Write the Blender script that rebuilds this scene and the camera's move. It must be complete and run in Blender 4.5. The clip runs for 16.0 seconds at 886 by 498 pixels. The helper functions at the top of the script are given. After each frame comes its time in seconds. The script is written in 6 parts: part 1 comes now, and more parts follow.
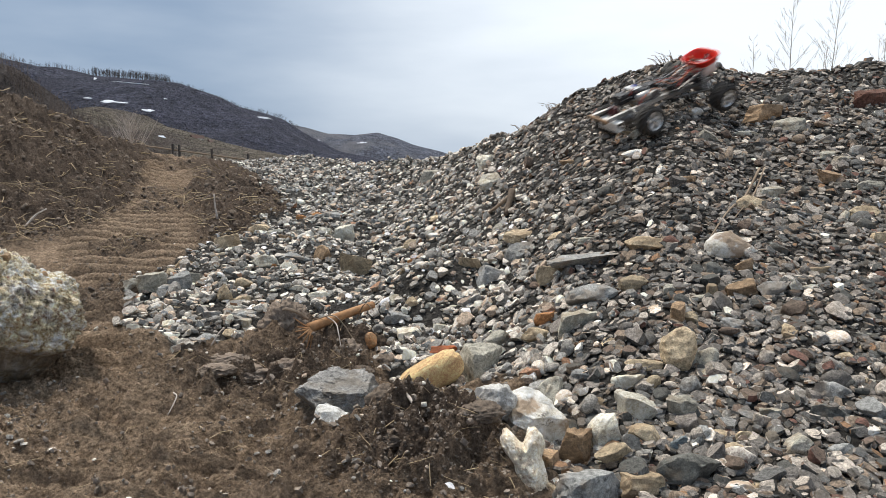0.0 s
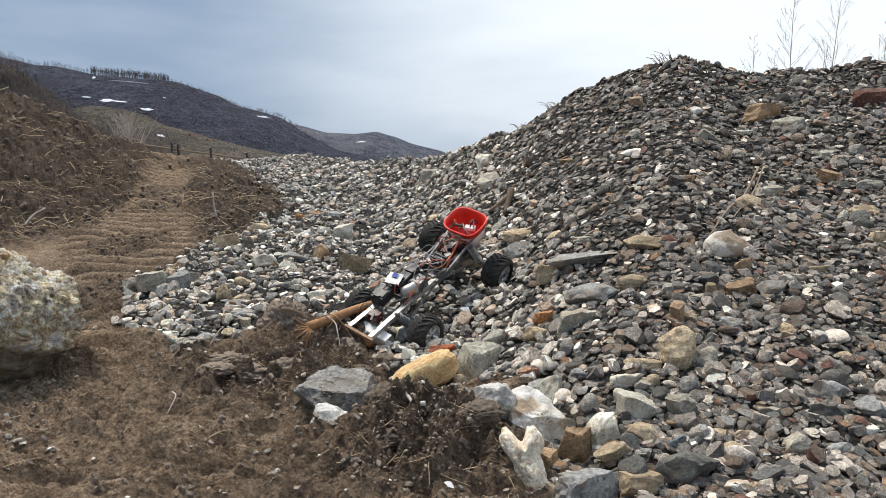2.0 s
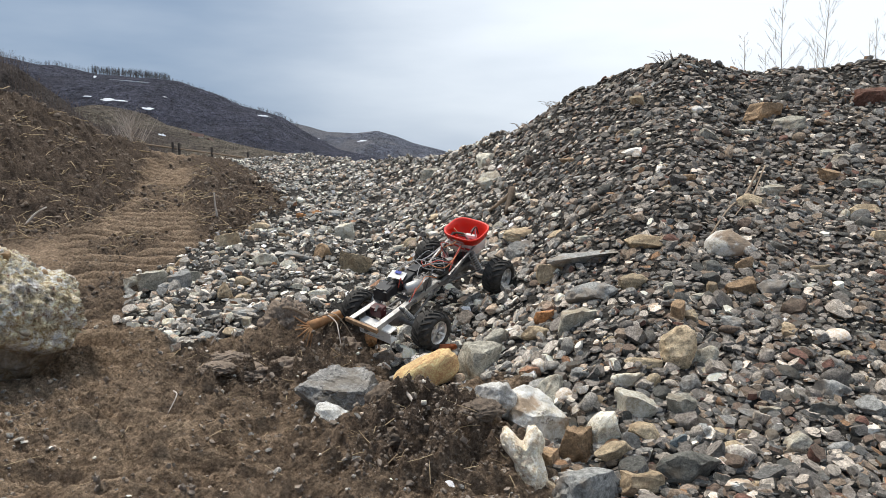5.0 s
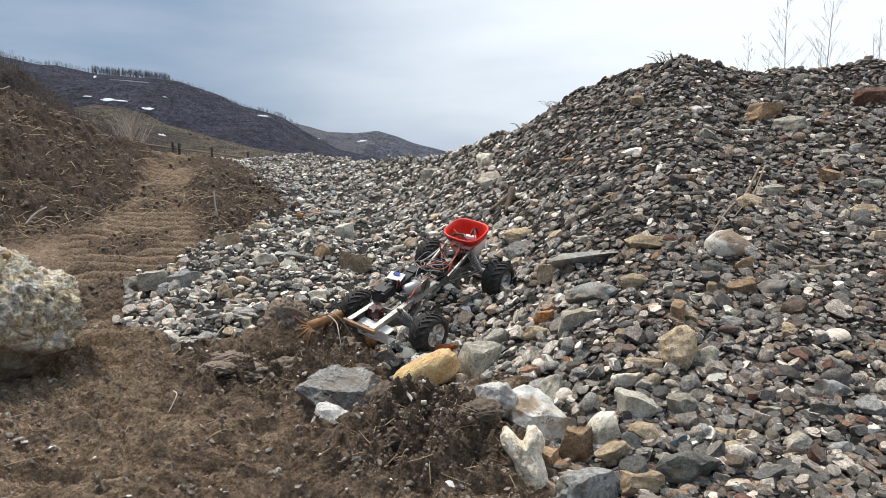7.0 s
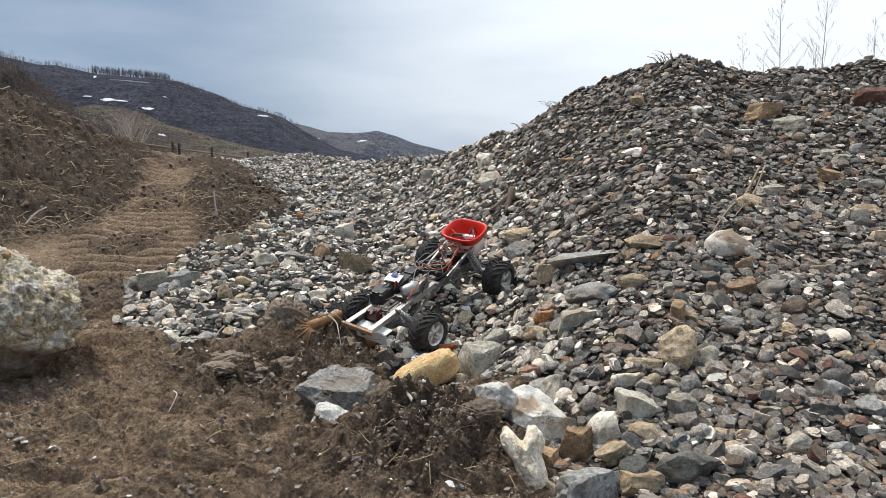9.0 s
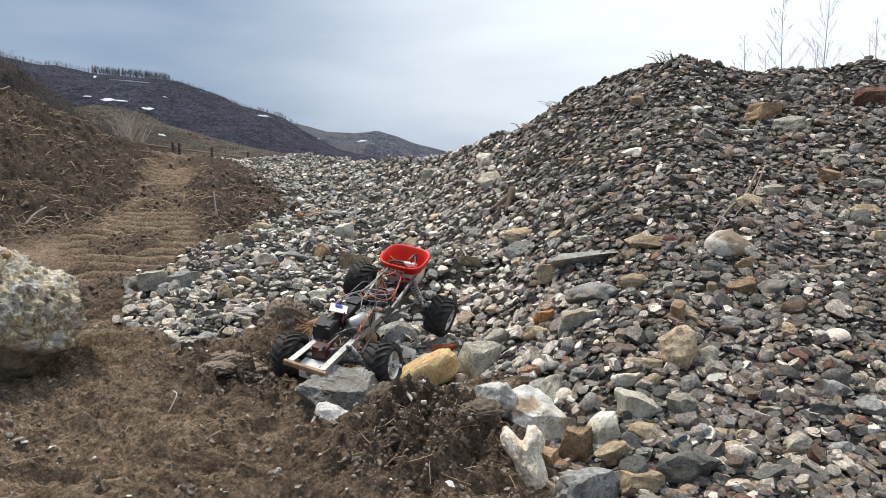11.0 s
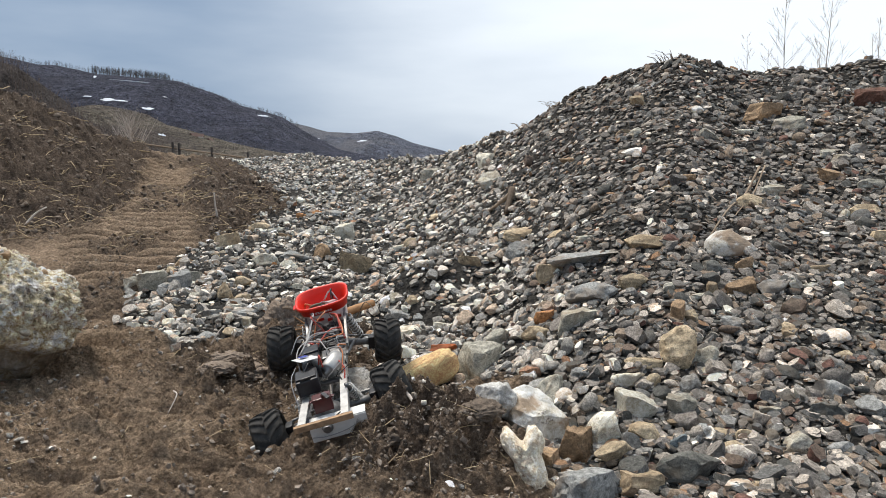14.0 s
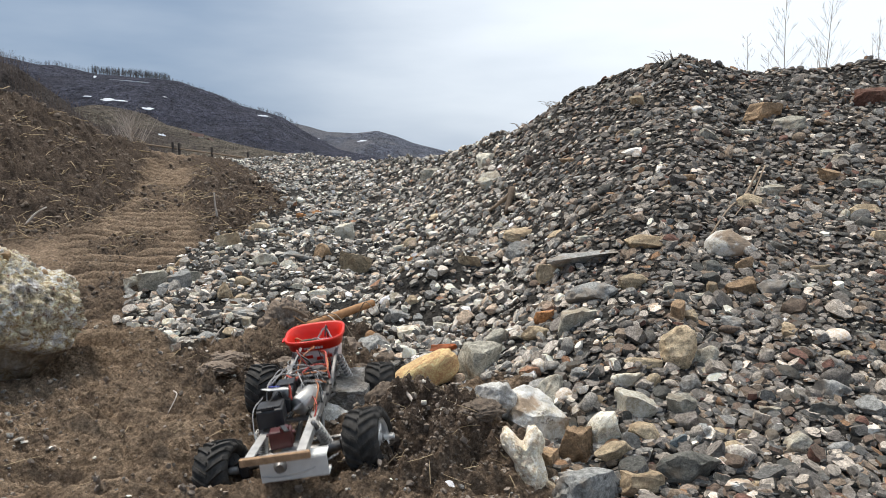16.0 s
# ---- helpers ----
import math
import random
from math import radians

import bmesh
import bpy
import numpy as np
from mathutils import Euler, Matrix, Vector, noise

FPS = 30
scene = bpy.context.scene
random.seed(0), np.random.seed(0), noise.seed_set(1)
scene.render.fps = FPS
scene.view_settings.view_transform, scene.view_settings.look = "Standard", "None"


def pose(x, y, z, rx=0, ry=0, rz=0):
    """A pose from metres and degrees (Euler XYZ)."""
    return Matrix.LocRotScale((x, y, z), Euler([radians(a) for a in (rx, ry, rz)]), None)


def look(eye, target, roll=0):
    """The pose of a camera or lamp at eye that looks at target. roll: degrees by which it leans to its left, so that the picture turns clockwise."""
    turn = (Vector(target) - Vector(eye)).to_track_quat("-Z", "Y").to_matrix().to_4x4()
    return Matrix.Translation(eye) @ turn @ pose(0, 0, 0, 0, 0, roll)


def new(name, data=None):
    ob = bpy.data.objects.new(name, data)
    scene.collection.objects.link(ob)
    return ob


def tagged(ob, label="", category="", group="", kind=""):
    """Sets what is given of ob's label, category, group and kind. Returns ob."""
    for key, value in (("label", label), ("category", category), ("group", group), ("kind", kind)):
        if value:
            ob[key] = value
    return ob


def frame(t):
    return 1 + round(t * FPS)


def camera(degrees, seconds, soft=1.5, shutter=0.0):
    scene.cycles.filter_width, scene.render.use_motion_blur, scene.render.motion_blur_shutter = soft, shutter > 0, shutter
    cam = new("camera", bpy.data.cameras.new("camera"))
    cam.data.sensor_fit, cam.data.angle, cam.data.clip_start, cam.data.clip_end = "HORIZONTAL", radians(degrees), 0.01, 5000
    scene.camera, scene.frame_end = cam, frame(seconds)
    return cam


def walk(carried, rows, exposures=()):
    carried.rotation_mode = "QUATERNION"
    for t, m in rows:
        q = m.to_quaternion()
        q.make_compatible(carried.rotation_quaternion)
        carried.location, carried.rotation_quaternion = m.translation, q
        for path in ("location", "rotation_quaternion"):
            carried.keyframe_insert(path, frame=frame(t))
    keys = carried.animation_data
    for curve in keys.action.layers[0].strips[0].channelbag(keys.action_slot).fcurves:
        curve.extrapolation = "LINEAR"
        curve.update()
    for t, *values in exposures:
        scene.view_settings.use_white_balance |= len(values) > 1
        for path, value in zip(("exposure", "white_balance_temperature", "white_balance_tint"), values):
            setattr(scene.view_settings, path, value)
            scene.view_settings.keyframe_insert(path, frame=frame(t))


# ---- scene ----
PATH_T = ((0.0, 0.0, 3.0), (0.5, 0.0, 4.4), (1.0, 1.6, 3.0), (1.5, 2.6, 1.4), (2.0, -1.6, 1.4), (2.5, 1.4, 3.0),
          (3.0, -1.8, 2.6), (3.2, -0.4, 0.6), (3.4, 0.0, 0.0), (16.0, 0.0, 0.0))   # seconds and shake in 1/1255 rad
EYE = (0.0, 0.0, 0.75)
cam = camera(64.0, 16.0, soft=0.75, shutter=0.5)
walk(cam, [(t, pose(*EYE, 90 - 6.41 + math.degrees(v / 1255), 0, math.degrees(h / 1255))) for t, h, v in PATH_T])

# ---- light: a bright overcast sky, thinner cloud and hidden sun to the right ----
SUN_EL, SUN_AZ = radians(64), radians(-55)          # azimuth from +y towards +x
world = bpy.data.worlds.new("sky")
scene.world = world
world.use_nodes = True
scene.view_settings.exposure = 0.0


def world_sky():
    nt = world.node_tree
    nt.nodes.clear()
    N, L = nt.nodes.new, nt.links.new
    out, bg = N("ShaderNodeOutputWorld"), N("ShaderNodeBackground")
    sky = N("ShaderNodeTexSky")
    sky.sky_type, sky.sun_disc = "NISHITA", False
    sky.sun_elevation, sky.sun_rotation = SUN_EL, SUN_AZ
    sky.air_density, sky.dust_density = 1.0, 3.0
    co = N("ShaderNodeTexCoord")
    # cloud sheet: long soft streaks
    mp = N("ShaderNodeMapping")
    mp.inputs["Rotation"].default_value = (0.0, radians(14), radians(20))
    mp.inputs["Scale"].default_value = (1.2, 1.2, 5.0)
    no = N("ShaderNodeTexNoise")
    no.inputs["Scale"].default_value, no.inputs["Detail"].default_value, no.inputs["Roughness"].default_value = 1.7, 5.0, 0.5
    L(co.outputs["Generated"], mp.inputs["Vector"])
    L(mp.outputs["Vector"], no.inputs["Vector"])
    # closeness to the hidden sun
    dot = N("ShaderNodeVectorMath")
    dot.operation = "DOT_PRODUCT"
    dot.inputs[1].default_value = (0.60, 0.51, 0.62)     # the thin bright part of the cloud
    L(co.outputs["Generated"], dot.inputs[0])
    near = N("ShaderNodeMapRange")
    near.inputs["From Min"].default_value, near.inputs["From Max"].default_value = 0.27, 0.89
    near.inputs["To Min"].default_value, near.inputs["To Max"].default_value = 0.0, 1.0
    near.interpolation_type = "SMOOTHSTEP"
    L(dot.outputs["Value"], near.inputs["Value"])
    mix = N("ShaderNodeMix")
    mix.data_type = "RGBA"
    mix.inputs["A"].default_value, mix.inputs["B"].default_value = (0.285, 0.392, 0.55, 1), (1.06, 1.13, 1.20, 1)
    add = N("ShaderNodeMath")
    add.operation = "MULTIPLY_ADD"
    L(no.outputs["Fac"], add.inputs[0])
    add.inputs[1].default_value = 0.9
    sub = N("ShaderNodeMath")
    sub.operation = "SUBTRACT"
    L(near.outputs["Result"], sub.inputs[0])
    sub.inputs[1].default_value = 0.40
    L(sub.outputs["Value"], add.inputs[2])
    cl = N("ShaderNodeClamp")
    L(add.outputs["Value"], cl.inputs["Value"])
    L(cl.outputs["Result"], mix.inputs["Factor"])
    tint = N("ShaderNodeMix")                       # thin cloud over the clear sky
    tint.data_type = "RGBA"
    tint.inputs["Factor"].default_value = 0.9
    sc = N("ShaderNodeVectorMath")
    sc.operation = "SCALE"
    sc.inputs["Scale"].default_value = 0.1
    L(sky.outputs["Color"], sc.inputs[0])
    L(sc.outputs["Vector"], tint.inputs["A"])
    L(mix.outputs["Result"], tint.inputs["B"])
    L(tint.outputs["Result"], bg.inputs["Color"])
    sep = N("ShaderNodeSeparateXYZ")               # an overcast sky is brightest overhead
    L(co.outputs["Generated"], sep.inputs["Vector"])
    up = N("ShaderNodeMapRange")
    up.interpolation_type = "SMOOTHSTEP"
    for k, v in zip(("From Min", "From Max", "To Min", "To Max"), (0.42, 0.95, 1.0, 1.35)):
        up.inputs[k].default_value = v
    L(sep.outputs["Z"], up.inputs["Value"])
    L(up.outputs["Result"], bg.inputs["Strength"])
    L(bg.outputs["Background"], out.inputs["Surface"])


world_sky()
sun = new("sun", bpy.data.lights.new("sun", "SUN"))
sun.data.energy, sun.data.angle, sun.data.color = 3.7, radians(16), (1.0, 0.93, 0.83)
sun.matrix_world = look((0, 0, 0), (-math.sin(SUN_AZ) * math.cos(SUN_EL), -math.cos(SUN_AZ) * math.cos(SUN_EL), -math.sin(SUN_EL)))


# ---- materials ----
class Mat:
    """A small node builder round one Principled shader."""

    def __init__(self, name, rough=0.8, metal=0.0, color=(0.5, 0.5, 0.5)):
        self.m = bpy.data.materials.new(name)
        self.m.use_nodes = True
        self.nt = self.m.node_tree
        self.b = self.nt.nodes["Principled BSDF"]
        self.b.inputs["Roughness"].default_value, self.b.inputs["Metallic"].default_value = rough, metal
        self.b.inputs["Base Color"].default_value = (*color, 1)
        self.b.inputs["Specular IOR Level"].default_value = 0.2 if rough >= 0.7 else 0.5
        self.co = self.n("ShaderNodeTexCoord").outputs["Object"]

    def n(self, kind):
        return self.nt.nodes.new(kind)

    def link(self, a, b):
        self.nt.links.new(a, b)

    def noise(self, scale, detail=4, rough=0.6, vec=None, out="Fac"):
        n = self.n("ShaderNodeTexNoise")
        n.inputs["Scale"].default_value, n.inputs["Detail"].default_value, n.inputs["Roughness"].default_value = scale, detail, rough
        self.link(vec or self.co, n.inputs["Vector"])
        return n.outputs[out]

    def vor(self, scale, feature="F1", out="Distance", vec=None):
        n = self.n("ShaderNodeTexVoronoi")
        n.feature = feature
        n.inputs["Scale"].default_value = scale
        self.link(vec or self.co, n.inputs["Vector"])
        return n.outputs[out]

    def ramp(self, fac, stops, constant=False):
        r = self.n("ShaderNodeValToRGB")
        e = r.color_ramp.elements
        while len(e) < len(stops):
            e.new(0.5)
        for k, (p, c) in enumerate(stops):
            e[k].position, e[k].color = p, (*c, 1) if len(c) == 3 else c
        if constant:
            r.color_ramp.interpolation = "CONSTANT"
        self.link(fac, r.inputs["Fac"])
        return r.outputs["Color"]

    def grey(self, fac, lo, hi, a=0.0, b=1.0):
        r = self.n("ShaderNodeMapRange")
        for k, v in zip(("From Min", "From Max", "To Min", "To Max"), (lo, hi, a, b)):
            r.inputs[k].default_value = v
        self.link(fac, r.inputs["Value"])
        return r.outputs["Result"]

    def mix(self, fac, a, b, blend="MIX"):
        x = self.n("ShaderNodeMix")
        x.data_type, x.blend_type = "RGBA", blend
        for k, v in (("Factor", fac), ("A", a), ("B", b)):
            i = [q for q in x.inputs if q.name == k and (q.type == "RGBA" or k == "Factor" and q.type == "VALUE")][0]
            if isinstance(v, (int, float)):
                i.default_value = v
            elif isinstance(v, tuple):
                i.default_value = (*v, 1)
            else:
                self.link(v, i)
        return [q for q in x.outputs if q.type == "RGBA"][0]

    def color(self, v):
        self.link(v, self.b.inputs["Base Color"])
        return self

    def rough(self, v):
        self.link(v, self.b.inputs["Roughness"])
        return self

    def bump(self, h, strength=0.5, dist=0.01):
        b = self.n("ShaderNodeBump")
        b.inputs["Strength"].default_value, b.inputs["Distance"].default_value = strength, dist
        self.link(h, b.inputs["Height"])
        old = self.b.inputs["Normal"]
        if old.links:
            self.link(old.links[0].from_socket, b.inputs["Normal"])
        self.link(b.outputs["Normal"], old)
        return self

    def island(self):
        return self.n("ShaderNodeNewGeometry").outputs["Random Per Island"]

    def ob_random(self):
        return self.n("ShaderNodeObjectInfo").outputs["Random"]

    def attr(self, name):
        a = self.n("ShaderNodeAttribute")
        a.attribute_name = name
        return a.outputs["Fac"]


def ground_mat():
    m = Mat("mud_and_shaded_grit", 0.9)
    big, mid, fine, tiny = m.noise(1.3, 4), m.noise(9, 8, 0.7), m.noise(70, 8, 0.75), m.noise(260, 6, 0.7)
    mud = m.ramp(mid, [(0.25, (0.136, 0.094, 0.059)), (0.5, (0.264, 0.185, 0.122)), (0.75, (0.453, 0.336, 0.228))])
    mud = m.mix(m.grey(big, 0.35, 0.7, 0, 0.5), mud, (0.340, 0.246, 0.164))
    mud = m.mix(0.6, mud, m.ramp(fine, [(0.37, (0.05, 0.05, 0.05)), (0.63, (0.87, 0.88, 0.89))]), "OVERLAY")
    mud = m.mix(0.25, mud, m.ramp(tiny, [(0.35, (0.1, 0.1, 0.1)), (0.65, (0.85, 0.85, 0.85))]), "OVERLAY")
    dark = m.mix(m.attr("clod"), mud, m.ramp(fine, [(0.34, (0.036, 0.025, 0.018)), (0.52, (0.107, 0.077, 0.056)), (0.68, (0.212, 0.158, 0.115))]))
    # grit under the gravel, near black: shade of the gaps is in its colour
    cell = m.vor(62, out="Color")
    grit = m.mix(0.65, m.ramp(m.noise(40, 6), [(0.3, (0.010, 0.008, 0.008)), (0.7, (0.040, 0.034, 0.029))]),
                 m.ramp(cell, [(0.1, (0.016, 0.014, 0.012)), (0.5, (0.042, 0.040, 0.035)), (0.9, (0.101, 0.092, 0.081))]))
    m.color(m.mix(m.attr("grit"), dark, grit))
    m.bump(tiny, 0.7, 0.006).bump(fine, 0.9, 0.016).bump(m.noise(30, 6, 0.65), 0.8, 0.03).bump(m.vor(95), 0.35, 0.006)
    return m.m


def stretched(m, vec, scale):
    """Coordinates squeezed along the bedding, for streaks."""
    p = m.n("ShaderNodeMapping")
    p.inputs["Scale"].default_value = scale
    m.link(vec, p.inputs["Vector"])
    return p.outputs["Vector"]


def gravel_mat(name, stops):
    m = Mat(name, 0.75)
    r = m.island()
    base = m.ramp(r, stops, True)
    n1, n2, n3 = m.noise(110, 8, 0.75), m.noise(15, 5, 0.6), m.noise(380, 4, 0.7)
    c = m.mix(0.75, base, m.ramp(n1, [(0.34, (0.06, 0.06, 0.06)), (0.66, (0.92, 0.92, 0.92))]), "OVERLAY")
    c = m.mix(0.45, c, m.ramp(n3, [(0.35, (0.08, 0.08, 0.08)), (0.65, (0.9, 0.9, 0.9))]), "OVERLAY")
    c = m.mix(m.grey(n2, 0.53, 0.64, 0, 0.6), c, (0.105, 0.084, 0.062))
    m.color(c)
    m.bump(n3, 0.4, 0.002).bump(n1, 0.6, 0.006)
    return m.m


def stone_mat(name, lo, hi, stain, vein=0.0, rough=0.75, veincol=(0.6, 0.58, 0.54), spots=0.55, dirt=(0.51, 0.60, 0.6)):
    """One kind of stone: two tones, bedding streaks, dark pits, dirt in patches, and pale veins where it has any."""
    m = Mat(name, rough)
    r = m.ob_random()
    v = m.n("ShaderNodeVectorMath")
    v.operation = "ADD"
    comb = m.n("ShaderNodeCombineXYZ")
    for k in range(3):
        m.link(m.grey(r, 0, 1, 0, 37.0 - 9 * k), comb.inputs[k])
    m.link(m.co, v.inputs[0])
    m.link(comb.outputs["Vector"], v.inputs[1])
    vec = v.outputs["Vector"]
    n1, n2, n3 = m.noise(14, 8, 0.7, vec), m.noise(95, 8, 0.75, vec), m.noise(9, 6, 0.6, vec)
    rot = m.n("ShaderNodeVectorRotate")
    rot.inputs["Axis"].default_value = (0.9, 0.5, 0.25)
    m.link(vec, rot.inputs["Vector"])
    m.link(m.grey(r, 0, 1, 0, 25.0), rot.inputs["Angle"])
    n4, n5 = m.noise(330, 4, 0.7, vec), m.noise(1.0, 8, 0.7, stretched(m, rot.outputs["Vector"], (14, 18, 62)))
    c = m.ramp(n1, [(0.3, lo), (0.7, hi)])
    c = m.mix(0.45, c, m.ramp(n5, [(0.34, (0.14, 0.14, 0.14)), (0.66, (0.84, 0.84, 0.84))]), "OVERLAY")
    c = m.mix(0.7, c, m.ramp(n2, [(0.32, (0.12, 0.13, 0.13)), (0.68, (0.86, 0.86, 0.85))]), "OVERLAY")
    c = m.mix(0.4, c, m.ramp(n4, [(0.35, (0.1, 0.1, 0.1)), (0.65, (0.85, 0.85, 0.85))]), "OVERLAY")
    c = m.mix(m.grey(n3, dirt[0], dirt[1], 0, dirt[2]), c, stain)
    if vein:
        line = m.n("ShaderNodeMath")
        line.operation = "PINGPONG"
        m.link(m.grey(m.noise(9, 5, 0.6, rot.outputs["Vector"]), 0, 1, 0, 3.0), line.inputs[0])
        line.inputs[1].default_value = 0.5
        c = m.mix(m.grey(line.outputs["Value"], 0.035, 0.008, 0, vein), c, veincol)
    if spots:                                       # pits and lichen
        c = m.mix(m.grey(n2, 0.40, 0.33, 0, spots), c, tuple(0.22 * k for k in lo))
    hsv = m.n("ShaderNodeHueSaturation")
    m.link(m.grey(r, 0, 1, 0.75, 1.25), hsv.inputs["Value"])
    m.link(c, hsv.inputs["Color"])
    m.color(hsv.outputs["Color"])
    m.bump(n4, 0.4, 0.002).bump(n2, 0.6, 0.006).bump(n5, 0.5, 0.008).bump(n1, 0.5, 0.014)
    return m.m


def plain(name, color, rough=0.5, metal=0.0, vary=0.15, scale=40, bump=0.15):
    """Paint, plastic or metal with slight dirt and grain."""
    m = Mat(name, rough, metal, color)
    n = m.noise(scale, 5)
    lo, hi = tuple(v * (1 - vary) for v in color), tuple(min(1, v * (1 + vary)) for v in color)
    m.color(m.ramp(n, [(0.3, lo), (0.7, hi)]))
    m.rough(m.grey(m.noise(scale * 0.4, 4), 0.3, 0.7, max(0.05, rough - 0.12), min(1, rough + 0.15)))
    if bump:
        m.bump(n, bump, 0.002)
    return m.m


GROUND = ground_mat()
GRAVEL = gravel_mat("gravel", [(0.0, (0.086, 0.084, 0.075)), (0.14, (0.152, 0.137, 0.121)), (0.32, (0.231, 0.204, 0.178)), (0.48, (0.128, 0.125, 0.117)),
                               (0.60, (0.320, 0.281, 0.236)), (0.70, (0.244, 0.186, 0.135)), (0.80, (0.159, 0.116, 0.088)), (0.87, (0.483, 0.421, 0.351)),
                               (0.93, (0.239, 0.142, 0.081)), (0.955, (0.733, 0.638, 0.536)), (0.98, (0.157, 0.084, 0.064))])
# the gravel tones at about half value: shade between stones painted into the grit
SHADED_GRIT = gravel_mat("gap_shaded_grit", [(0.0, (0.046, 0.046, 0.042)), (0.14, (0.077, 0.074, 0.067)), (0.32, (0.116, 0.107, 0.096)), (0.48, (0.066, 0.066, 0.065)),
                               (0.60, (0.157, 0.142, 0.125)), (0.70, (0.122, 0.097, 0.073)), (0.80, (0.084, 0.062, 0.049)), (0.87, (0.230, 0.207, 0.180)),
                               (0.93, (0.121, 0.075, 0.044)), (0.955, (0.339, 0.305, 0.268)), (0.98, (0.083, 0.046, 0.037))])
PALE_GRAVEL = gravel_mat("pale_gravel", [(0.0, (0.215, 0.204, 0.183)), (0.14, (0.347, 0.319, 0.279)), (0.32, (0.538, 0.486, 0.418)), (0.48, (0.291, 0.281, 0.258)),
                                         (0.60, (0.724, 0.649, 0.552)), (0.70, (0.510, 0.396, 0.292)), (0.80, (0.325, 0.250, 0.191)), (0.86, (0.859, 0.834, 0.705)),
                                         (0.93, (0.365, 0.277, 0.208)), (0.955, (0.859, 0.834, 0.826)), (0.985, (0.336, 0.189, 0.115))])
STONE = {
    "grey": stone_mat("grey_stone", (0.295, 0.277, 0.226), (0.519, 0.479, 0.396), (0.277, 0.212, 0.141), 0.15),
    "slate": stone_mat("slate_stone", (0.196, 0.196, 0.188), (0.384, 0.376, 0.353), (0.267, 0.212, 0.157), 0.06),
    "rough": stone_mat("rough_slate", (0.128, 0.131, 0.133), (0.297, 0.292, 0.281), (0.238, 0.196, 0.153), 0.0),
    "dark": stone_mat("dark_stone", (0.103, 0.106, 0.099), (0.215, 0.204, 0.176), (0.207, 0.155, 0.106), 0.03),
    "split": stone_mat("split_dark_rock", (0.227, 0.218, 0.208), (0.419, 0.397, 0.366), (0.179, 0.147, 0.109), 0.4, veincol=(0.431, 0.402, 0.371)),
    "blue": stone_mat("bluish_stone", (0.124, 0.149, 0.162), (0.249, 0.281, 0.286), (0.167, 0.140, 0.108), 0.1),
    "tan": stone_mat("tan_stone", (0.342, 0.262, 0.169), (0.569, 0.455, 0.308), (0.242, 0.168, 0.100), 0.1),
    "brown": stone_mat("brown_stone", (0.233, 0.157, 0.095), (0.416, 0.281, 0.169), (0.167, 0.118, 0.074), 0.1),
    "rust": stone_mat("rusty_stone", (0.365, 0.160, 0.064), (0.587, 0.295, 0.128), (0.287, 0.209, 0.128), 0.1),
    "white": stone_mat("white_quartz", (0.66, 0.60, 0.50), (0.86, 0.84, 0.79), (0.36, 0.24, 0.14), 0.8, 0.6, (0.12, 0.08, 0.05), 0.8, (0.49, 0.57, 0.85)),
    "bone": stone_mat("bone_coloured_rock", (0.52, 0.43, 0.31), (0.84, 0.77, 0.65), (0.36, 0.23, 0.12), 0.6, 0.6, (0.14, 0.09, 0.05), 0.7, (0.50, 0.58, 0.75)),
    "quartz": stone_mat("speckled_quartz", (0.45, 0.43, 0.39), (0.74, 0.72, 0.68), (0.16, 0.15, 0.14), 0.3, veincol=(0.12, 0.12, 0.12), spots=0.85),
    "pale": stone_mat("pale_stone", (0.470, 0.436, 0.361), (0.784, 0.724, 0.593), (0.328, 0.254, 0.180), 0.3),
    "ochre": stone_mat("ochre_stone", (0.60, 0.40, 0.19), (0.80, 0.585, 0.31), (0.66, 0.47, 0.25), 0.0, spots=0.0),
    "brick": stone_mat("brick_red", (0.451, 0.112, 0.039), (0.593, 0.179, 0.068), (0.285, 0.123, 0.068), 0.0),
    "maroon": stone_mat("maroon_stone", (0.101, 0.047, 0.033), (0.166, 0.084, 0.058), (0.107, 0.067, 0.048), 0.0),
}


# ---- the lie of the land ----
def hash2(i, j, seed):
    n = (i.astype(np.int64) * 374761393 + j.astype(np.int64) * 668265263 + seed * 974711) & 0x7FFFFFFF
    n = ((n ^ (n >> 13)) * 1274126177) & 0x7FFFFFFF
    return ((n ^ (n >> 16)) & 0xFFFF) / 65535.0


def value_noise(x, y, size, seed=0):
    """Smooth noise, -1 to 1, on a lattice of that size in metres."""
    u, v = np.asarray(x) / size + 1000.3, np.asarray(y) / size + 1000.7
    i, j = np.floor(u), np.floor(v)
    f, g = u - i, v - j
    f, g = f * f * f * (f * (f * 6 - 15) + 10), g * g * g * (g * (g * 6 - 15) + 10)
    a, b = hash2(i, j, seed), hash2(i + 1, j, seed)
    c, d = hash2(i, j + 1, seed), hash2(i + 1, j + 1, seed)
    return 2 * ((a * (1 - f) + b * f) * (1 - g) + (c * (1 - f) + d * f) * g) - 1


def fbm(x, y, size, seed=0, octaves=4, gain=0.5):
    total, amp = 0, 1.0
    for k in range(octaves):
        ca, sa = math.cos(0.7 * k), math.sin(0.7 * k)
        total = total + amp * value_noise(ca * x - sa * y, sa * x + ca * y, size, seed + 17 * k)
        size, amp = size / 2.03, amp * gain
    return total


def smooth(lo, hi, v):
    s = np.clip((v - lo) / (hi - lo), 0, 1)
    return s * s * (3 - 2 * s)


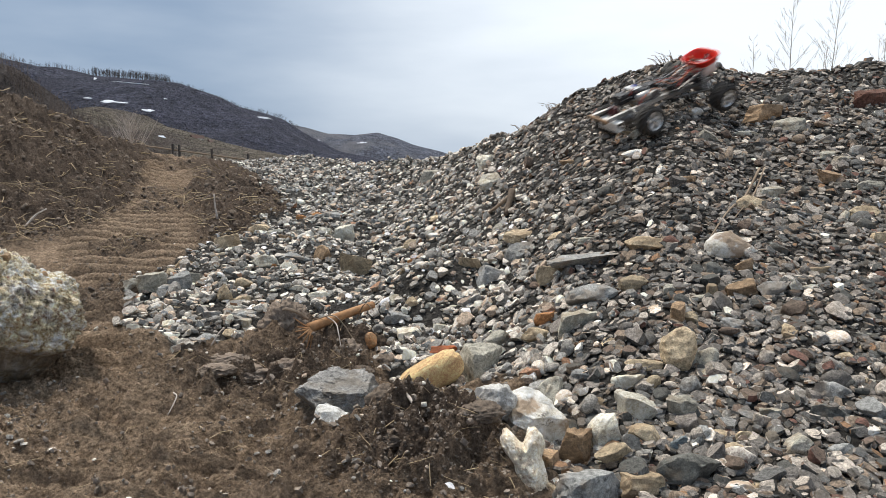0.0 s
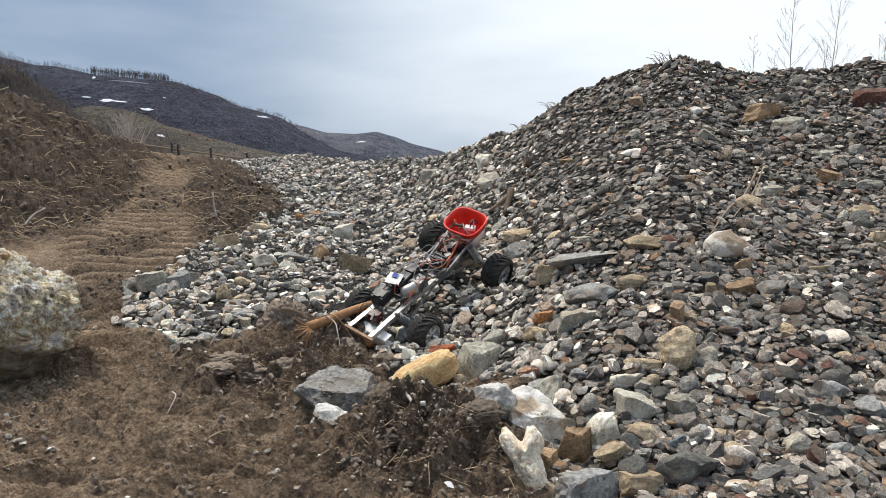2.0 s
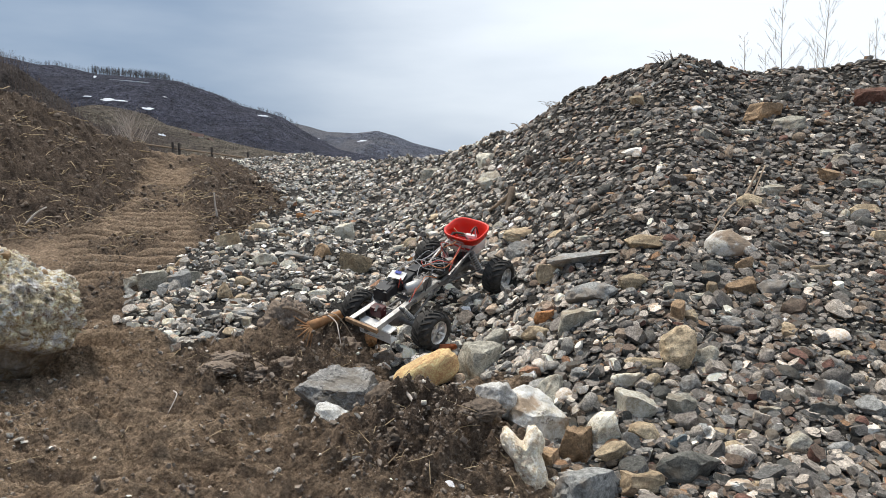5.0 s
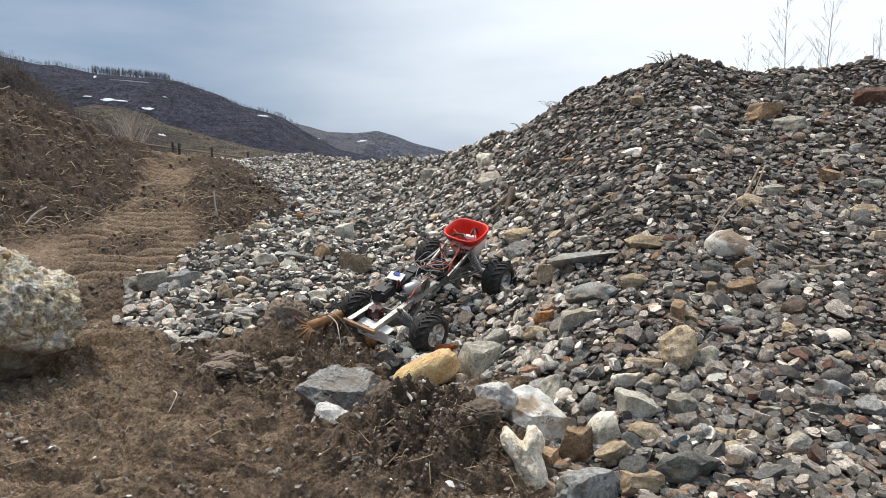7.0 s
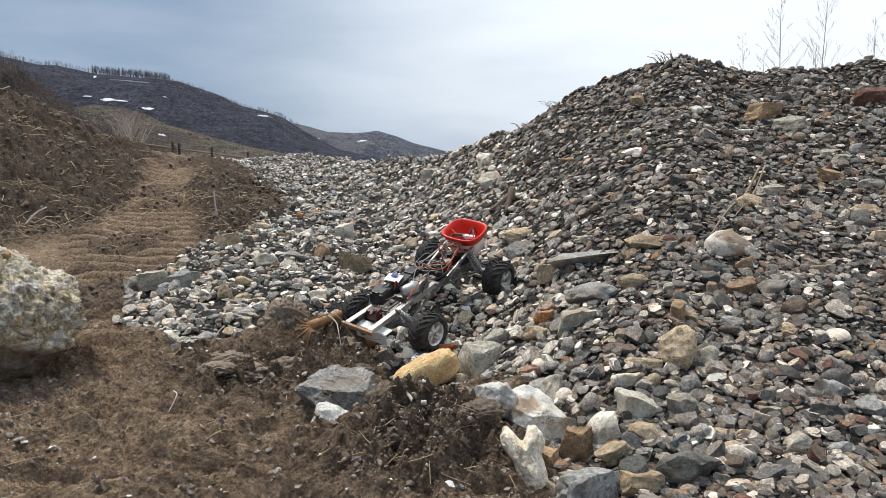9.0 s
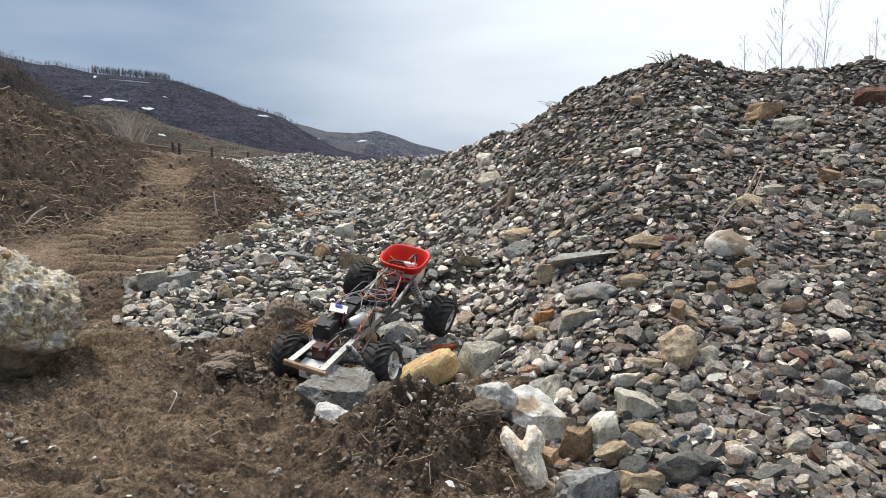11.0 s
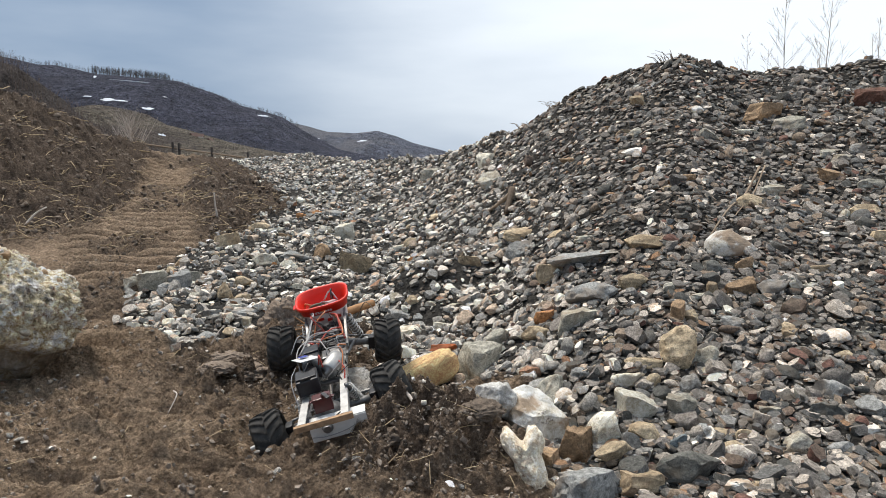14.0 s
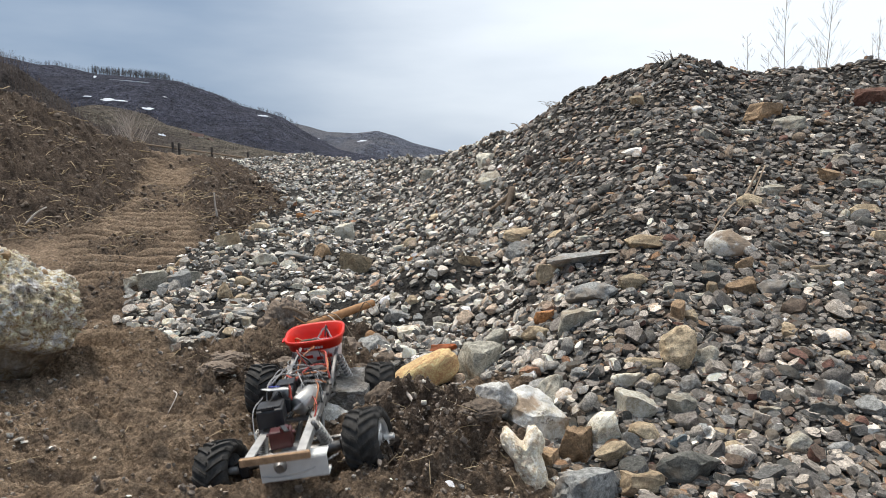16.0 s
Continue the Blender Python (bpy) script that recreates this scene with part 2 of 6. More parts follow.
# slope foot and crest of the heaps round the lane, by bearing (x over y) from the lane's near end
BEARING = (-1.2, -0.625, -0.497, -0.42, -0.33, -0.26, -0.2, -0.107, 0.0, 0.092, 0.17, 0.25, 0.33, 0.42, 0.625, 1.2)
FOOT = (5.0, 5.3, 5.7, 7.2, 8.6, 6.2, 5.4, 3.5, 2.75, 2.0, 1.65, 1.45, 1.35, 1.3, 1.3, 1.3)
CREST = (7.0, 7.0, 7.6, 9.0, 10.0, 11.5, 12.0, 9.5, 6.4, 5.4, 4.95, 4.75, 4.55, 4.5, 4.3, 4.2)
CREST_Z = (2.2, 1.53, 1.18, 0.98, 0.88, 0.90, 0.98, 0.80, 0.85, 0.97, 1.19, 1.36, 1.45, 1.33, 1.35, 1.43)


def lane(y):
    """Height of the rutted lane, which climbs gently away."""
    s = np.clip(y - 2.6, 0, 7.5)
    return 0.133 * s * s / (s + 0.55)


def bump_at(x, y, cx, cy, rx, ry, turn=0.0):
    c, s = math.cos(turn), math.sin(turn)
    u, v = (c * (x - cx) + s * (y - cy)) / rx, (-s * (x - cx) + c * (y - cy)) / ry
    return np.exp(-(u * u + v * v) ** 1.5)


def land(x, y):
    """Ground height without clods and stones."""
    x, y = np.asarray(x, float), np.asarray(y, float)
    th = np.arctan2(x, y)
    r = np.hypot(x, y)
    tc = np.clip(th, -0.876, 0.876)
    a, d = np.tan(tc), r * np.cos(tc)
    back = smooth(2.6, 1.3, np.abs(th))
    foot, crest, top = np.interp(a, BEARING, FOOT), np.interp(a, BEARING, CREST), np.interp(a, BEARING, CREST_Z)
    low = lane(d)
    base = lane(foot)
    s = np.clip((d - foot) / (crest - foot), 0, 1)
    p = np.interp(a, (-0.4, -0.1, 0.1, 0.3), (1.1, 1.15, 1.25, 1.4))
    z = np.where(d < foot, low, base + (top - base) * s ** p)
    over = np.clip(d - crest, 0, 60)
    z = np.where(d > crest, top - 0.55 * over * smooth(-0.2, 0.6, over), z)
    z = np.maximum(z, np.where(d > crest, -2.0, -9))
    z = z + 0.17 * bump_at(x, y, -0.07, 3.44, 0.24, 0.30) - 0.05 * bump_at(x, y, 0.26, 3.25, 0.16, 0.2)      # shoulder of the spill
    z = z - 0.07 * bump_at(x, y, -0.50, 1.98, 0.13, 0.16) - 0.05 * bump_at(x, y, -0.54, 1.76, 0.12, 0.14)   # dug hollows in the mud
    return z * back

# outline of the spilled gravel in plan
GRAVEL_X = (0.24, 0.19, 0.12, -0.18, -0.32, -0.84, -0.93, -1.14, -1.41, -1.82, -1.64, -1.59, -1.4, -1.29, -1.68, -2.41, -2.93, -9, 30, 14, 1.35, 0.4)
GRAVEL_Y = (1.53, 1.9, 2.3, 2.33, 3.0, 3.08, 2.82, 2.84, 3.09, 3.91, 4.22, 4.92, 5.6, 6.35, 7.17, 8.83, 9.78, 30, 30, 14, 1.3, 1.0)


# ---- building helpers ----
def mesh_from(name, verts, faces, mat=None, smooth_faces=True):
    me = bpy.data.meshes.new(name)
    verts = np.asarray(verts, np.float32)
    faces = np.asarray(faces, np.int32)
    k = faces.shape[1]
    me.vertices.add(len(verts))
    me.vertices.foreach_set("co", verts.ravel())
    me.loops.add(faces.size)
    me.loops.foreach_set("vertex_index", faces.ravel())
    me.polygons.add(len(faces))
    me.polygons.foreach_set("loop_start", np.arange(0, faces.size, k, dtype=np.int32))
    me.polygons.foreach_set("use_smooth", np.full(len(faces), smooth_faces))
    me.update(calc_edges=True)
    if mat:
        me.materials.append(mat)
    return me


def part(name, bm, material, parent=None, label="", smooth_faces=False):
    """Links a bmesh as one mesh object under a thing or a part."""
    me = bpy.data.meshes.new(name)
    bm.to_mesh(me)
    bm.free()
    for p in me.polygons:
        p.use_smooth = smooth_faces
    me.materials.append(material)
    ob = new(name, me)
    if parent:
        ob.parent = parent
    return tagged(ob, label) if label else ob


def ico(level):
    bm = bmesh.new()
    bmesh.ops.create_icosphere(bm, subdivisions=level, radius=1)
    v = np.array([p.co[:] for p in bm.verts])
    f = np.array([[q.index for q in p.verts] for p in bm.faces])
    bm.free()
    return v, f


ICO = {k: ico(k) for k in (1, 2, 3, 4, 5, 6)}


def stone_shape(level, rng, cuts=7, depth=(0.55, 0.92), lumps=0.06, slab=0.5):
    """A rounded or split stone about one metre in radius: a ball with flats worn or broken onto it."""
    v, f = ICO[level]
    v = v.copy()
    planes = []
    if rng.uniform() < slab:                       # split along its bedding
        n = np.array([rng.normal() * 0.12, rng.normal() * 0.12, 1.0])
        planes += [(n / np.linalg.norm(n), rng.uniform(0.3, 0.55)), (-n / np.linalg.norm(n), rng.uniform(0.3, 0.55))]
        for k in range(rng.randint(4, 7)):
            a = rng.uniform(0, 6.28)
            n = np.array([math.cos(a), math.sin(a), rng.normal() * 0.25])
            planes.append((n / np.linalg.norm(n), rng.uniform(0.5, 0.85)))
    for _ in range(cuts):
        n = rng.normal(size=3)
        planes.append((n / np.linalg.norm(n), rng.uniform(*depth)))
    for n, c in planes:
        over = np.maximum(v @ n - c, 0)
        v -= 0.965 * over[:, None] * n
    if lumps:
        k = rng.normal(size=(4, 3)) * 2.2
        ph = rng.uniform(0, 6.3, 4)
        v *= (1 + lumps * sum(np.sin(v @ k[i] + ph[i]) for i in range(4)) / 2)[:, None]
    v -= (v.max(0) + v.min(0)) / 2
    v /= np.abs(v).max(0)
    return v, f


def slope_axes(x, y, e=0.12):
    gx, gy = (land(x + e, y) - land(x - e, y)) / (2 * e), (land(x, y + e) - land(x, y - e)) / (2 * e)
    return gx, gy


# ---- ground: one sheet, fine before the eye and coarse to the horizon ----
def in_gravel(x, y):
    """1 where the spilled gravel lies, 0 on the mud; soft ragged edge."""
    px, py = np.array(GRAVEL_X), np.array(GRAVEL_Y)
    wob = 0.06 * fbm(x, y, 0.35, 5, 3)
    x, y = x + wob * (1 + 0.1 * y), y + wob * (1 + 0.1 * y)
    inside = np.zeros(np.shape(x), bool)
    dist = np.full(np.shape(x), 9.0)
    for i in range(len(px)):
        j = (i + 1) % len(px)
        ax, ay, bx, by = px[i], py[i], px[j], py[j]
        with np.errstate(divide="ignore", invalid="ignore"):
            cross = ((ay > y) != (by > y)) & (x < (bx - ax) * (y - ay) / (by - ay) + ax)
        inside ^= cross
        t = np.clip(((x - ax) * (bx - ax) + (y - ay) * (by - ay)) / ((bx - ax) ** 2 + (by - ay) ** 2), 0, 1)
        dist = np.minimum(dist, np.hypot(x - ax - t * (bx - ax), y - ay - t * (by - ay)))
    return np.where(inside, dist, -dist)


def clod_weight(x, y):
    """Where the earth is dug over into dark clods: the bank, the lane's shoulders and the lump by the gravel's foot."""
    a = x / np.maximum(y, 0.2)
    bank = smooth(0.0, 0.9, y - np.interp(a, (-1.2, -0.625, -0.497, -0.44, -0.40), (3.6, 4.3, 4.9, 6.0, 9.5))) * smooth(-0.36, -0.42, a)
    shoulder = smooth(-0.37, -0.33, a) * smooth(-0.13, -0.2, a) * smooth(4.6, 5.1, y)
    spoil = np.maximum(bump_at(x, y, -0.03, 1.78, 0.26, 0.30), bump_at(x, y, -0.50, 2.62, 0.30, 0.16))
    spoil = np.maximum(spoil, bump_at(x, y, -0.30, 2.85, 0.42, 0.18))
    spoil = np.maximum(spoil, 0.35 * bump_at(x, y, -0.33, 1.75, 0.24, 0.40))
    spoil = np.maximum(spoil, 0.85 * bump_at(x, y, -0.64, 2.50, 0.40, 0.34))
    mess = 0.6 * smooth(-0.1, 0.5, fbm(x, 0.6 * y, 0.40, 91, 3)) * smooth(2.9, 3.6, y) * smooth(-0.60, -0.55, a)
    return np.clip(bank + shoulder + spoil + mess, 0, 1)


def ground_height(x, y):
    z = land(x, y)
    g = in_gravel(x, y)
    near = smooth(16, 10, np.hypot(x, y))
    gw = smooth(-0.03, 0.12, g)
    cw = clod_weight(x, y) * (1 - gw)
    z = z + gw * smooth(0.0, 0.3, g) * 0.03
    z = z + near * gw * (0.035 * fbm(x, y, 0.5, 11, 3) + 0.010 * fbm(x, y, 0.06, 12, 3))
    lump = np.abs(fbm(x, y, 0.16, 21, 4, 0.6))
    z = z + near * cw * (0.05 * fbm(x, y, 0.4, 22, 2) + 0.055 * (0.8 - lump) + 0.045 * (0.6 - np.abs(fbm(x, y, 0.075, 24, 3, 0.6))) + 0.024 * fbm(x, y, 0.03, 23, 3))
    # spoil lumps at the gravel's foot
    z = z + 0.085 * bump_at(x, y, 0.0, 1.80, 0.22, 0.28) + 0.06 * bump_at(x, y, -0.13, 1.99, 0.09, 0.08)
    z = z + 0.06 * bump_at(x, y, -0.62, 2.88, 0.2, 0.13) + 0.05 * bump_at(x, y, -0.40, 2.78, 0.22, 0.12)
    # the lane: broad wheel hollows, cleat prints across it, crumbs
    open_mud = near * (1 - gw) * (1 - 0.8 * cw)
    a = x / np.maximum(y, 0.2)
    track = smooth(-0.56, -0.50, a) * smooth(-0.32, -0.36, a) * smooth(2.4, 2.9, y)
    saw = np.mod((y + 0.10 * x + 0.018 * fbm(x, y, 0.5, 31, 4)) / 0.175, 1.0)
    groove = np.exp(-((saw - 0.5) / 0.15) ** 2) * (0.9 + 0.45 * value_noise(0.4 * x, y, 0.2, 33))
    z = z + open_mud * track * (0.04 * saw - 0.14 * groove)
    low = open_mud * (1 - track) * smooth(3.4, 2.6, y)
    lug2 = np.sin(2 * math.pi * (y - 0.10 * x + 0.05 * fbm(x, y, 0.4, 35, 2)) / 0.12)
    z = z + low * 0.018 * np.clip(lug2 * 1.5, -1, 1) * smooth(-0.2, 0.5, value_noise(x, y, 0.5, 36))
    z = z + open_mud * (0.022 * (1 - 0.5 * track) * fbm(x, y, 0.35, 37, 3) + 0.016 * (1 - 0.7 * track) * (0.5 - np.abs(fbm(x, y, 0.13, 39, 4, 0.6))) + 0.016 * (1 - 0.8 * track) * np.maximum(fbm(x, y, 0.045, 38, 3), -0.1))
    torn = bump_at(x, y, -0.72, 2.48, 0.55, 0.42) * (1 - gw)
    z = z + torn * (0.055 * (0.7 - np.abs(fbm(0.6 * x + 0.2 * y, 1.6 * y, 0.22, 81, 4, 0.62))) - 0.02)
    z = z + open_mud * smooth(3.4, 2.8, y) * 0.045 * (0.5 - np.abs(fbm(0.4 * x, 1.8 * y, 0.17, 83, 4, 0.6)))
    z = z + open_mud * smooth(3.6, 3.0, y) * (0.026 * (0.5 - np.abs(fbm(0.35 * x, 1.9 * y, 0.08, 85, 3, 0.6))) + 0.02 * fbm(0.4 * x, y, 0.30, 86, 2))
    z = z + (cw * smooth(3.4, 2.9, y)) * (0.032 * (0.5 - np.abs(fbm(x, y, 0.11, 87, 4, 0.65))) + 0.007 * fbm(x, y, 0.03, 88, 2))
    # a drying crack in the mud
    side = np.abs(x - np.interp(y, (1.45, 1.587, 1.70, 1.861, 1.988), (-0.66, -0.601, -0.53, -0.515, -0.43)) - 0.02 * fbm(x, y, 0.06, 89, 3))
    z = z - 0.022 * np.exp(-(side / 0.006) ** 2) * smooth(1.45, 1.5, y) * smooth(1.99, 1.93, y)
    return z


def build_ground():
    th = np.concatenate([np.linspace(-math.pi, -0.72, 26)[:-1], np.linspace(-0.70, 0.70, 600), np.linspace(0.72, math.pi, 26)[1:]])
    r = np.concatenate([[0.03, 0.4, 0.8, 1.0], np.exp(np.linspace(math.log(1.15), math.log(13), 600)), np.exp(np.linspace(math.log(14), math.log(2600), 30))])
    R, T = np.meshgrid(r, th, indexing="ij")
    x, y = R * np.sin(T), R * np.cos(T) - 0.2 * smooth(1.0, 0.0, R)
    z = ground_height(x, y)
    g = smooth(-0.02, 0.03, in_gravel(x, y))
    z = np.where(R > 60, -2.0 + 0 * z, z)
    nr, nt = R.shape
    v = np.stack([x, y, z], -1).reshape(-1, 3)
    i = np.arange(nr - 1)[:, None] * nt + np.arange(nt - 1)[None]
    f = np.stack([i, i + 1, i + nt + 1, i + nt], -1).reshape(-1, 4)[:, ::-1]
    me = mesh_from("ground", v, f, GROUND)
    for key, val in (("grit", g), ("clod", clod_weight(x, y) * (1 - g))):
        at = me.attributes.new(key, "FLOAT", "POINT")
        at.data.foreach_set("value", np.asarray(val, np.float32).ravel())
    return tagged(new("ground", me), "churned brown mud lane with cleat prints, earth bank and gravel heap", "ground", kind="structure")


ground = build_ground()


# ---- gravel: thousands of small stones over the heap ----
def scatter(name, count, size, level, mat, label, where, flat=(0.35, 0.8), seed=1, sink=0.25, category="gravel", tilt=0.3, slab=0.6, crisp=28, lumps=0.04, cuts=(3, 8)):
    rng = np.random.RandomState(seed)
    shapes = [stone_shape(level, rng, rng.randint(*cuts), (0.45, 0.9), lumps, slab)[0] for _ in range(30)]
    f0 = ICO[level][1]
    x, y = where(rng, count)
    L = size(rng, len(x), x, y)
    z = ground_height(x, y)
    gx, gy = slope_axes(x, y)
    gx, gy = np.clip(gx, -0.7, 0.7), np.clip(gy, -0.7, 0.7)
    V, Fa, off = [], [], 0
    for k in range(len(x)):
        v = shapes[rng.randint(30)] * (L[k] * 0.5 * np.array([1, rng.uniform(0.55, 0.95), rng.uniform(*flat)]))
        m = Vector((0, 0, 1)).rotation_difference(Vector((-gx[k], -gy[k], 1))).to_matrix() @ Euler((rng.normal() * tilt, rng.normal() * tilt, rng.uniform(0, 6.28))).to_matrix()
        v = v @ np.array(m).T
        v += (x[k], y[k], z[k] + v[:, 2].max() * (1 - 2 * sink))
        V.append(v)
        Fa.append(f0 + off)
        off += len(v)
    me = mesh_from(name, np.concatenate(V), np.concatenate(Fa), mat)
    me.set_sharp_from_angle(angle=radians(crisp))
    return tagged(new(name, me), label, category, kind="stuff")


def on_heap(lo, hi, margin=0.0, pale=None):
    """Places over the gravel, thinning with distance."""
    def where(rng, count):
        xs, ys, got = [], [], 0
        while got < count:
            y = np.exp(rng.uniform(math.log(lo), math.log(hi), 20000))
            a = rng.uniform(-0.62, 0.86, 20000)
            x = a * y
            g = in_gravel(x, y)
            ok = g > margin
            if pale is not None:
                w = pale_side(x, y)
                ok &= (rng.uniform(size=20000) < w) == pale
            xs.append(x[ok]), ys.append(y[ok])
            got += ok.sum()
        return np.concatenate(xs)[:count], np.concatenate(ys)[:count]
    return where


def pale_side(x, y):
    """The washed, paler spill at the heap's left foot."""
    a = x / y
    return 0.93 * smooth(0.24, 0.0, a + 0.02 * (y - 3)) + 0.05


def sizes(lo, hi, power=2.0):
    def size(rng, n, x, y):
        return lo + (hi - lo) * rng.uniform(size=n) ** power
    return size


def flake_shapes(rng, count, sides=7):
    """Split stones: an uneven outline, an edge that juts, a smaller uneven top."""
    out = []
    for _ in range(count):
        a = np.sort((np.arange(sides) + rng.uniform(-0.36, 0.36, sides)) * 2 * math.pi / sides)
        r = rng.uniform(0.72, 1.0, sides)
        u, v = r * np.cos(a), r * np.sin(a)
        tip = rng.uniform(-0.22, 0.22, 2)
        rows = []
        for z, k in ((-0.9, rng.uniform(0.70, 0.95)), (rng.uniform(-0.1, 0.35), 1.0), (rng.uniform(0.62, 0.85), rng.uniform(0.68, 0.90))):
            jog = rng.uniform(0.93, 1.06, sides)
            rows.append(np.stack([u * k * jog, v * k * jog, z + tip[0] * u + tip[1] * v + rng.uniform(-0.08, 0.08, sides)], -1))
        top = rows[2].mean(0) + (rng.uniform(-0.2, 0.2), rng.uniform(-0.2, 0.2), rng.uniform(0.02, 0.22))
        out.append(np.concatenate(rows + [top[None]]))
    tris = []
    for k in range(sides):
        n = (k + 1) % sides
        for b in (0, sides):
            tris += [(b + k, b + n, b + sides + n), (b + k, b + sides + n, b + sides + k)]
        tris.append((2 * sides + k, 2 * sides + n, 3 * sides))
    return np.array(out), np.array(tris)


def flakes(name, count, size, mat, label, where, flat=(0.13, 0.42), seed=1, sink=0.25, tilt=0.24, crisp=32, category="gravel"):
    """Thousands of split stones lying along the slope, in one mesh."""
    rng = np.random.RandomState(seed)
    shapes, tris = flake_shapes(rng, 60)
    x, y = where(rng, count)
    n = len(x)
    L = size(rng, n, x, y) * np.clip(0.4 + 0.15 * y, 1.0, 1.7)
    gx, gy = slope_axes(x, y)
    up = np.stack([-np.clip(gx, -0.8, 0.8), -np.clip(gy, -0.8, 0.8), np.ones(n)], -1) + rng.normal(size=(n, 3)) * tilt
    up /= np.linalg.norm(up, axis=1)[:, None]
    a = rng.uniform(0, 6.283, n)
    side = np.stack([np.cos(a), np.sin(a), np.zeros(n)], -1)
    side -= up * (side * up).sum(1)[:, None]
    side /= np.linalg.norm(side, axis=1)[:, None]
    third = np.cross(up, side)
    v = shapes[rng.randint(60, size=n)] * (L[:, None] * 0.5 * np.stack([np.ones(n), rng.uniform(0.55, 0.95, n), rng.uniform(*flat, n)], -1))[:, None]
    v = v[..., :1] * side[:, None] + v[..., 1:2] * third[:, None] + v[..., 2:] * up[:, None]
    v += np.stack([x, y, ground_height(x, y) + v[..., 2].max(1) * (1 - 2 * sink)], -1)[:, None]
    f = tris[None] + (np.arange(n) * v.shape[1])[:, None, None]
    me = mesh_from(name, v.reshape(-1, 3), f.reshape(-1, 3), mat)
    me.set_sharp_from_angle(angle=radians(crisp))
    return tagged(new(name, me), label, category, kind="stuff")


def up_slope(pale=None, low=-0.62, high=0.80, power=0.85):
    """Places from the gravel's foot to the crest, closer together near the foot."""
    def where(rng, count):
        xs, ys, got = [], [], 0
        while got < count:
            a = rng.uniform(low, high, 20000)
            y = 1.25 + (np.interp(a, BEARING, CREST) - 1.05) * rng.uniform(size=20000) ** power
            x = a * y
            ok = in_gravel(x, y) > -0.01
            if pale is not None:
                ok &= (rng.uniform(size=20000) < pale_side(x, y)) == pale
            xs.append(x[ok]), ys.append(y[ok])
            got += ok.sum()
        return np.concatenate(xs)[:count], np.concatenate(ys)[:count]
    return where


flakes("gravel", 13000, sizes(0.012, 0.034, 1.5), SHADED_GRIT, "fine grey and brown shale grit between the stones, darkened with painted gap shade", up_slope(None), seed=2, sink=0.15, tilt=0.35)
flakes("gravel", 12000, sizes(0.022, 0.062, 1.9), GRAVEL, "flat grey and brown shale flakes covering the heap", up_slope(False), seed=3)
flakes("gravel", 6500, sizes(0.022, 0.060, 1.7), PALE_GRAVEL, "pale washed shale flakes spilled at the heap's foot", up_slope(True), flat=(0.22, 0.6), seed=4, tilt=0.3)
scatter("gravel", 1500, sizes(0.022, 0.052, 1.8), 2, GRAVEL, "rounded grey river pebbles among the flakes", up_slope(False), seed=13)
scatter("gravel", 1900, sizes(0.026, 0.066, 1.6), 2, PALE_GRAVEL, "pale washed river pebbles spilled at the heap's foot", on_heap(1.6, 12, -0.02, True), seed=14, slab=0.75, crisp=24)
scatter("gravel", 420, sizes(0.040, 0.080, 1.8), 3, GRAVEL, "larger flat grey stones lying over the heap", up_slope(False), seed=5, sink=0.2, lumps=0.10)
scatter("gravel", 300, sizes(0.045, 0.08, 2.0), 3, PALE_GRAVEL, "larger pale river stones at the heap's foot", on_heap(1.6, 7, 0.02, True), seed=6, sink=0.2, flat=(0.4, 0.8), slab=0.7, lumps=0.10)


# ---- distance: wooded hills with snow patches beyond the valley ----
def hill_mat(name, lo, hi, patch, cover=0.8):
    m = Mat(name, 0.95)
    n1, n2, n3 = m.noise(0.22, 8, 0.85), m.noise(0.010, 6, 0.6), m.noise(0.045, 6, 0.7)
    c = m.ramp(n1, [(0.40, tuple(0.45 * k for k in lo)), (0.62, tuple(1.35 * k for k in hi))])
    c = m.mix(0.6, c, m.ramp(n3, [(0.36, (0.2, 0.2, 0.2)), (0.64, (0.75, 0.75, 0.75))]), "OVERLAY")
    m.color(m.mix(m.grey(n2, 0.50, 0.60, 0, cover), c, patch))
    m.bump(n1, 1.0, 6.0).bump(n3, 1.0, 16.0)
    return m.m


def ridge_height(r, x, y):
    """Height of a hill at a place on its near side."""
    s = (y - r["depth"]) / r["run"]
    top = np.interp(x / (r["depth"] + r["run"]), r["bearings"], r["tops"])
    prof = np.where(s <= 1, np.sin(np.clip(s, 0, 1) * math.pi / 2) ** 1.1, 1 - (s - 1) * 0.8)
    return -3 + (top + 3) * prof + r["rough"] * 7 * fbm(x, y, 120, r["seed"], 3) * np.minimum(1, 3 * s) * (0.2 + 0.8 * smooth(1.0, 0.8, s))


def ridge(name, bearings, rises, depth, mat, label, seed, rough=1.0, run=260.0):
    """A hill: a slope climbing to a crest of given rises over the level by bearing, and falling behind it."""
    r = dict(bearings=bearings, tops=[0.75 + (depth + run) * k for k in rises], depth=depth, run=run, rough=rough, seed=seed)
    a = np.linspace(bearings[0], bearings[-1], 320)
    x, y = np.meshgrid(a * (depth + run), depth + run * np.linspace(0, 1.25, 46))
    v = np.stack([x, y, ridge_height(r, x, y)], -1)
    n, q = v.shape[:2]
    i = np.arange(n - 1)[:, None] * q + np.arange(q - 1)[None]
    f = np.stack([i, i + 1, i + q + 1, i + q], -1).reshape(-1, 4)
    tagged(new(name, mesh_from(name, v.reshape(-1, 3), f, mat)), label, "hill", kind="structure")
    return r


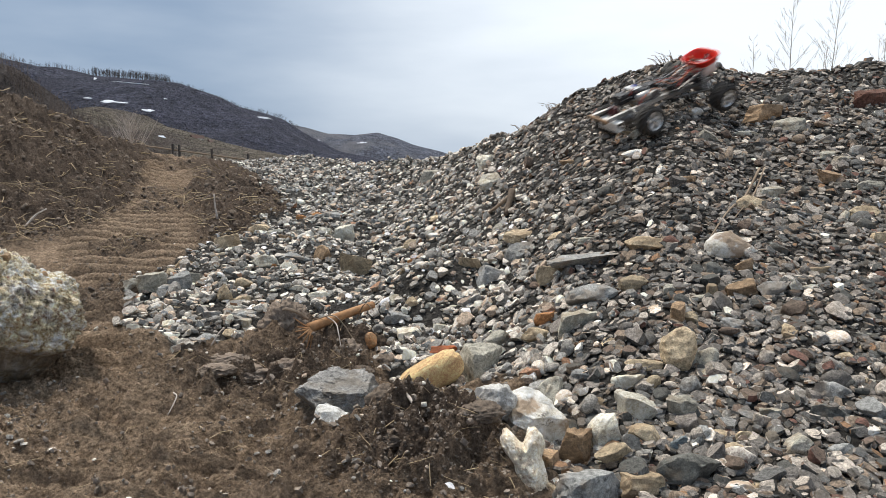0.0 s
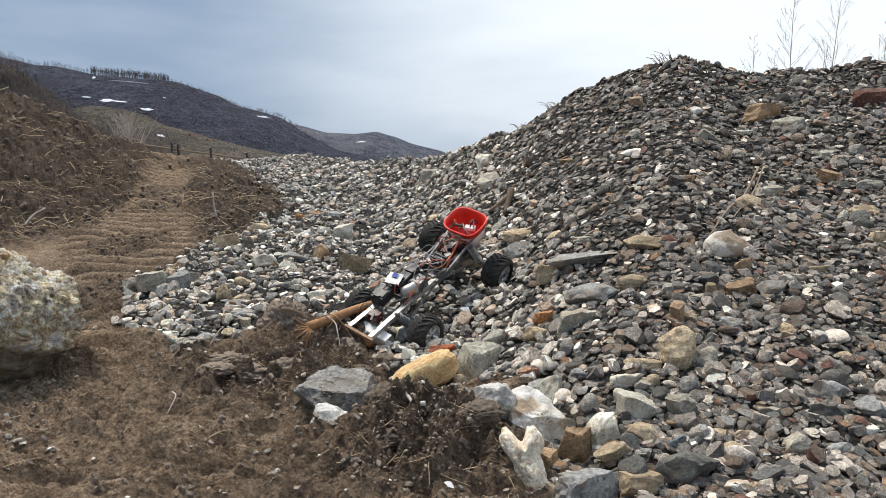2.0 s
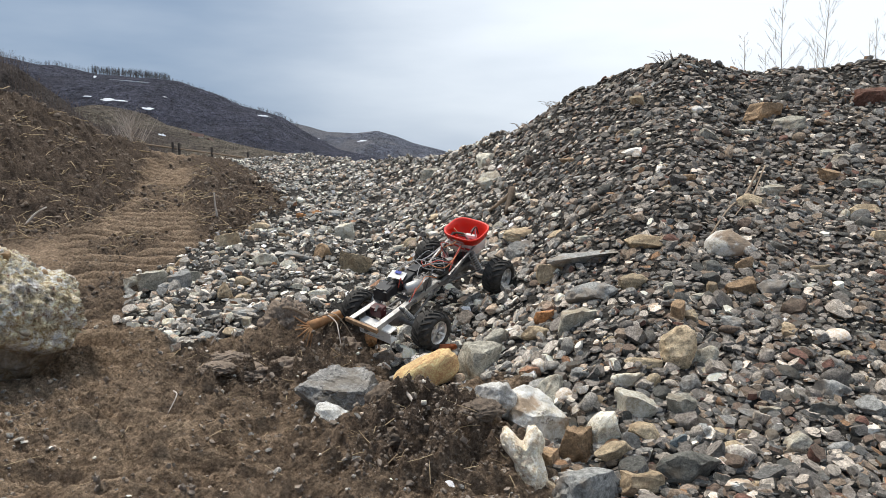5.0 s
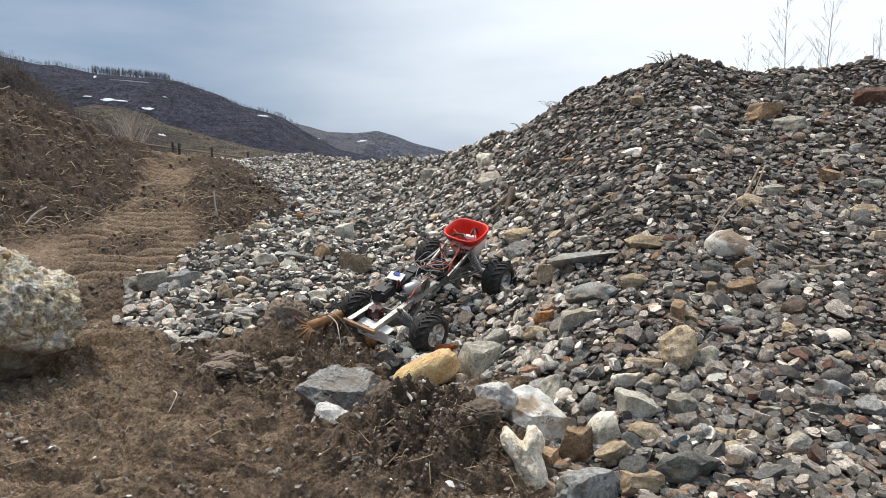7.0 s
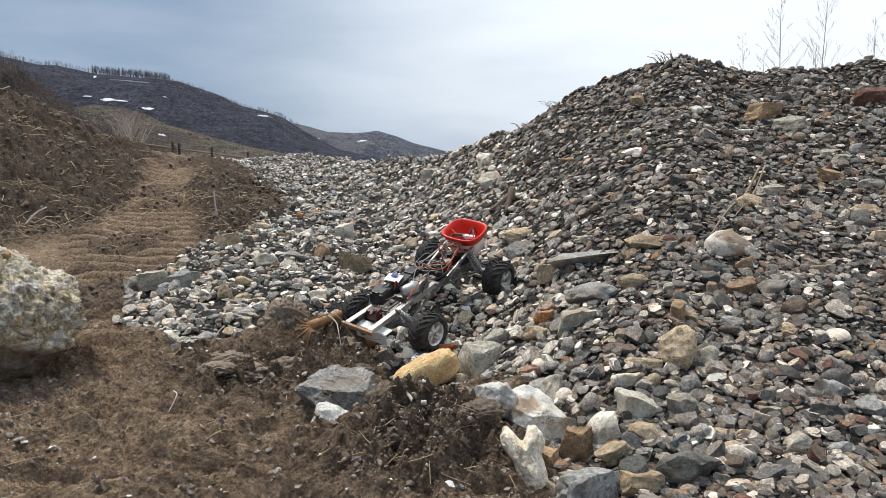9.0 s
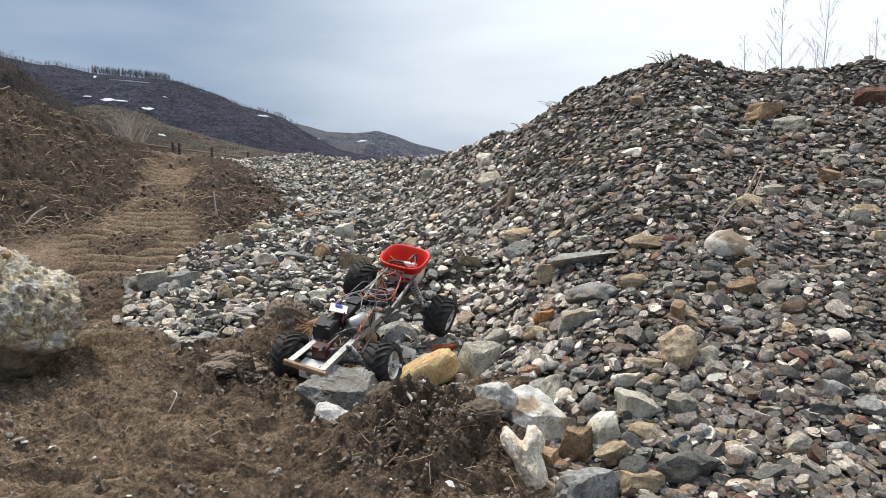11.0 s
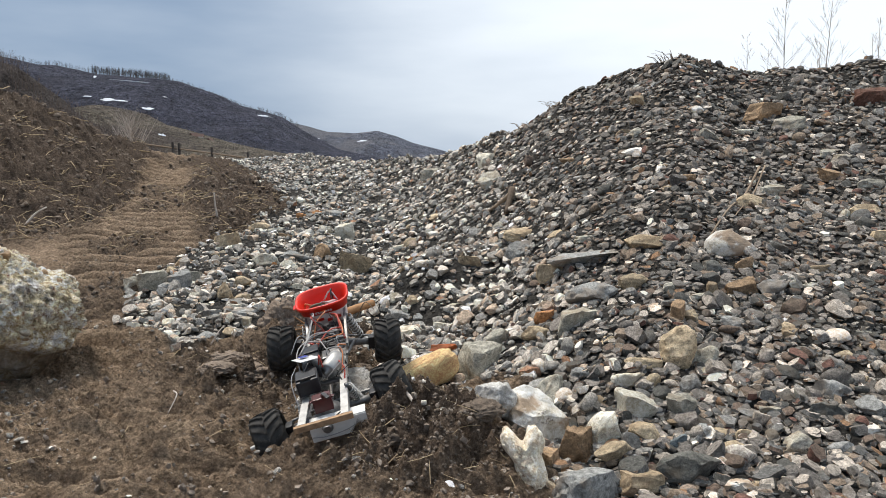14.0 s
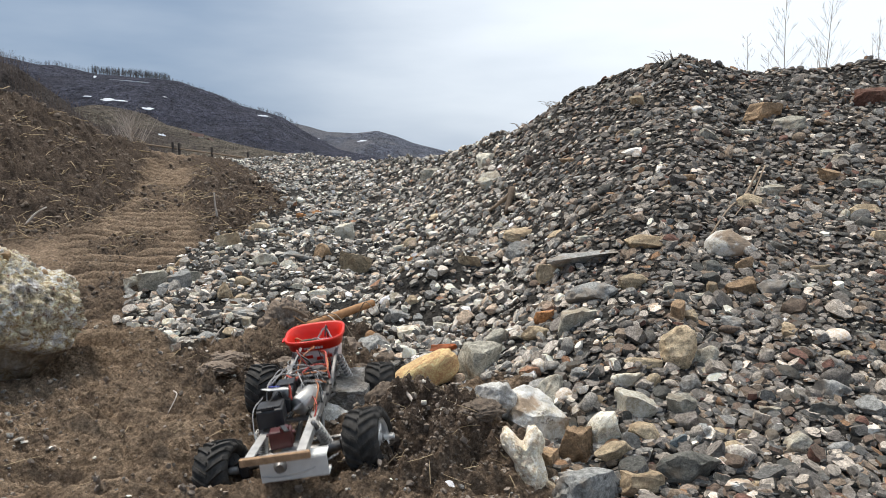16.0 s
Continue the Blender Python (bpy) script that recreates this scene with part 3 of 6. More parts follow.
# the bluish cast of this wood is distance haze, put into its colour
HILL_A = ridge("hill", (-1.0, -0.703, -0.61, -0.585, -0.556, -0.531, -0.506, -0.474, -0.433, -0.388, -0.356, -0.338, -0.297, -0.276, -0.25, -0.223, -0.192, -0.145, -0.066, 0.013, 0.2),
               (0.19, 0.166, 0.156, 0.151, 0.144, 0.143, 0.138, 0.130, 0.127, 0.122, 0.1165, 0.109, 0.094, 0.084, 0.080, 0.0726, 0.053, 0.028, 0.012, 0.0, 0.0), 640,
               hill_mat("far_wood_haze_tint", (0.043, 0.047, 0.076), (0.087, 0.092, 0.128), (0.061, 0.062, 0.086)), "dark bare-wooded hillside with thin snow patches", 61)
# farther off, so more haze is painted in: paler and bluer
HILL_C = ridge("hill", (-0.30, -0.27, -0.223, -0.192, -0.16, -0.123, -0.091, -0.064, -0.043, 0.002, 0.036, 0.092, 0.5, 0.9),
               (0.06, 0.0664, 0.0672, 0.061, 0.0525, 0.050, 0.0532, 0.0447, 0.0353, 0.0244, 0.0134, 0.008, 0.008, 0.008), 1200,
               hill_mat("farthest_wood_haze_tint", (0.094, 0.105, 0.144), (0.163, 0.175, 0.219), (0.188, 0.188, 0.206)), "wooded hill at the valley's end, its haze painted in as pale blue-grey", 62, 0.7, 300)
HILL_B = ridge("hill", (-0.50, -0.485, -0.463, -0.44, -0.41, -0.385, -0.35, -0.303, -0.264, -0.209, -0.16),
               (0.0, 0.030, 0.070, 0.083, 0.0757, 0.0618, 0.0532, 0.0392, 0.030, 0.020, 0.0), 250,
               hill_mat("far_meadow", (0.125, 0.105, 0.085), (0.205, 0.175, 0.135), (0.085, 0.068, 0.062), 0.75), "pale dry meadow slope below the wooded hill", 63, 0.25, 210)
HILL_N = ridge("hill", (-1.2, -0.727, -0.61, -0.591, -0.576, -0.561, -0.527, -0.489, -0.459, -0.413, -0.382, -0.34),
               (0.165, 0.158, 0.148, 0.143, 0.133, 0.112, 0.085, 0.066, 0.050, 0.030, 0.018, 0.0), 180,
               hill_mat("near_wood", (0.045, 0.039, 0.041), (0.093, 0.078, 0.072), (0.090, 0.072, 0.063)), "dark wooded spur behind the bank", 64, 0.15, 120)


# ---- stones, boulder, earth clods, roots ----
WORDS = {"grey": "rounded grey river stone", "slate": "flat blue-grey slate stone", "dark": "dark grey angular stone", "blue": "dark bluish angular rock",
         "tan": "tan sandstone cobble", "brown": "brown rounded stone", "rust": "rust-stained orange stone", "white": "white quartz rock with ochre stains",
         "pale": "pale grey washed cobble", "ochre": "smooth ochre-yellow oblong stone", "brick": "broken red brick shard", "maroon": "dark maroon weathered rock", "rough": "dark grey angular rock", "quartz": "speckled grey-white quartz rock"}
ROCKS = [0]


def rock_mesh(kind, w, d, h, roll=0.0, cuts=9, depth=(0.42, 0.9), level=4, lumps=0.06, seed=None, slab=0.35, name="stone", blunt=None):
    ROCKS[0] += 1
    level = 3 if level == 4 and w < 0.06 else level
    rng = np.random.RandomState(ROCKS[0] * 13 + 5 if seed is None else seed)
    v, f = stone_shape(level, rng, cuts, depth, lumps, slab)
    v = np.sign(v) * np.abs(v) ** (rng.uniform(0.88, 1.08) if blunt is None else blunt)
    n = v / np.maximum(np.linalg.norm(v, axis=1), 1e-6)[:, None]
    k = rng.normal(size=(6, 3)) * 7
    ph = rng.uniform(0, 6.3, 6)
    v = v + n * (0.017 * sum(np.sin(v @ k[i] + ph[i]) for i in range(6)))[:, None]
    if kind != "ochre":                            # bedding ledges and a broken, pitted skin
        at = Vector(rng.uniform(-50, 50, 3))
        grain = np.array([noise.fractal(Vector(p) * 2.6 + at, 0.75, 2.2, 5) for p in v])
        bed = rng.normal(size=3) * (0.5, 0.5, 1.0)
        bed = v @ (bed / np.linalg.norm(bed)) * rng.uniform(2.5, 5.0) + 0.5 * grain
        v = v + n * (0.055 * grain + 0.035 * (np.abs(bed - np.round(bed)) - 0.25))[:, None]
    v = v * (w / 2, d / 2, h / 2)
    m = Euler((rng.normal() * 0.12, radians(roll) + rng.normal() * 0.10, 0)).to_matrix()
    v = v @ np.array(m).T
    me = mesh_from(name, v, f, STONE[kind])
    me.set_sharp_from_angle(angle=radians(26))
    return me


def rock(kind, x, y, z, w, d, h, roll=0.0, label="", **how):
    """One stone bedded in the gravel: its middle, its width, depth and height, and its lean."""
    ob = new("stone", rock_mesh(kind, w, d, h, roll, **how))
    ob.location = (x, y, z)
    return tagged(ob, label or WORDS[kind] + " lying on the gravel heap", "stone", "stones on the heap")


rock("pale", -1.702, 3.797, 0.136, 0.123, 0.073, 0.097, 0)
rock("grey", -1.570, 3.787, 0.143, 0.155, 0.097, 0.129, 0)
rock("slate", -1.473, 3.717, 0.118, 0.089, 0.053, 0.070, 0)
rock("slate", -1.414, 3.780, 0.144, 0.116, 0.102, 0.135, 0)
rock("tan", -1.581, 4.083, 0.159, 0.070, 0.042, 0.056, 0)
rock("tan", -1.559, 4.225, 0.183, 0.122, 0.069, 0.079, 0)
rock("grey", -1.389, 3.926, 0.147, 0.080, 0.061, 0.080, 0)
rock("white", -1.395, 3.419, 0.082, 0.100, 0.056, 0.064, -25)
rock("slate", -1.354, 3.509, 0.087, 0.102, 0.058, 0.048, 0)
rock("pale", -1.247, 3.173, 0.054, 0.076, 0.043, 0.055, 30)
rock("tan", -1.313, 3.422, 0.076, 0.076, 0.043, 0.041, 0)
rock("grey", -1.264, 3.562, 0.098, 0.091, 0.052, 0.061, 0)
rock("grey", -1.187, 3.459, 0.077, 0.077, 0.044, 0.030, 0)
rock("tan", -1.428, 4.678, 0.258, 0.182, 0.108, 0.143, 0)
rock("grey", -1.380, 4.476, 0.207, 0.099, 0.056, 0.053, 0)
rock("tan", -1.427, 4.375, 0.198, 0.112, 0.063, 0.067, 0)
rock("slate", -1.211, 4.045, 0.161, 0.117, 0.066, 0.083, 0)
rock("slate", -1.510, 4.435, 0.202, 0.090, 0.051, 0.053, 0)
rock("pale", -1.171, 4.133, 0.165, 0.092, 0.052, 0.056, 0)
rock("grey", -1.294, 4.364, 0.189, 0.134, 0.076, 0.045, 0)
rock("tan", -1.336, 5.189, 0.313, 0.184, 0.104, 0.105, 0)
rock("brown", -1.086, 4.915, 0.269, 0.125, 0.071, 0.075, 0)
rock("white", -0.960, 4.913, 0.281, 0.125, 0.088, 0.116, 0)
rock("pale", -1.226, 5.125, 0.294, 0.147, 0.083, 0.069, 0)
rock("slate", -0.914, 5.964, 0.358, 0.211, 0.120, 0.111, 0)
rock("rust", -1.158, 5.781, 0.361, 0.088, 0.059, 0.078, 0)
rock("rust", -1.066, 5.963, 0.363, 0.121, 0.068, 0.091, 0)
rock("pale", -0.891, 4.116, 0.174, 0.147, 0.083, 0.098, 0)
rock("pale", -1.067, 4.227, 0.193, 0.158, 0.089, 0.115, 0)
rock("rust", -1.025, 4.222, 0.177, 0.058, 0.043, 0.058, 0)
rock("brown", -0.758, 4.412, 0.222, 0.112, 0.102, 0.135, 0)
rock("slate", -0.936, 4.415, 0.204, 0.225, 0.127, 0.075, 0)
rock("slate", -0.746, 4.796, 0.234, 0.146, 0.083, 0.065, 0)
rock("pale", -0.715, 5.136, 0.281, 0.156, 0.111, 0.148, 0)
rock("pale", -0.886, 5.303, 0.295, 0.108, 0.068, 0.090, 0)
rock("tan", -0.516, 4.166, 0.191, 0.191, 0.139, 0.184, 0)
rock("tan", -1.104, 3.559, 0.116, 0.085, 0.096, 0.128, 0)
rock("tan", -1.081, 3.808, 0.134, 0.104, 0.064, 0.084, 0)
rock("tan", -1.007, 3.517, 0.094, 0.096, 0.055, 0.066, 0)
rock("tan", -0.912, 3.041, 0.038, 0.105, 0.059, 0.047, 0)
rock("slate", -1.014, 2.975, 0.033, 0.092, 0.052, 0.051, 0)
rock("slate", -0.939, 3.320, 0.068, 0.142, 0.080, 0.057, 0)
rock("pale", -0.903, 3.190, 0.056, 0.055, 0.041, 0.055, 0)
rock("grey", -0.754, 3.675, 0.116, 0.138, 0.078, 0.082, 0)
rock("pale", -0.622, 3.565, 0.106, 0.140, 0.079, 0.091, 0)
rock("slate", -1.082, 3.264, 0.066, 0.084, 0.051, 0.067, 0)
rock("slate", -1.114, 3.087, 0.040, 0.069, 0.039, 0.037, 0)
rock("pale", -1.126, 2.956, 0.028, 0.046, 0.027, 0.036, 0)
rock("pale", -1.231, 2.929, 0.020, 0.071, 0.040, 0.020, 0)
rock("brown", -1.334, 3.134, 0.042, 0.038, 0.021, 0.027, 0)
rock("slate", -1.379, 3.139, 0.043, 0.054, 0.031, 0.032, 0)
rock("grey", -1.009, 3.423, 0.075, 0.088, 0.050, 0.041, 0)
rock("tan", -0.175, 4.456, 0.264, 0.151, 0.086, 0.113, 0)
rock("pale", -0.283, 4.467, 0.226, 0.114, 0.080, 0.106, 0)
rock("pale", -0.368, 4.275, 0.169, 0.102, 0.058, 0.065, 0)
rock("white", -0.021, 4.381, 0.328, 0.171, 0.097, 0.082, 0)
rock("slate", -0.298, 5.415, 0.385, 0.137, 0.078, 0.091, 0)
rock("tan", -0.152, 4.885, 0.343, 0.206, 0.117, 0.058, 0)
rock("tan", 0.004, 4.775, 0.436, 0.201, 0.114, 0.056, 0)
rock("slate", -0.529, 5.570, 0.330, 0.141, 0.080, 0.094, 0)
rock("grey", 0.292, 3.797, 0.418, 0.071, 0.082, 0.109, 30)
rock("tan", 0.412, 3.457, 0.420, 0.234, 0.132, 0.099, 10)
rock("tan", 0.530, 3.216, 0.448, 0.109, 0.062, 0.054, -20)
rock("slate", 0.381, 3.320, 0.353, 0.180, 0.102, 0.129, 0)
rock("white", 0.484, 3.194, 0.399, 0.098, 0.055, 0.033, 0)
rock("pale", 0.300, 3.604, 0.371, 0.043, 0.046, 0.061, 0)
rock("tan", 0.232, 3.564, 0.318, 0.109, 0.062, 0.048, 0)
rock("slate", 0.604, 2.880, 0.389, 0.365, 0.206, 0.073, -2)
rock("tan", 0.455, 2.882, 0.324, 0.147, 0.083, 0.083, -10)
rock("brown", 0.365, 3.059, 0.285, 0.063, 0.047, 0.063, 0)
rock("tan", 0.696, 2.568, 0.339, 0.114, 0.064, 0.061, 0)
rock("tan", 0.812, 2.806, 0.455, 0.176, 0.099, 0.081, 0)
rock("grey", 0.722, 3.020, 0.486, 0.117, 0.066, 0.046, 0)
rock("grey", 0.655, 3.016, 0.448, 0.184, 0.104, 0.041, 0)
rock("pale", 0.585, 3.028, 0.420, 0.046, 0.026, 0.031, 0)
rock("grey", 0.636, 2.666, 0.338, 0.055, 0.031, 0.023, 0)
rock("slate", 0.561, 2.561, 0.294, 0.227, 0.128, 0.092, 0)
rock("brown", 0.557, 3.384, 0.503, 0.103, 0.058, 0.029, -10)
rock("slate", 0.617, 3.428, 0.560, 0.072, 0.041, 0.046, 0)
rock("pale", 0.741, 3.138, 0.531, 0.053, 0.030, 0.037, 0)
rock("brown", 0.866, 3.005, 0.536, 0.056, 0.035, 0.046, 0)
rock("grey", 0.797, 2.463, 0.335, 0.046, 0.032, 0.042, 0)
rock("tan", -0.160, 3.422, 0.246, 0.105, 0.059, 0.070, 0)
rock("rust", -0.167, 4.154, 0.206, 0.092, 0.069, 0.092, 0)
rock("dark", -0.030, 3.352, 0.270, 0.108, 0.061, 0.074, 0)
rock("tan", 0.128, 3.392, 0.287, 0.133, 0.083, 0.110, 0)
rock("pale", -0.056, 3.146, 0.127, 0.059, 0.057, 0.075, 0)
rock("pale", 0.053, 3.122, 0.127, 0.059, 0.052, 0.070, 0)
rock("pale", -0.221, 3.253, 0.146, 0.089, 0.055, 0.072, 0)
rock("tan", -0.134, 3.188, 0.143, 0.098, 0.058, 0.076, 0)
rock("slate", -0.195, 3.131, 0.087, 0.113, 0.064, 0.070, 0)
rock("slate", -0.081, 3.115, 0.090, 0.107, 0.060, 0.048, 0)
rock("pale", -0.005, 2.986, 0.058, 0.103, 0.058, 0.077, 0)
rock("pale", 0.124, 3.261, 0.196, 0.056, 0.034, 0.045, 0)
rock("brick", -0.010, 3.215, 0.182, 0.049, 0.029, 0.038, 0)
rock("slate", -0.039, 3.185, 0.159, 0.076, 0.045, 0.060, 0)
rock("pale", 0.039, 3.190, 0.168, 0.071, 0.041, 0.055, 0)
rock("slate", 0.106, 3.199, 0.162, 0.088, 0.050, 0.033, 0)
rock("grey", 0.085, 2.907, 0.076, 0.085, 0.048, 0.060, 0)
rock("grey", -0.073, 3.010, 0.043, 0.036, 0.027, 0.036, 0)
rock("grey", -0.026, 2.915, 0.024, 0.100, 0.057, 0.025, 0)
rock("tan", 0.180, 2.954, 0.144, 0.076, 0.046, 0.061, 0)
rock("grey", 0.203, 2.602, 0.110, 0.107, 0.074, 0.098, 0)
rock("rust", 0.380, 2.563, 0.203, 0.088, 0.053, 0.070, 0)
rock("tan", 0.334, 2.503, 0.160, 0.108, 0.061, 0.060, 0)
rock("white", 0.459, 2.289, 0.178, 0.067, 0.039, 0.051, 0)
rock("tan", 0.528, 2.229, 0.191, 0.104, 0.059, 0.058, 0)
rock("pale", -0.140, 2.961, 0.044, 0.112, 0.065, 0.087, 0)
rock("grey", 0.004, 2.486, 0.018, 0.090, 0.052, 0.069, 0)
rock("grey", 0.129, 2.463, 0.060, 0.157, 0.118, 0.157, 0)
rock("slate", 0.081, 2.255, 0.014, 0.047, 0.038, 0.051, 0)
rock("brown", 0.266, 1.675, 0.024, 0.062, 0.069, 0.091, 0)
rock("tan", 0.252, 1.581, 0.009, 0.045, 0.027, 0.036, 0)
rock("grey", 0.323, 2.061, 0.091, 0.079, 0.081, 0.107, 40)
rock("pale", 0.272, 2.278, 0.083, 0.051, 0.036, 0.047, 0)
rock("tan", 0.249, 2.235, 0.062, 0.043, 0.026, 0.035, 0)
rock("tan", -0.234, 2.654, 0.018, 0.073, 0.048, 0.064, 0)
rock("tan", -0.191, 2.328, 0.010, 0.081, 0.046, 0.040, 0)
rock("quartz", -0.325, 1.975, 0.026, 0.108, 0.085, 0.092, 8)
rock("slate", -0.438, 1.982, -0.050, 0.045, 0.034, 0.045, 0)
rock("grey", 0.460, 2.402, 0.221, 0.128, 0.087, 0.115, 0)
rock("slate", 0.437, 2.105, 0.129, 0.102, 0.058, 0.055, 0)
rock("tan", 0.423, 1.934, 0.094, 0.081, 0.048, 0.064, 0)
rock("pale", 0.419, 1.774, 0.077, 0.090, 0.082, 0.108, 0)
rock("pale", 0.524, 1.850, 0.112, 0.116, 0.073, 0.096, 0)
rock("pale", 0.534, 2.001, 0.139, 0.100, 0.057, 0.059, 0)
rock("tan", 0.605, 1.980, 0.146, 0.051, 0.036, 0.048, 0)
rock("tan", 0.603, 2.075, 0.169, 0.125, 0.071, 0.054, 0)
rock("tan", 0.706, 2.082, 0.219, 0.104, 0.105, 0.139, 0)
rock("grey", 0.787, 2.071, 0.196, 0.071, 0.049, 0.064, 0)
rock("pale", 0.783, 2.012, 0.165, 0.077, 0.043, 0.024, 0)
rock("grey", 0.634, 1.829, 0.119, 0.079, 0.055, 0.073, 0)
rock("tan", 0.621, 1.790, 0.093, 0.069, 0.039, 0.019, 0)
rock("slate", 0.646, 1.715, 0.088, 0.030, 0.037, 0.060, 40)
rock("blue", 0.583, 1.693, 0.075, 0.053, 0.030, 0.039, -20)
rock("slate", 0.629, 1.726, 0.081, 0.036, 0.021, 0.024, 0)
rock("tan", 0.520, 1.744, 0.077, 0.100, 0.057, 0.061, 20)
rock("tan", 0.418, 1.677, 0.052, 0.094, 0.053, 0.068, 0)
rock("brown", 0.340, 1.742, 0.048, 0.088, 0.078, 0.103, 0)
rock("slate", 0.334, 1.553, 0.022, 0.169, 0.096, 0.090, 0)
rock("tan", 0.457, 1.555, 0.033, 0.104, 0.059, 0.057, 0)
rock("dark", 0.566, 1.580, 0.059, 0.152, 0.086, 0.086, 0)
rock("slate", 0.483, 1.658, 0.046, 0.041, 0.023, 0.026, 0)
rock("brown", 0.772, 2.290, 0.280, 0.051, 0.062, 0.082, 0)
rock("tan", 0.810, 2.292, 0.270, 0.067, 0.038, 0.039, 0)
rock("slate", 0.940, 2.243, 0.252, 0.096, 0.054, 0.058, 25)
rock("tan", 1.060, 2.133, 0.233, 0.066, 0.069, 0.092, 0)
rock("white", 1.162, 2.151, 0.234, 0.063, 0.042, 0.056, 0)
rock("grey", 1.150, 2.285, 0.281, 0.059, 0.044, 0.059, 0)
rock("brown", 1.183, 2.239, 0.263, 0.077, 0.044, 0.050, 0)
rock("grey", 1.294, 2.132, 0.233, 0.095, 0.054, 0.051, 20)
rock("tan", 1.261, 2.089, 0.217, 0.068, 0.039, 0.050, -20)
rock("tan", 1.174, 2.022, 0.192, 0.080, 0.045, 0.059, -15)
rock("white", 1.255, 2.047, 0.194, 0.071, 0.040, 0.025, 0)
rock("slate", 1.139, 2.003, 0.181, 0.107, 0.061, 0.048, 30)
rock("tan", 1.171, 1.928, 0.158, 0.047, 0.030, 0.040, 0)
rock("slate", 1.043, 1.857, 0.144, 0.103, 0.063, 0.084, 0)
rock("dark", 1.001, 1.770, 0.112, 0.129, 0.073, 0.065, 30)
rock("tan", 1.100, 1.838, 0.127, 0.073, 0.042, 0.038, 20)
rock("grey", 0.928, 1.967, 0.161, 0.088, 0.050, 0.048, 0)
rock("brown", 1.005, 1.995, 0.175, 0.059, 0.036, 0.048, 0)
rock("tan", 0.927, 1.877, 0.130, 0.111, 0.063, 0.036, -5)
rock("white", 0.812, 1.860, 0.124, 0.042, 0.027, 0.036, 0)
rock("grey", 0.860, 1.807, 0.114, 0.063, 0.036, 0.044, 0)
rock("slate", 0.805, 1.807, 0.107, 0.066, 0.037, 0.025, 15)
rock("white", 1.074, 1.701, 0.094, 0.077, 0.044, 0.056, 0)
rock("grey", 0.856, 1.652, 0.081, 0.084, 0.057, 0.075, 0)
rock("slate", 0.961, 1.642, 0.074, 0.075, 0.042, 0.049, 0)
rock("dark", 0.820, 1.706, 0.084, 0.036, 0.029, 0.039, 0)
rock("tan", 0.761, 1.719, 0.087, 0.054, 0.031, 0.036, 0)
rock("tan", 0.698, 1.730, 0.082, 0.097, 0.055, 0.027, 0)
rock("tan", 0.705, 1.658, 0.072, 0.075, 0.043, 0.046, 0)
rock("white", 0.654, 1.506, 0.041, 0.082, 0.047, 0.056, 0)
rock("tan", 0.709, 1.517, 0.044, 0.056, 0.036, 0.048, 0)
rock("slate", 1.114, 1.762, 0.123, 0.055, 0.068, 0.101, -35)
rock("grey", 0.851, 1.744, 0.092, 0.055, 0.031, 0.027, 0)
rock("grey", 1.082, 1.766, 0.106, 0.052, 0.030, 0.034, 0)
rock("slate", 0.869, 1.508, 0.040, 0.048, 0.030, 0.040, 0)
rock("white", 1.103, 2.708, 0.457, 0.179, 0.101, 0.133, 0)
rock("brown", 1.123, 2.605, 0.396, 0.089, 0.050, 0.066, 0)
rock("tan", 1.330, 3.070, 0.604, 0.139, 0.079, 0.083, 0)
rock("white", 1.241, 3.047, 0.581, 0.057, 0.032, 0.036, 0)
rock("slate", 1.230, 2.944, 0.533, 0.104, 0.059, 0.045, 0)
rock("slate", 1.304, 2.729, 0.457, 0.106, 0.060, 0.060, 0)
rock("tan", 1.329, 2.516, 0.378, 0.124, 0.070, 0.064, -10)
rock("pale", 1.393, 2.521, 0.381, 0.039, 0.039, 0.052, 0)
rock("brown", 1.043, 2.442, 0.335, 0.117, 0.066, 0.083, 0)
rock("slate", 1.144, 2.410, 0.334, 0.107, 0.074, 0.099, 0)
rock("pale", 1.257, 2.402, 0.330, 0.115, 0.065, 0.070, 0)
rock("tan", 0.941, 2.448, 0.334, 0.042, 0.041, 0.054, 0)
rock("pale", 0.880, 2.413, 0.314, 0.058, 0.033, 0.029, 0)
rock("tan", 1.712, 2.896, 0.566, 0.132, 0.075, 0.083, -10)
rock("pale", 1.654, 2.908, 0.561, 0.034, 0.042, 0.059, 0)
rock("tan", 1.648, 2.668, 0.474, 0.095, 0.078, 0.104, 0)
rock("grey", 1.466, 3.175, 0.655, 0.107, 0.060, 0.053, 0)
rock("brown", 1.764, 3.243, 0.719, 0.125, 0.071, 0.065, 0)
rock("pale", 1.903, 3.409, 0.804, 0.103, 0.058, 0.040, 0)
rock("grey", 1.863, 3.462, 0.826, 0.075, 0.043, 0.046, 0)
rock("slate", 2.009, 3.456, 0.845, 0.087, 0.049, 0.058, 0)
rock("grey", 1.869, 3.121, 0.676, 0.115, 0.065, 0.068, 0)
rock("pale", 1.517, 2.775, 0.490, 0.061, 0.035, 0.047, 0)
rock("pale", 1.665, 2.791, 0.502, 0.085, 0.048, 0.024, -8)
rock("dark", 0.992, 2.591, 0.392, 0.066, 0.043, 0.057, 0)
rock("pale", 1.923, 3.253, 0.735, 0.055, 0.031, 0.038, 0)
rock("slate", 1.516, 2.941, 0.552, 0.149, 0.084, 0.035, 15)
rock("brown", 1.123, 3.246, 0.704, 0.071, 0.041, 0.055, 0)
rock("brown", 1.739, 3.912, 1.046, 0.221, 0.125, 0.136, 0)
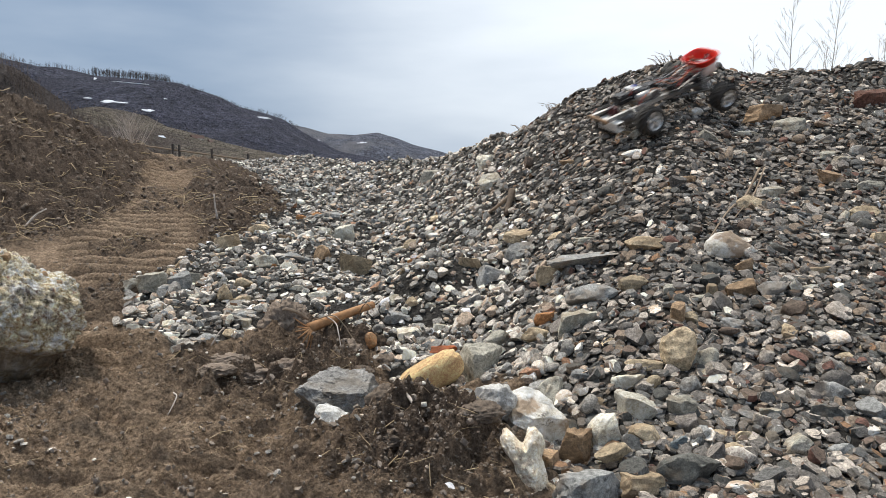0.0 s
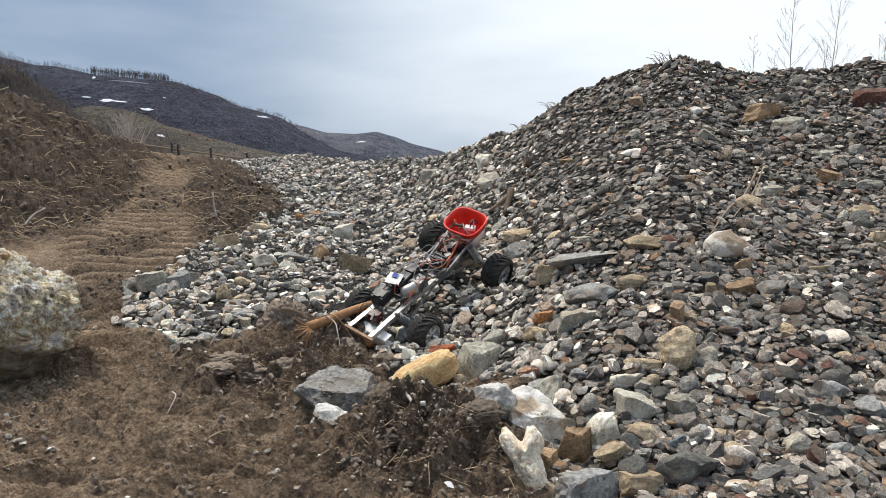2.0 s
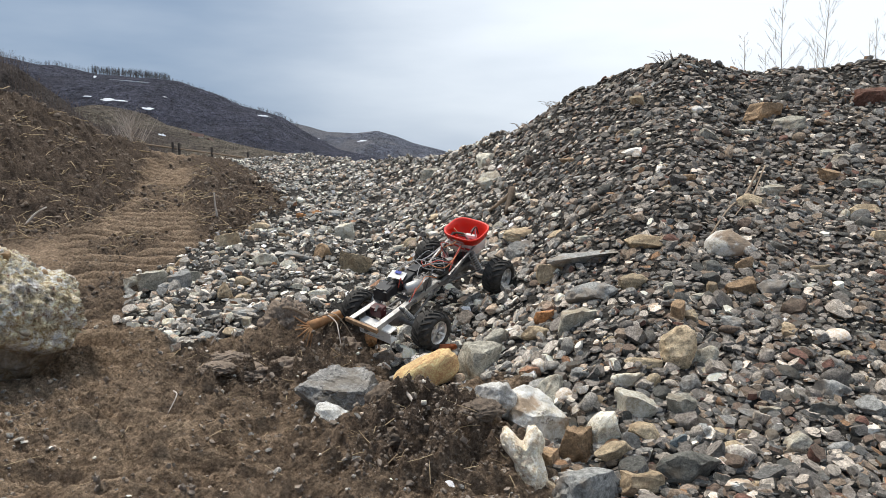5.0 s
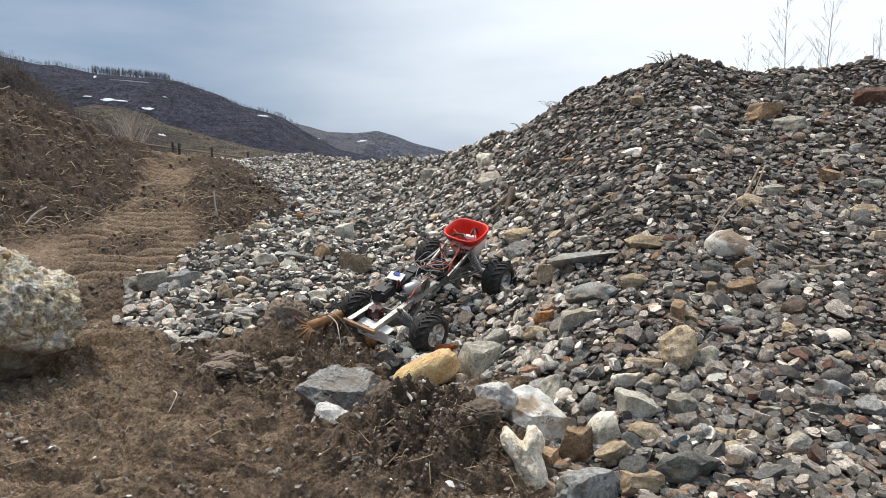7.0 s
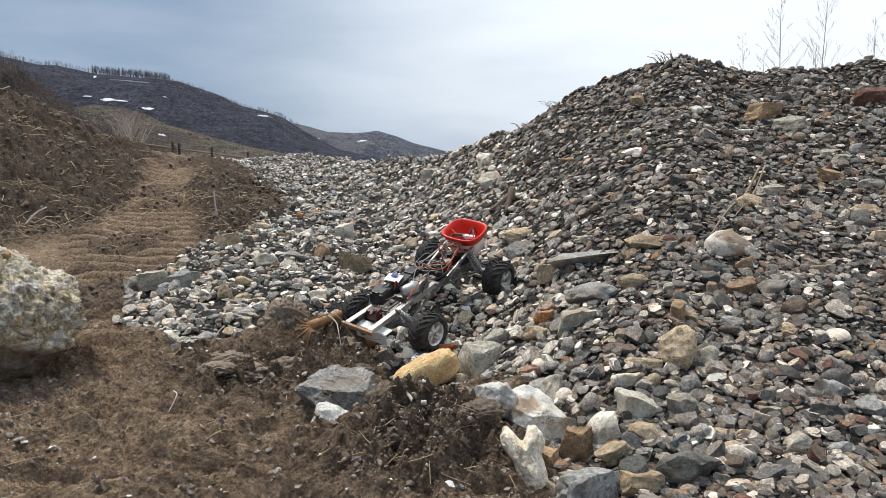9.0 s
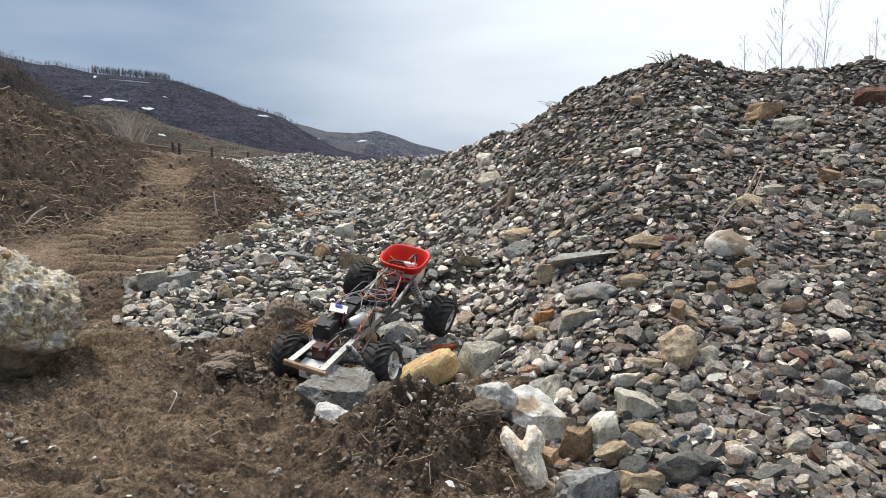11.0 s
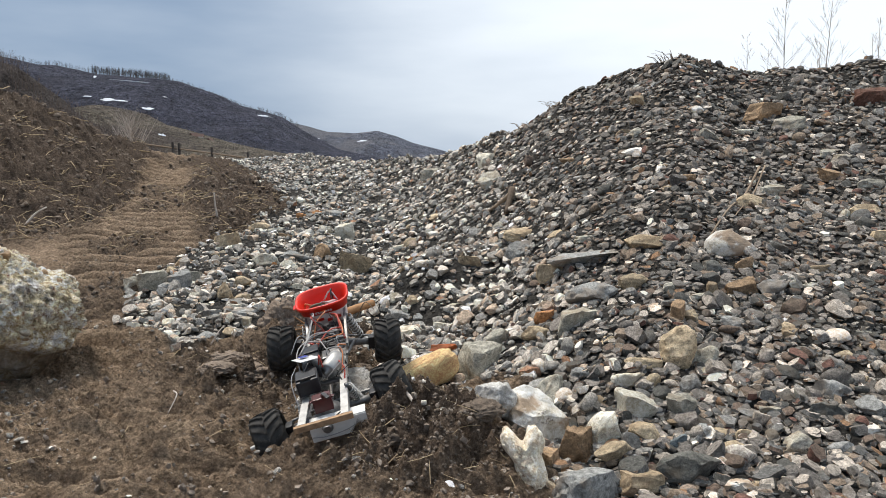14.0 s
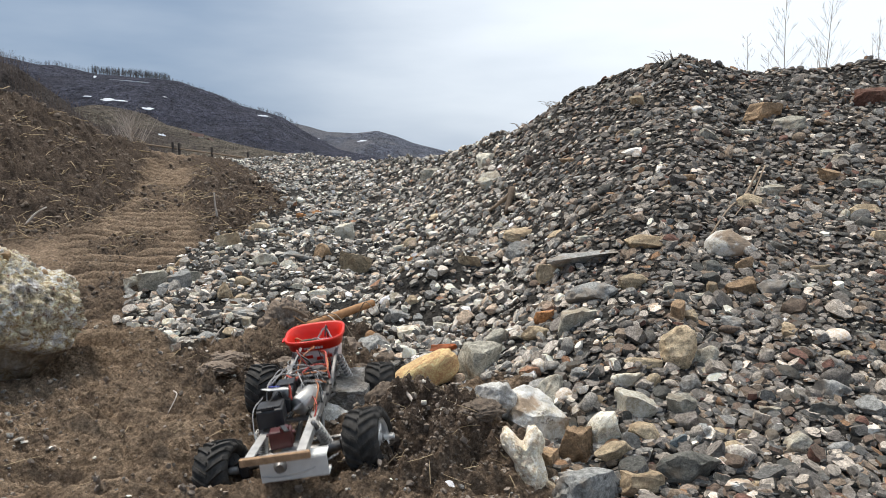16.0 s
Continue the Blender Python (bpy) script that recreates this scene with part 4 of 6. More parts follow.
rock("grey", 1.823, 3.787, 0.981, 0.176, 0.100, 0.082, -8)
rock("maroon", 2.344, 3.959, 1.145, 0.203, 0.115, 0.105, 0)
rock("tan", 1.146, 4.224, 1.142, 0.084, 0.079, 0.105, -35)
rock("white", 1.382, 3.920, 1.065, 0.098, 0.055, 0.059, 0)
rock("grey", 1.358, 3.659, 0.916, 0.128, 0.072, 0.085, 0)
rock("white", 0.973, 3.641, 0.822, 0.134, 0.076, 0.079, -20)
rock("tan", 1.027, 3.168, 0.658, 0.117, 0.066, 0.048, 0)
rock("grey", 1.049, 3.849, 0.937, 0.096, 0.058, 0.077, 0)
rock("tan", 0.991, 3.918, 0.934, 0.098, 0.055, 0.059, 0)
rock("brown", 0.965, 4.075, 0.973, 0.088, 0.050, 0.054, 0)
rock("grey", 1.098, 4.663, 1.276, 0.131, 0.074, 0.062, 0)
rock("slate", 1.519, 4.440, 1.376, 0.110, 0.062, 0.037, 0)
rock("white", 1.031, 3.388, 0.745, 0.040, 0.047, 0.062, 30)
rock("pale", 0.766, 4.401, 0.957, 0.044, 0.025, 0.029, 0)
rock("brown", 0.718, 4.018, 0.798, 0.128, 0.072, 0.034, 0)
rock("pale", 0.609, 4.643, 0.878, 0.078, 0.044, 0.047, 0)
rock("grey", 0.632, 4.833, 0.958, 0.089, 0.050, 0.065, 0)
rock("pale", 0.318, 5.151, 0.791, 0.146, 0.130, 0.172, 0)
rock("pale", 0.336, 4.650, 0.669, 0.218, 0.124, 0.148, 10)
rock("grey", -0.108, 6.194, 0.701, 0.187, 0.106, 0.114, 0)
rock("pale", 1.589, 3.764, 0.933, 0.138, 0.078, 0.050, 0)
rock("dark", 1.465, 3.487, 0.791, 0.088, 0.050, 0.047, 0)
rock("grey", 0.766, 3.778, 0.750, 0.063, 0.036, 0.044, 0)
rock("slate", 0.943, 2.908, 0.531, 0.054, 0.031, 0.039, 0)
# the large stones at the heap's foot
def split_rock():
    """A dark block with a flat top, broken off steeply towards a point below."""
    v, f = ICO[6]
    v = v.copy()
    for n, c in (((0.02, -0.16, 1.0), 0.42), ((-0.55, -0.35, -0.62), 0.36), ((0.55, -0.45, -0.58), 0.42), ((0.1, -1.0, 0.05), 0.48), ((0.95, -0.1, 0.2), 0.62), ((-0.7, 0.1, 0.75), 0.72),
                 ((-0.3, -0.9, 0.3), 0.52), ((0.5, -0.8, 0.1), 0.56), ((0.0, 0.2, -1.0), 0.75)):
        n = np.array(n) / np.linalg.norm(n)
        v -= 0.98 * np.maximum(v @ n - c, 0)[:, None] * n
    v -= (v.max(0) + v.min(0)) / 2
    v /= np.abs(v).max(0)
    grain = np.array([noise.fractal(Vector(p) * 2.4 + Vector((7, 3, 1)), 0.7, 2.1, 7) for p in v])
    chips = np.array([noise.cell(Vector(p) * 3.3 + 0.4 * Vector((g, -g, g))) for p, g in zip(v, grain)])
    v = v * (1 + 0.06 * grain + 0.035 * chips)[:, None] * (0.135, 0.105, 0.088)
    me = mesh_from("stone", v, f, STONE["split"])
    me.set_sharp_from_angle(angle=radians(30))
    ob = new("stone", me)
    ob.matrix_basis = pose(-0.328, 2.12, 0.040, 0, 2, 0)
    return tagged(ob, "large dark grey angular rock half sunk in the mud", "stone", "stones on the heap")


split_rock()
ochre_stone = rock("ochre", -0.040, 2.40, 0.047, 0.235, 0.11, 0.108, -17, "smooth ochre-yellow oblong stone at the heap's foot", seed=29, cuts=2, depth=(0.8, 0.95), lumps=0.03, slab=0.0, blunt=0.62)
rock("quartz", 0.138, 1.85, 0.125, 0.122, 0.11, 0.122, 20, "rounded white-grey rock beside the mud lump", seed=31, cuts=5, depth=(0.6, 0.9), slab=0.0, level=5, blunt=1.0)
rock("white", 0.246, 1.87, 0.070, 0.195, 0.15, 0.150, 22, "large white quartz rock with rusty stains", seed=44, cuts=11, depth=(0.35, 0.75), slab=0.0, level=6, blunt=1.0)
moved_rock = rock("slate", 0.22, 3.02, 0.24, 0.165, 0.13, 0.145, 0, "dark bluish angular rock knocked loose by the wheels", seed=52, cuts=9, depth=(0.4, 0.8), slab=0.0)


def bone_rock():
    """A gnarled white rock, narrow in its middle with two knobs."""
    v, f = ICO[6]
    v = v.copy()
    x, z = v[:, 0].copy(), v[:, 2].copy()
    v[:, 0] = x * (0.62 + 0.62 * smooth(0.05, 0.8, z) + 0.25 * smooth(-0.4, -1.0, z)) + 0.14 * smooth(0.0, -1.0, z)
    v[:, 2] = z - 0.42 * smooth(0.2, 0.9, z) * np.exp(-((x + 0.05) / 0.22) ** 2) + 0.16 * smooth(0.0, 0.8, z) * smooth(0.1, -0.6, x)
    v[:, 1] *= 0.75 + 0.3 * smooth(0.0, 0.8, z)
    skin = np.array([noise.fractal(Vector(p) * 2.2, 0.75, 2.1, 7) for p in v])
    v = v * (1 + 0.13 * skin)[:, None] * (0.058, 0.055, 0.088)
    m = Euler((radians(-25), radians(-14), 0)).to_matrix()
    ob = new("stone", mesh_from("stone", v @ np.array(m).T, f, STONE["bone"]))
    ob.location = (0.205, 1.62, 0.055)
    return tagged(ob, "gnarled white rock shaped like a bone by the mud", "stone", "stones on the heap")


bone_rock()


def boulder_mat():
    m = Mat("old_concrete", 0.9)
    n1, n2, n3, n4 = m.noise(18, 10, 0.75), m.noise(60, 8, 0.75), m.noise(3.0, 5), m.noise(240, 5, 0.7)
    c = m.ramp(n1, [(0.34, (0.233, 0.182, 0.114)), (0.46, (0.665, 0.564, 0.364)), (0.60, (0.665, 0.665, 0.665))])
    c = m.mix(m.grey(m.vor(24), 0.20, 0.40, 0.55, 0), c, m.ramp(m.vor(24, out="Color"), [(0.2, (0.271, 0.243, 0.171)), (0.5, (0.620, 0.486, 0.300)), (0.8, (0.665, 0.665, 0.572))]))
    c = m.mix(m.grey(n3, 0.52, 0.62, 0, 0.45), c, (0.30, 0.225, 0.135))
    c = m.mix(0.9, c, m.ramp(n2, [(0.37, (0.04, 0.04, 0.04)), (0.63, (0.95, 0.95, 0.95))]), "OVERLAY")
    c = m.mix(0.5, c, m.ramp(n4, [(0.35, (0.1, 0.1, 0.1)), (0.65, (0.88, 0.88, 0.88))]), "OVERLAY")
    mud = m.ramp(n2, [(0.32, (0.13, 0.102, 0.074)), (0.68, (0.33, 0.26, 0.19))])
    m.color(m.mix(m.attr("caked"), c, mud))
    m.bump(n4, 0.3, 0.002).bump(n2, 0.5, 0.008).bump(n1, 0.7, 0.03)
    return m.m


def boulder():
    """A block of old concrete full of river pebbles, broken back below a ledge, its foot caked with mud."""
    rng = np.random.RandomState(5)
    v, f = stone_shape(6, rng, 9, (0.6, 0.9), 0.05, 0.0)
    v = np.concatenate([v, v[f].mean(1)])            # finer skin: each face split in three
    c = len(v) - len(f) + np.arange(len(f))
    f = np.concatenate([np.stack([f[:, i], f[:, (i + 1) % 3], c], -1) for i in range(3)])
    z = v[:, 2]
    rough = np.array([noise.fractal(Vector(p) * 3.2, 0.8, 2.1, 6) for p in v])
    fine = np.array([noise.fractal(Vector(p) * 13, 0.6, 2.1, 4) for p in v])
    edge = -0.22 + 0.10 * np.sin(4 * v[:, 0] + 1) + 0.06 * rough
    under = smooth(0.06, -0.06, z - edge)
    v[:, :2] *= (1 - 0.15 * under - 0.27 * smooth(-0.35, -1.0, z))[:, None]
    v[:, :2] *= (1 - 0.42 * smooth(0.15, 1.0, z))[:, None]
    u = v / np.linalg.norm(v, axis=1)[:, None]
    peb = np.zeros(len(v))
    for _ in range(420):
        p = rng.normal(size=3)
        p /= np.linalg.norm(p)
        d = np.linalg.norm(u - p, axis=1) / rng.uniform(0.02, 0.055)
        peb = np.maximum(peb, rng.uniform(0.016, 0.03) * np.sqrt(np.clip(1 - d * d, 0, 1)))
    v = v * (1 + (1 - 0.75 * under) * (peb + 0.06 * fine) + (0.09 - 0.03 * under) * rough)[:, None] * (0.335, 0.29, 0.325)
    me = mesh_from("boulder", v, f, boulder_mat())
    at = me.attributes.new("caked", "FLOAT", "POINT")
    at.data.foreach_set("value", np.asarray(np.clip(under * (0.8 + 0.5 * rough), 0, 1), np.float32))
    ob = new("boulder", me)
    ob.matrix_basis = pose(-1.665, 2.50, 0.225, 0, 4, 20)
    for k in range(150):                            # pebbles set in the concrete
        i = rng.randint(len(v))
        if v[i][1] > 0.12 or v[i][2] < -0.06:
            continue
        s = rng.uniform(0.006, 0.021)
        q, g = stone_shape(3, rng, 3, (0.6, 0.9), 0.05, 0.2)
        me = mesh_from("pebble", q * (s, s * 0.8, s * 0.7), g, STONE[("grey", "tan", "pale", "brown", "grey")[k % 5]])
        peb_ob = new("pebble", me)
        peb_ob.parent = ob
        peb_ob.matrix_basis = Matrix.Translation(v[i] * 0.985) @ pose(0, 0, 0, rng.uniform(0, 360), rng.uniform(0, 360), 0)
    return tagged(ob, "large weathered concrete block full of pebbles, standing in mud", "boulder")


boulder()


def bark_mat(name, lo, hi, scale=18):
    m = Mat(name, 0.8)
    n = m.noise(scale, 6, 0.7)
    m.color(m.ramp(n, [(0.3, lo), (0.7, hi)]))
    m.bump(n, 0.5, 0.004)
    return m.m


ROOT = bark_mat("peeled_root", (0.24, 0.11, 0.045), (0.46, 0.27, 0.14))
TWIG = bark_mat("dry_twig", (0.20, 0.145, 0.10), (0.36, 0.28, 0.20))
PALE_TWIG = bark_mat("bleached_stick", (0.40, 0.34, 0.29), (0.62, 0.55, 0.48))
STRAW = bark_mat("straw", (0.26, 0.19, 0.11), (0.50, 0.39, 0.25))


def tube(points, radii, seg=8, bm=None, caps=True):
    """A round bar through points, of a radius at each."""
    bm = bm or bmesh.new()
    pts = [Vector(p) for p in points]
    if not hasattr(radii, "__len__"):
        radii = [radii] * len(pts)
    rings, side = [], None
    for i, p in enumerate(pts):
        t = (pts[min(i + 1, len(pts) - 1)] - pts[max(i - 1, 0)]).normalized()
        if side is None:
            side = t.orthogonal().normalized()
        side = (side - t * side.dot(t)).normalized()
        up = t.cross(side)
        rings.append([bm.verts.new(p + float(radii[i]) * (math.cos(k * 2 * math.pi / seg) * side + math.sin(k * 2 * math.pi / seg) * up)) for k in range(seg)])
    for a, b in zip(rings, rings[1:]):
        for k in range(seg):
            bm.faces.new((a[k], a[(k + 1) % seg], b[(k + 1) % seg], b[k]))
    if caps:
        bm.faces.new(rings[0][::-1])
        bm.faces.new(rings[-1])
    return bm


def curve_points(points, n=6):
    """A smooth run of points through the given ones."""
    p = [Vector(q) for q in points]
    p = [2 * p[0] - p[1]] + p + [2 * p[-1] - p[-2]]
    out = []
    for i in range(1, len(p) - 2):
        a, b, c, d = p[i - 1:i + 3]
        for k in range(n):
            t = k / n
            out.append(0.5 * ((2 * b) + (c - a) * t + (2 * a - 5 * b + 4 * c - d) * t * t + (3 * b - a - 3 * c + d) * t ** 3))
    return out + [p[-2]]


def root_stump():
    """A peeled brown root with a fan of thin rootlets at its end."""
    rng = random.Random(3)
    stump = new("root")
    stump.location = (-0.504, 2.72, 0.140)
    end = Vector((0.205, 0.25, 0.045))
    part("stem", tube(curve_points([(-0.02, 0, 0), (0.065, 0.08, 0.02), (0.13, 0.16, 0.033), end], 5), [0.020 - 0.004 * k / 15 for k in range(16)], 10), ROOT, stump, "smooth orange-brown peeled stem", True)
    for k, (dx, dy, dz) in enumerate([(-0.075, -0.02, 0.045), (-0.06, -0.03, 0.012), (-0.065, -0.04, -0.005), (-0.055, -0.05, -0.03), (-0.04, -0.05, -0.055), (-0.022, -0.05, -0.075), (-0.01, -0.045, -0.095)]):
        part("rootlet", tube(curve_points([(-0.01, 0, 0), (dx * 0.5, dy * 0.6, dz * 0.35), (dx, dy, dz)], 4), [0.006 - 0.0005 * j for j in range(9)], 6), ROOT, stump)
    part("rootlet", tube(curve_points([(-0.03, 0.03, 0.03), (-0.06, 0.02, 0.055), (-0.10, 0, 0.075), (-0.12, 0.0, 0.073)], 4), 0.007, 6), TWIG, stump)
    return tagged(stump, "torn orange-brown root with a fan of rootlets on the gravel", "root")


root_stump()


def loose_twig(points, r, mat, label, name="stick", seg=7):
    c = Vector(points[0])
    pts = curve_points([Vector(p) - c for p in points], 5)
    n = len(pts)
    ob = part(name, tube(pts, [r * (1 - 0.5 * k / n) for k in range(n)], seg), mat, None, label, True)
    ob.location = c
    return tagged(ob, label, name)


# ---- the homemade remote-controlled truck ----
RUBBER = plain("muddy_rubber", (0.048, 0.045, 0.041), 0.75, 0.0, 0.6, 45, 0.4)
CHROME = plain("chrome", (0.72, 0.71, 0.69), 0.35, 0.55, 0.2, 60, 0.05)
ALU = plain("worn_aluminium", (0.46, 0.45, 0.43), 0.5, 0.75, 0.2, 50, 0.1)
STEEL = plain("dull_steel", (0.20, 0.195, 0.19), 0.5, 0.8, 0.3, 60, 0.15)
BLACK = plain("black_plastic", (0.018, 0.018, 0.020), 0.45, 0.0, 0.3, 60, 0.1)
RED = plain("red_plastic", (0.74, 0.028, 0.012), 0.38, 0.0, 0.08, 12, 0.03)
WHITE = plain("white_plastic", (0.66, 0.65, 0.62), 0.5, 0.0, 0.12, 30, 0.05)
PINKISH = plain("printed_tub_side", (0.70, 0.58, 0.54), 0.5, 0.0, 0.12, 25, 0.05)
MAROON = plain("maroon_plastic", (0.070, 0.012, 0.013), 0.4, 0.0, 0.2, 60, 0.05)
WOOD = plain("raw_wood", (0.34, 0.22, 0.13), 0.75, 0.0, 0.35, 60, 0.3)
WIRE = {"red": plain("red_wire", (0.42, 0.05, 0.03), 0.45), "orange": plain("orange_wire", (0.50, 0.17, 0.06), 0.45), "white": plain("white_wire", (0.30, 0.29, 0.28), 0.5),
        "black": plain("black_wire", (0.02, 0.02, 0.02), 0.45), "grey": plain("grey_wire", (0.33, 0.33, 0.33), 0.45)}
BLUE = plain("blue_print", (0.04, 0.06, 0.30), 0.5)
GREEN = plain("dark_green_cable", (0.05, 0.09, 0.05), 0.5)

BASE = 0.495            # wheelbase
HALF = 0.18             # half the track
R_TYRE = 0.077


def box(bm, size, at=(0, 0, 0), turn=(0, 0, 0), bevel=0.0):
    m = pose(*at, *turn) @ Matrix.Diagonal((*size, 1))
    made = bmesh.ops.create_cube(bm, size=1, matrix=m)["verts"]
    if bevel:
        edges = {e for v in made for e in v.link_edges}
        bmesh.ops.bevel(bm, geom=list(edges), offset=bevel, segments=2, affect="EDGES", profile=0.6)
    return bm


def boxed(size, at=(0, 0, 0), turn=(0, 0, 0), bevel=0.002):
    return box(bmesh.new(), size, at, turn, bevel)


def rod(a, b, r, seg=10):
    return tube([a, b], r, seg)


def revolve(profile, seg, bm=None):
    """Turns a profile of (x, radius) about the x axis."""
    bm = bm or bmesh.new()
    rings = [[bm.verts.new((x, r * math.cos(2 * math.pi * k / seg), r * math.sin(2 * math.pi * k / seg))) for k in range(seg)] for x, r in profile]
    for a, b in zip(rings, rings[1:]):
        for k in range(seg):
            bm.faces.new((a[k], b[k], b[(k + 1) % seg], a[(k + 1) % seg]))
    return bm


def tyre_mesh():
    w, r = 0.045, 0.070
    prof = [(-0.030, 0.043), (-0.040, 0.046), (-w, 0.056), (-w + 0.002, 0.063), (-0.034, 0.0685), (-0.018, 0.070), (0, r + 0.0005), (0.018, 0.070),
            (0.034, 0.0685), (w - 0.002, 0.063), (w, 0.056), (0.040, 0.046), (0.030, 0.043)]
    bm = revolve(prof, 48)
    # chevron lugs: slanted bars from the middle of the tread to each shoulder
    steps = [(0.001, 0.0700), (0.014, 0.0700), (0.028, 0.0690), (0.038, 0.0665), (0.0455, 0.0585)]
    count = 17
    for s in (-1, 1):
        for k in range(count):
            a0 = 2 * math.pi * (k + (0.5 if s > 0 else 0)) / count
            rows = []
            for j, (x, rr) in enumerate(steps):
                lean = 0.40 * (x / 0.045)
                for_half = 0.072 + 0.012 * j / 4
                top = rr + (0.0075 if j < 4 else 0.003)
                ring = []
                for da, q in ((-for_half, rr - 0.003), (-for_half * 0.75, top), (for_half * 0.75, top), (for_half, rr - 0.003)):
                    a = a0 + lean + da
                    ring.append(bm.verts.new((s * x, q * math.cos(a), q * math.sin(a))))
                rows.append(ring)
            for p, q in zip(rows, rows[1:]):
                for i in range(3):
                    bm.faces.new((p[i], q[i], q[i + 1], p[i + 1]) if s > 0 else (p[i], p[i + 1], q[i + 1], q[i]))
            bm.faces.new(rows[0][::s])
            bm.faces.new(rows[-1][::-s])
    bm.normal_update()
    return bm


def rim_mesh(s):
    """Five-spoke chrome rim; s: which side faces out."""
    bm = revolve([(-0.032, 0.044), (-0.028, 0.047), (0.0, 0.040), (s * 0.020, 0.041), (s * 0.033, 0.044), (s * 0.037, 0.0475), (s * 0.039, 0.045), (s * 0.034, 0.040),
                  (s * 0.020, 0.037), (s * 0.006, 0.034), (s * 0.004, 0.008)], 40)
    for k in range(5):
        a = 2 * math.pi * k / 5
        m = Matrix.Rotation(a, 4, "X")
        made = bmesh.ops.create_cube(bm, size=1, matrix=m @ pose(s * 0.024, 0, 0.024) @ Matrix.Diagonal((0.012, 0.013, 0.032, 1)))["verts"]
        bmesh.ops.bevel(bm, geom=list({e for v in made for e in v.link_edges}), offset=0.002, segments=1, affect="EDGES")
    bmesh.ops.create_cone(bm, cap_ends=True, segments=20, radius1=0.014, radius2=0.011, depth=0.016, matrix=pose(s * 0.030, 0, 0, 0, 90 * s, 0))
    return bm


truck = new("remote_control_truck")
tagged(truck, "homemade remote-control truck, aluminium frame, red tub, muddy chevron tyres", "toy truck")


def wheel(side, front):
    """Hub with its stub, tyre and rim; side +1 is the truck's right."""
    bm = revolve([(side * -0.045, 0.0), (side * -0.045, 0.010), (side * 0.038, 0.010), (side * 0.042, 0.007), (side * 0.042, 0.0)], 12)
    hub = part("wheel", bm, STEEL, truck, "wheel with muddy black tyre and chrome rim", True)
    t = part("tyre", tyre_mesh(), RUBBER, hub, "black rubber chevron tyre caked with mud", False)
    for p in t.data.polygons[:48 * 12]:
        p.use_smooth = True
    part("rim", rim_mesh(side), CHROME, hub, "five-spoke chrome rim")
    if front:
        part("axle_stub", rod((side * 0.04, 0, 0), (side * 0.066, 0, 0), 0.006, 8), WHITE, hub, "pale axle stub")
    hub.location = (side * HALF, BASE / 2 if front else -BASE / 2, 0)
    return hub


WHEELS = {(s, f): wheel(s, f) for s in (1, -1) for f in (True, False)}


def axle(y):
    bm = tube([(-HALF + 0.03, 0, 0), (-0.05, 0, 0.004), (0.05, 0, 0.004), (HALF - 0.03, 0, 0)], 0.012, 10)
    bmesh.ops.create_uvsphere(bm, u_segments=14, v_segments=10, radius=1, matrix=pose(0.0, 0, 0.004) @ Matrix.Diagonal((0.036, 0.034, 0.032, 1)))
    ob = part("axle", bm, STEEL, truck, "muddy dark axle with differential case", True)
    ob.location = (0, y, 0)
    for s in (1, -1):
        part("knuckle", boxed((0.022, 0.034, 0.044), (s * 0.125, 0, 0), (0, 0, 0), 0.004), BLACK, ob)
        part("steering_link" if y > 0 else "link", rod((s * 0.12, -0.03, 0.012), (0.0, -0.035, 0.018), 0.004, 8), STEEL, ob)
    return ob


AXLES = {True: axle(BASE / 2), False: axle(-BASE / 2)}


def angle_rail(a, b, w=0.020, t=0.0028, lean=1):
    """An aluminium angle profile from a to b."""
    a, b = Vector(a), Vector(b)
    d = (b - a).normalized()
    side = d.cross(Vector((0, 0, 1))).normalized() * lean
    up = side.cross(d).normalized() * lean
    prof = [(0, 0), (w, 0), (w, t), (t, t), (t, w), (0, w)]
    bm = bmesh.new()
    r = [[bm.verts.new(p + side * u - up * v) for u, v in prof] for p in (a, b)]
    for k in range(6):
        bm.faces.new((r[0][k], r[0][(k + 1) % 6], r[1][(k + 1) % 6], r[1][k]))
    bm.faces.new(r[0][::-1]), bm.faces.new(r[1])
    bmesh.ops.recalc_face_normals(bm, faces=bm.faces)
    return bm


def wire(points, colour, r=0.0022):
    return part("wire", tube(curve_points(points, 6), 0.7 * r, 6), WIRE[colour], truck, colour + " wire", True)


def spring(a, b, r=0.013, turns=8, wire_r=0.0022):
    a, b = Vector(a), Vector(b)
    d = (b - a)
    t = d.normalized()
    u = t.orthogonal().normalized()
    v = t.cross(u)
    n = turns * 10
    shock = part("shock_absorber", tube([a - t * 0.015, a, b, b + t * 0.015], 0.006, 8), STEEL, truck, "dark steel shock absorber", True)
    part("coil_spring", tube([a + d * (k / n) + r * (math.cos(2 * math.pi * k / 10) * u + math.sin(2 * math.pi * k / 10) * v) for k in range(n + 1)], wire_r, 5), ALU, shock, "silver coil spring", True)


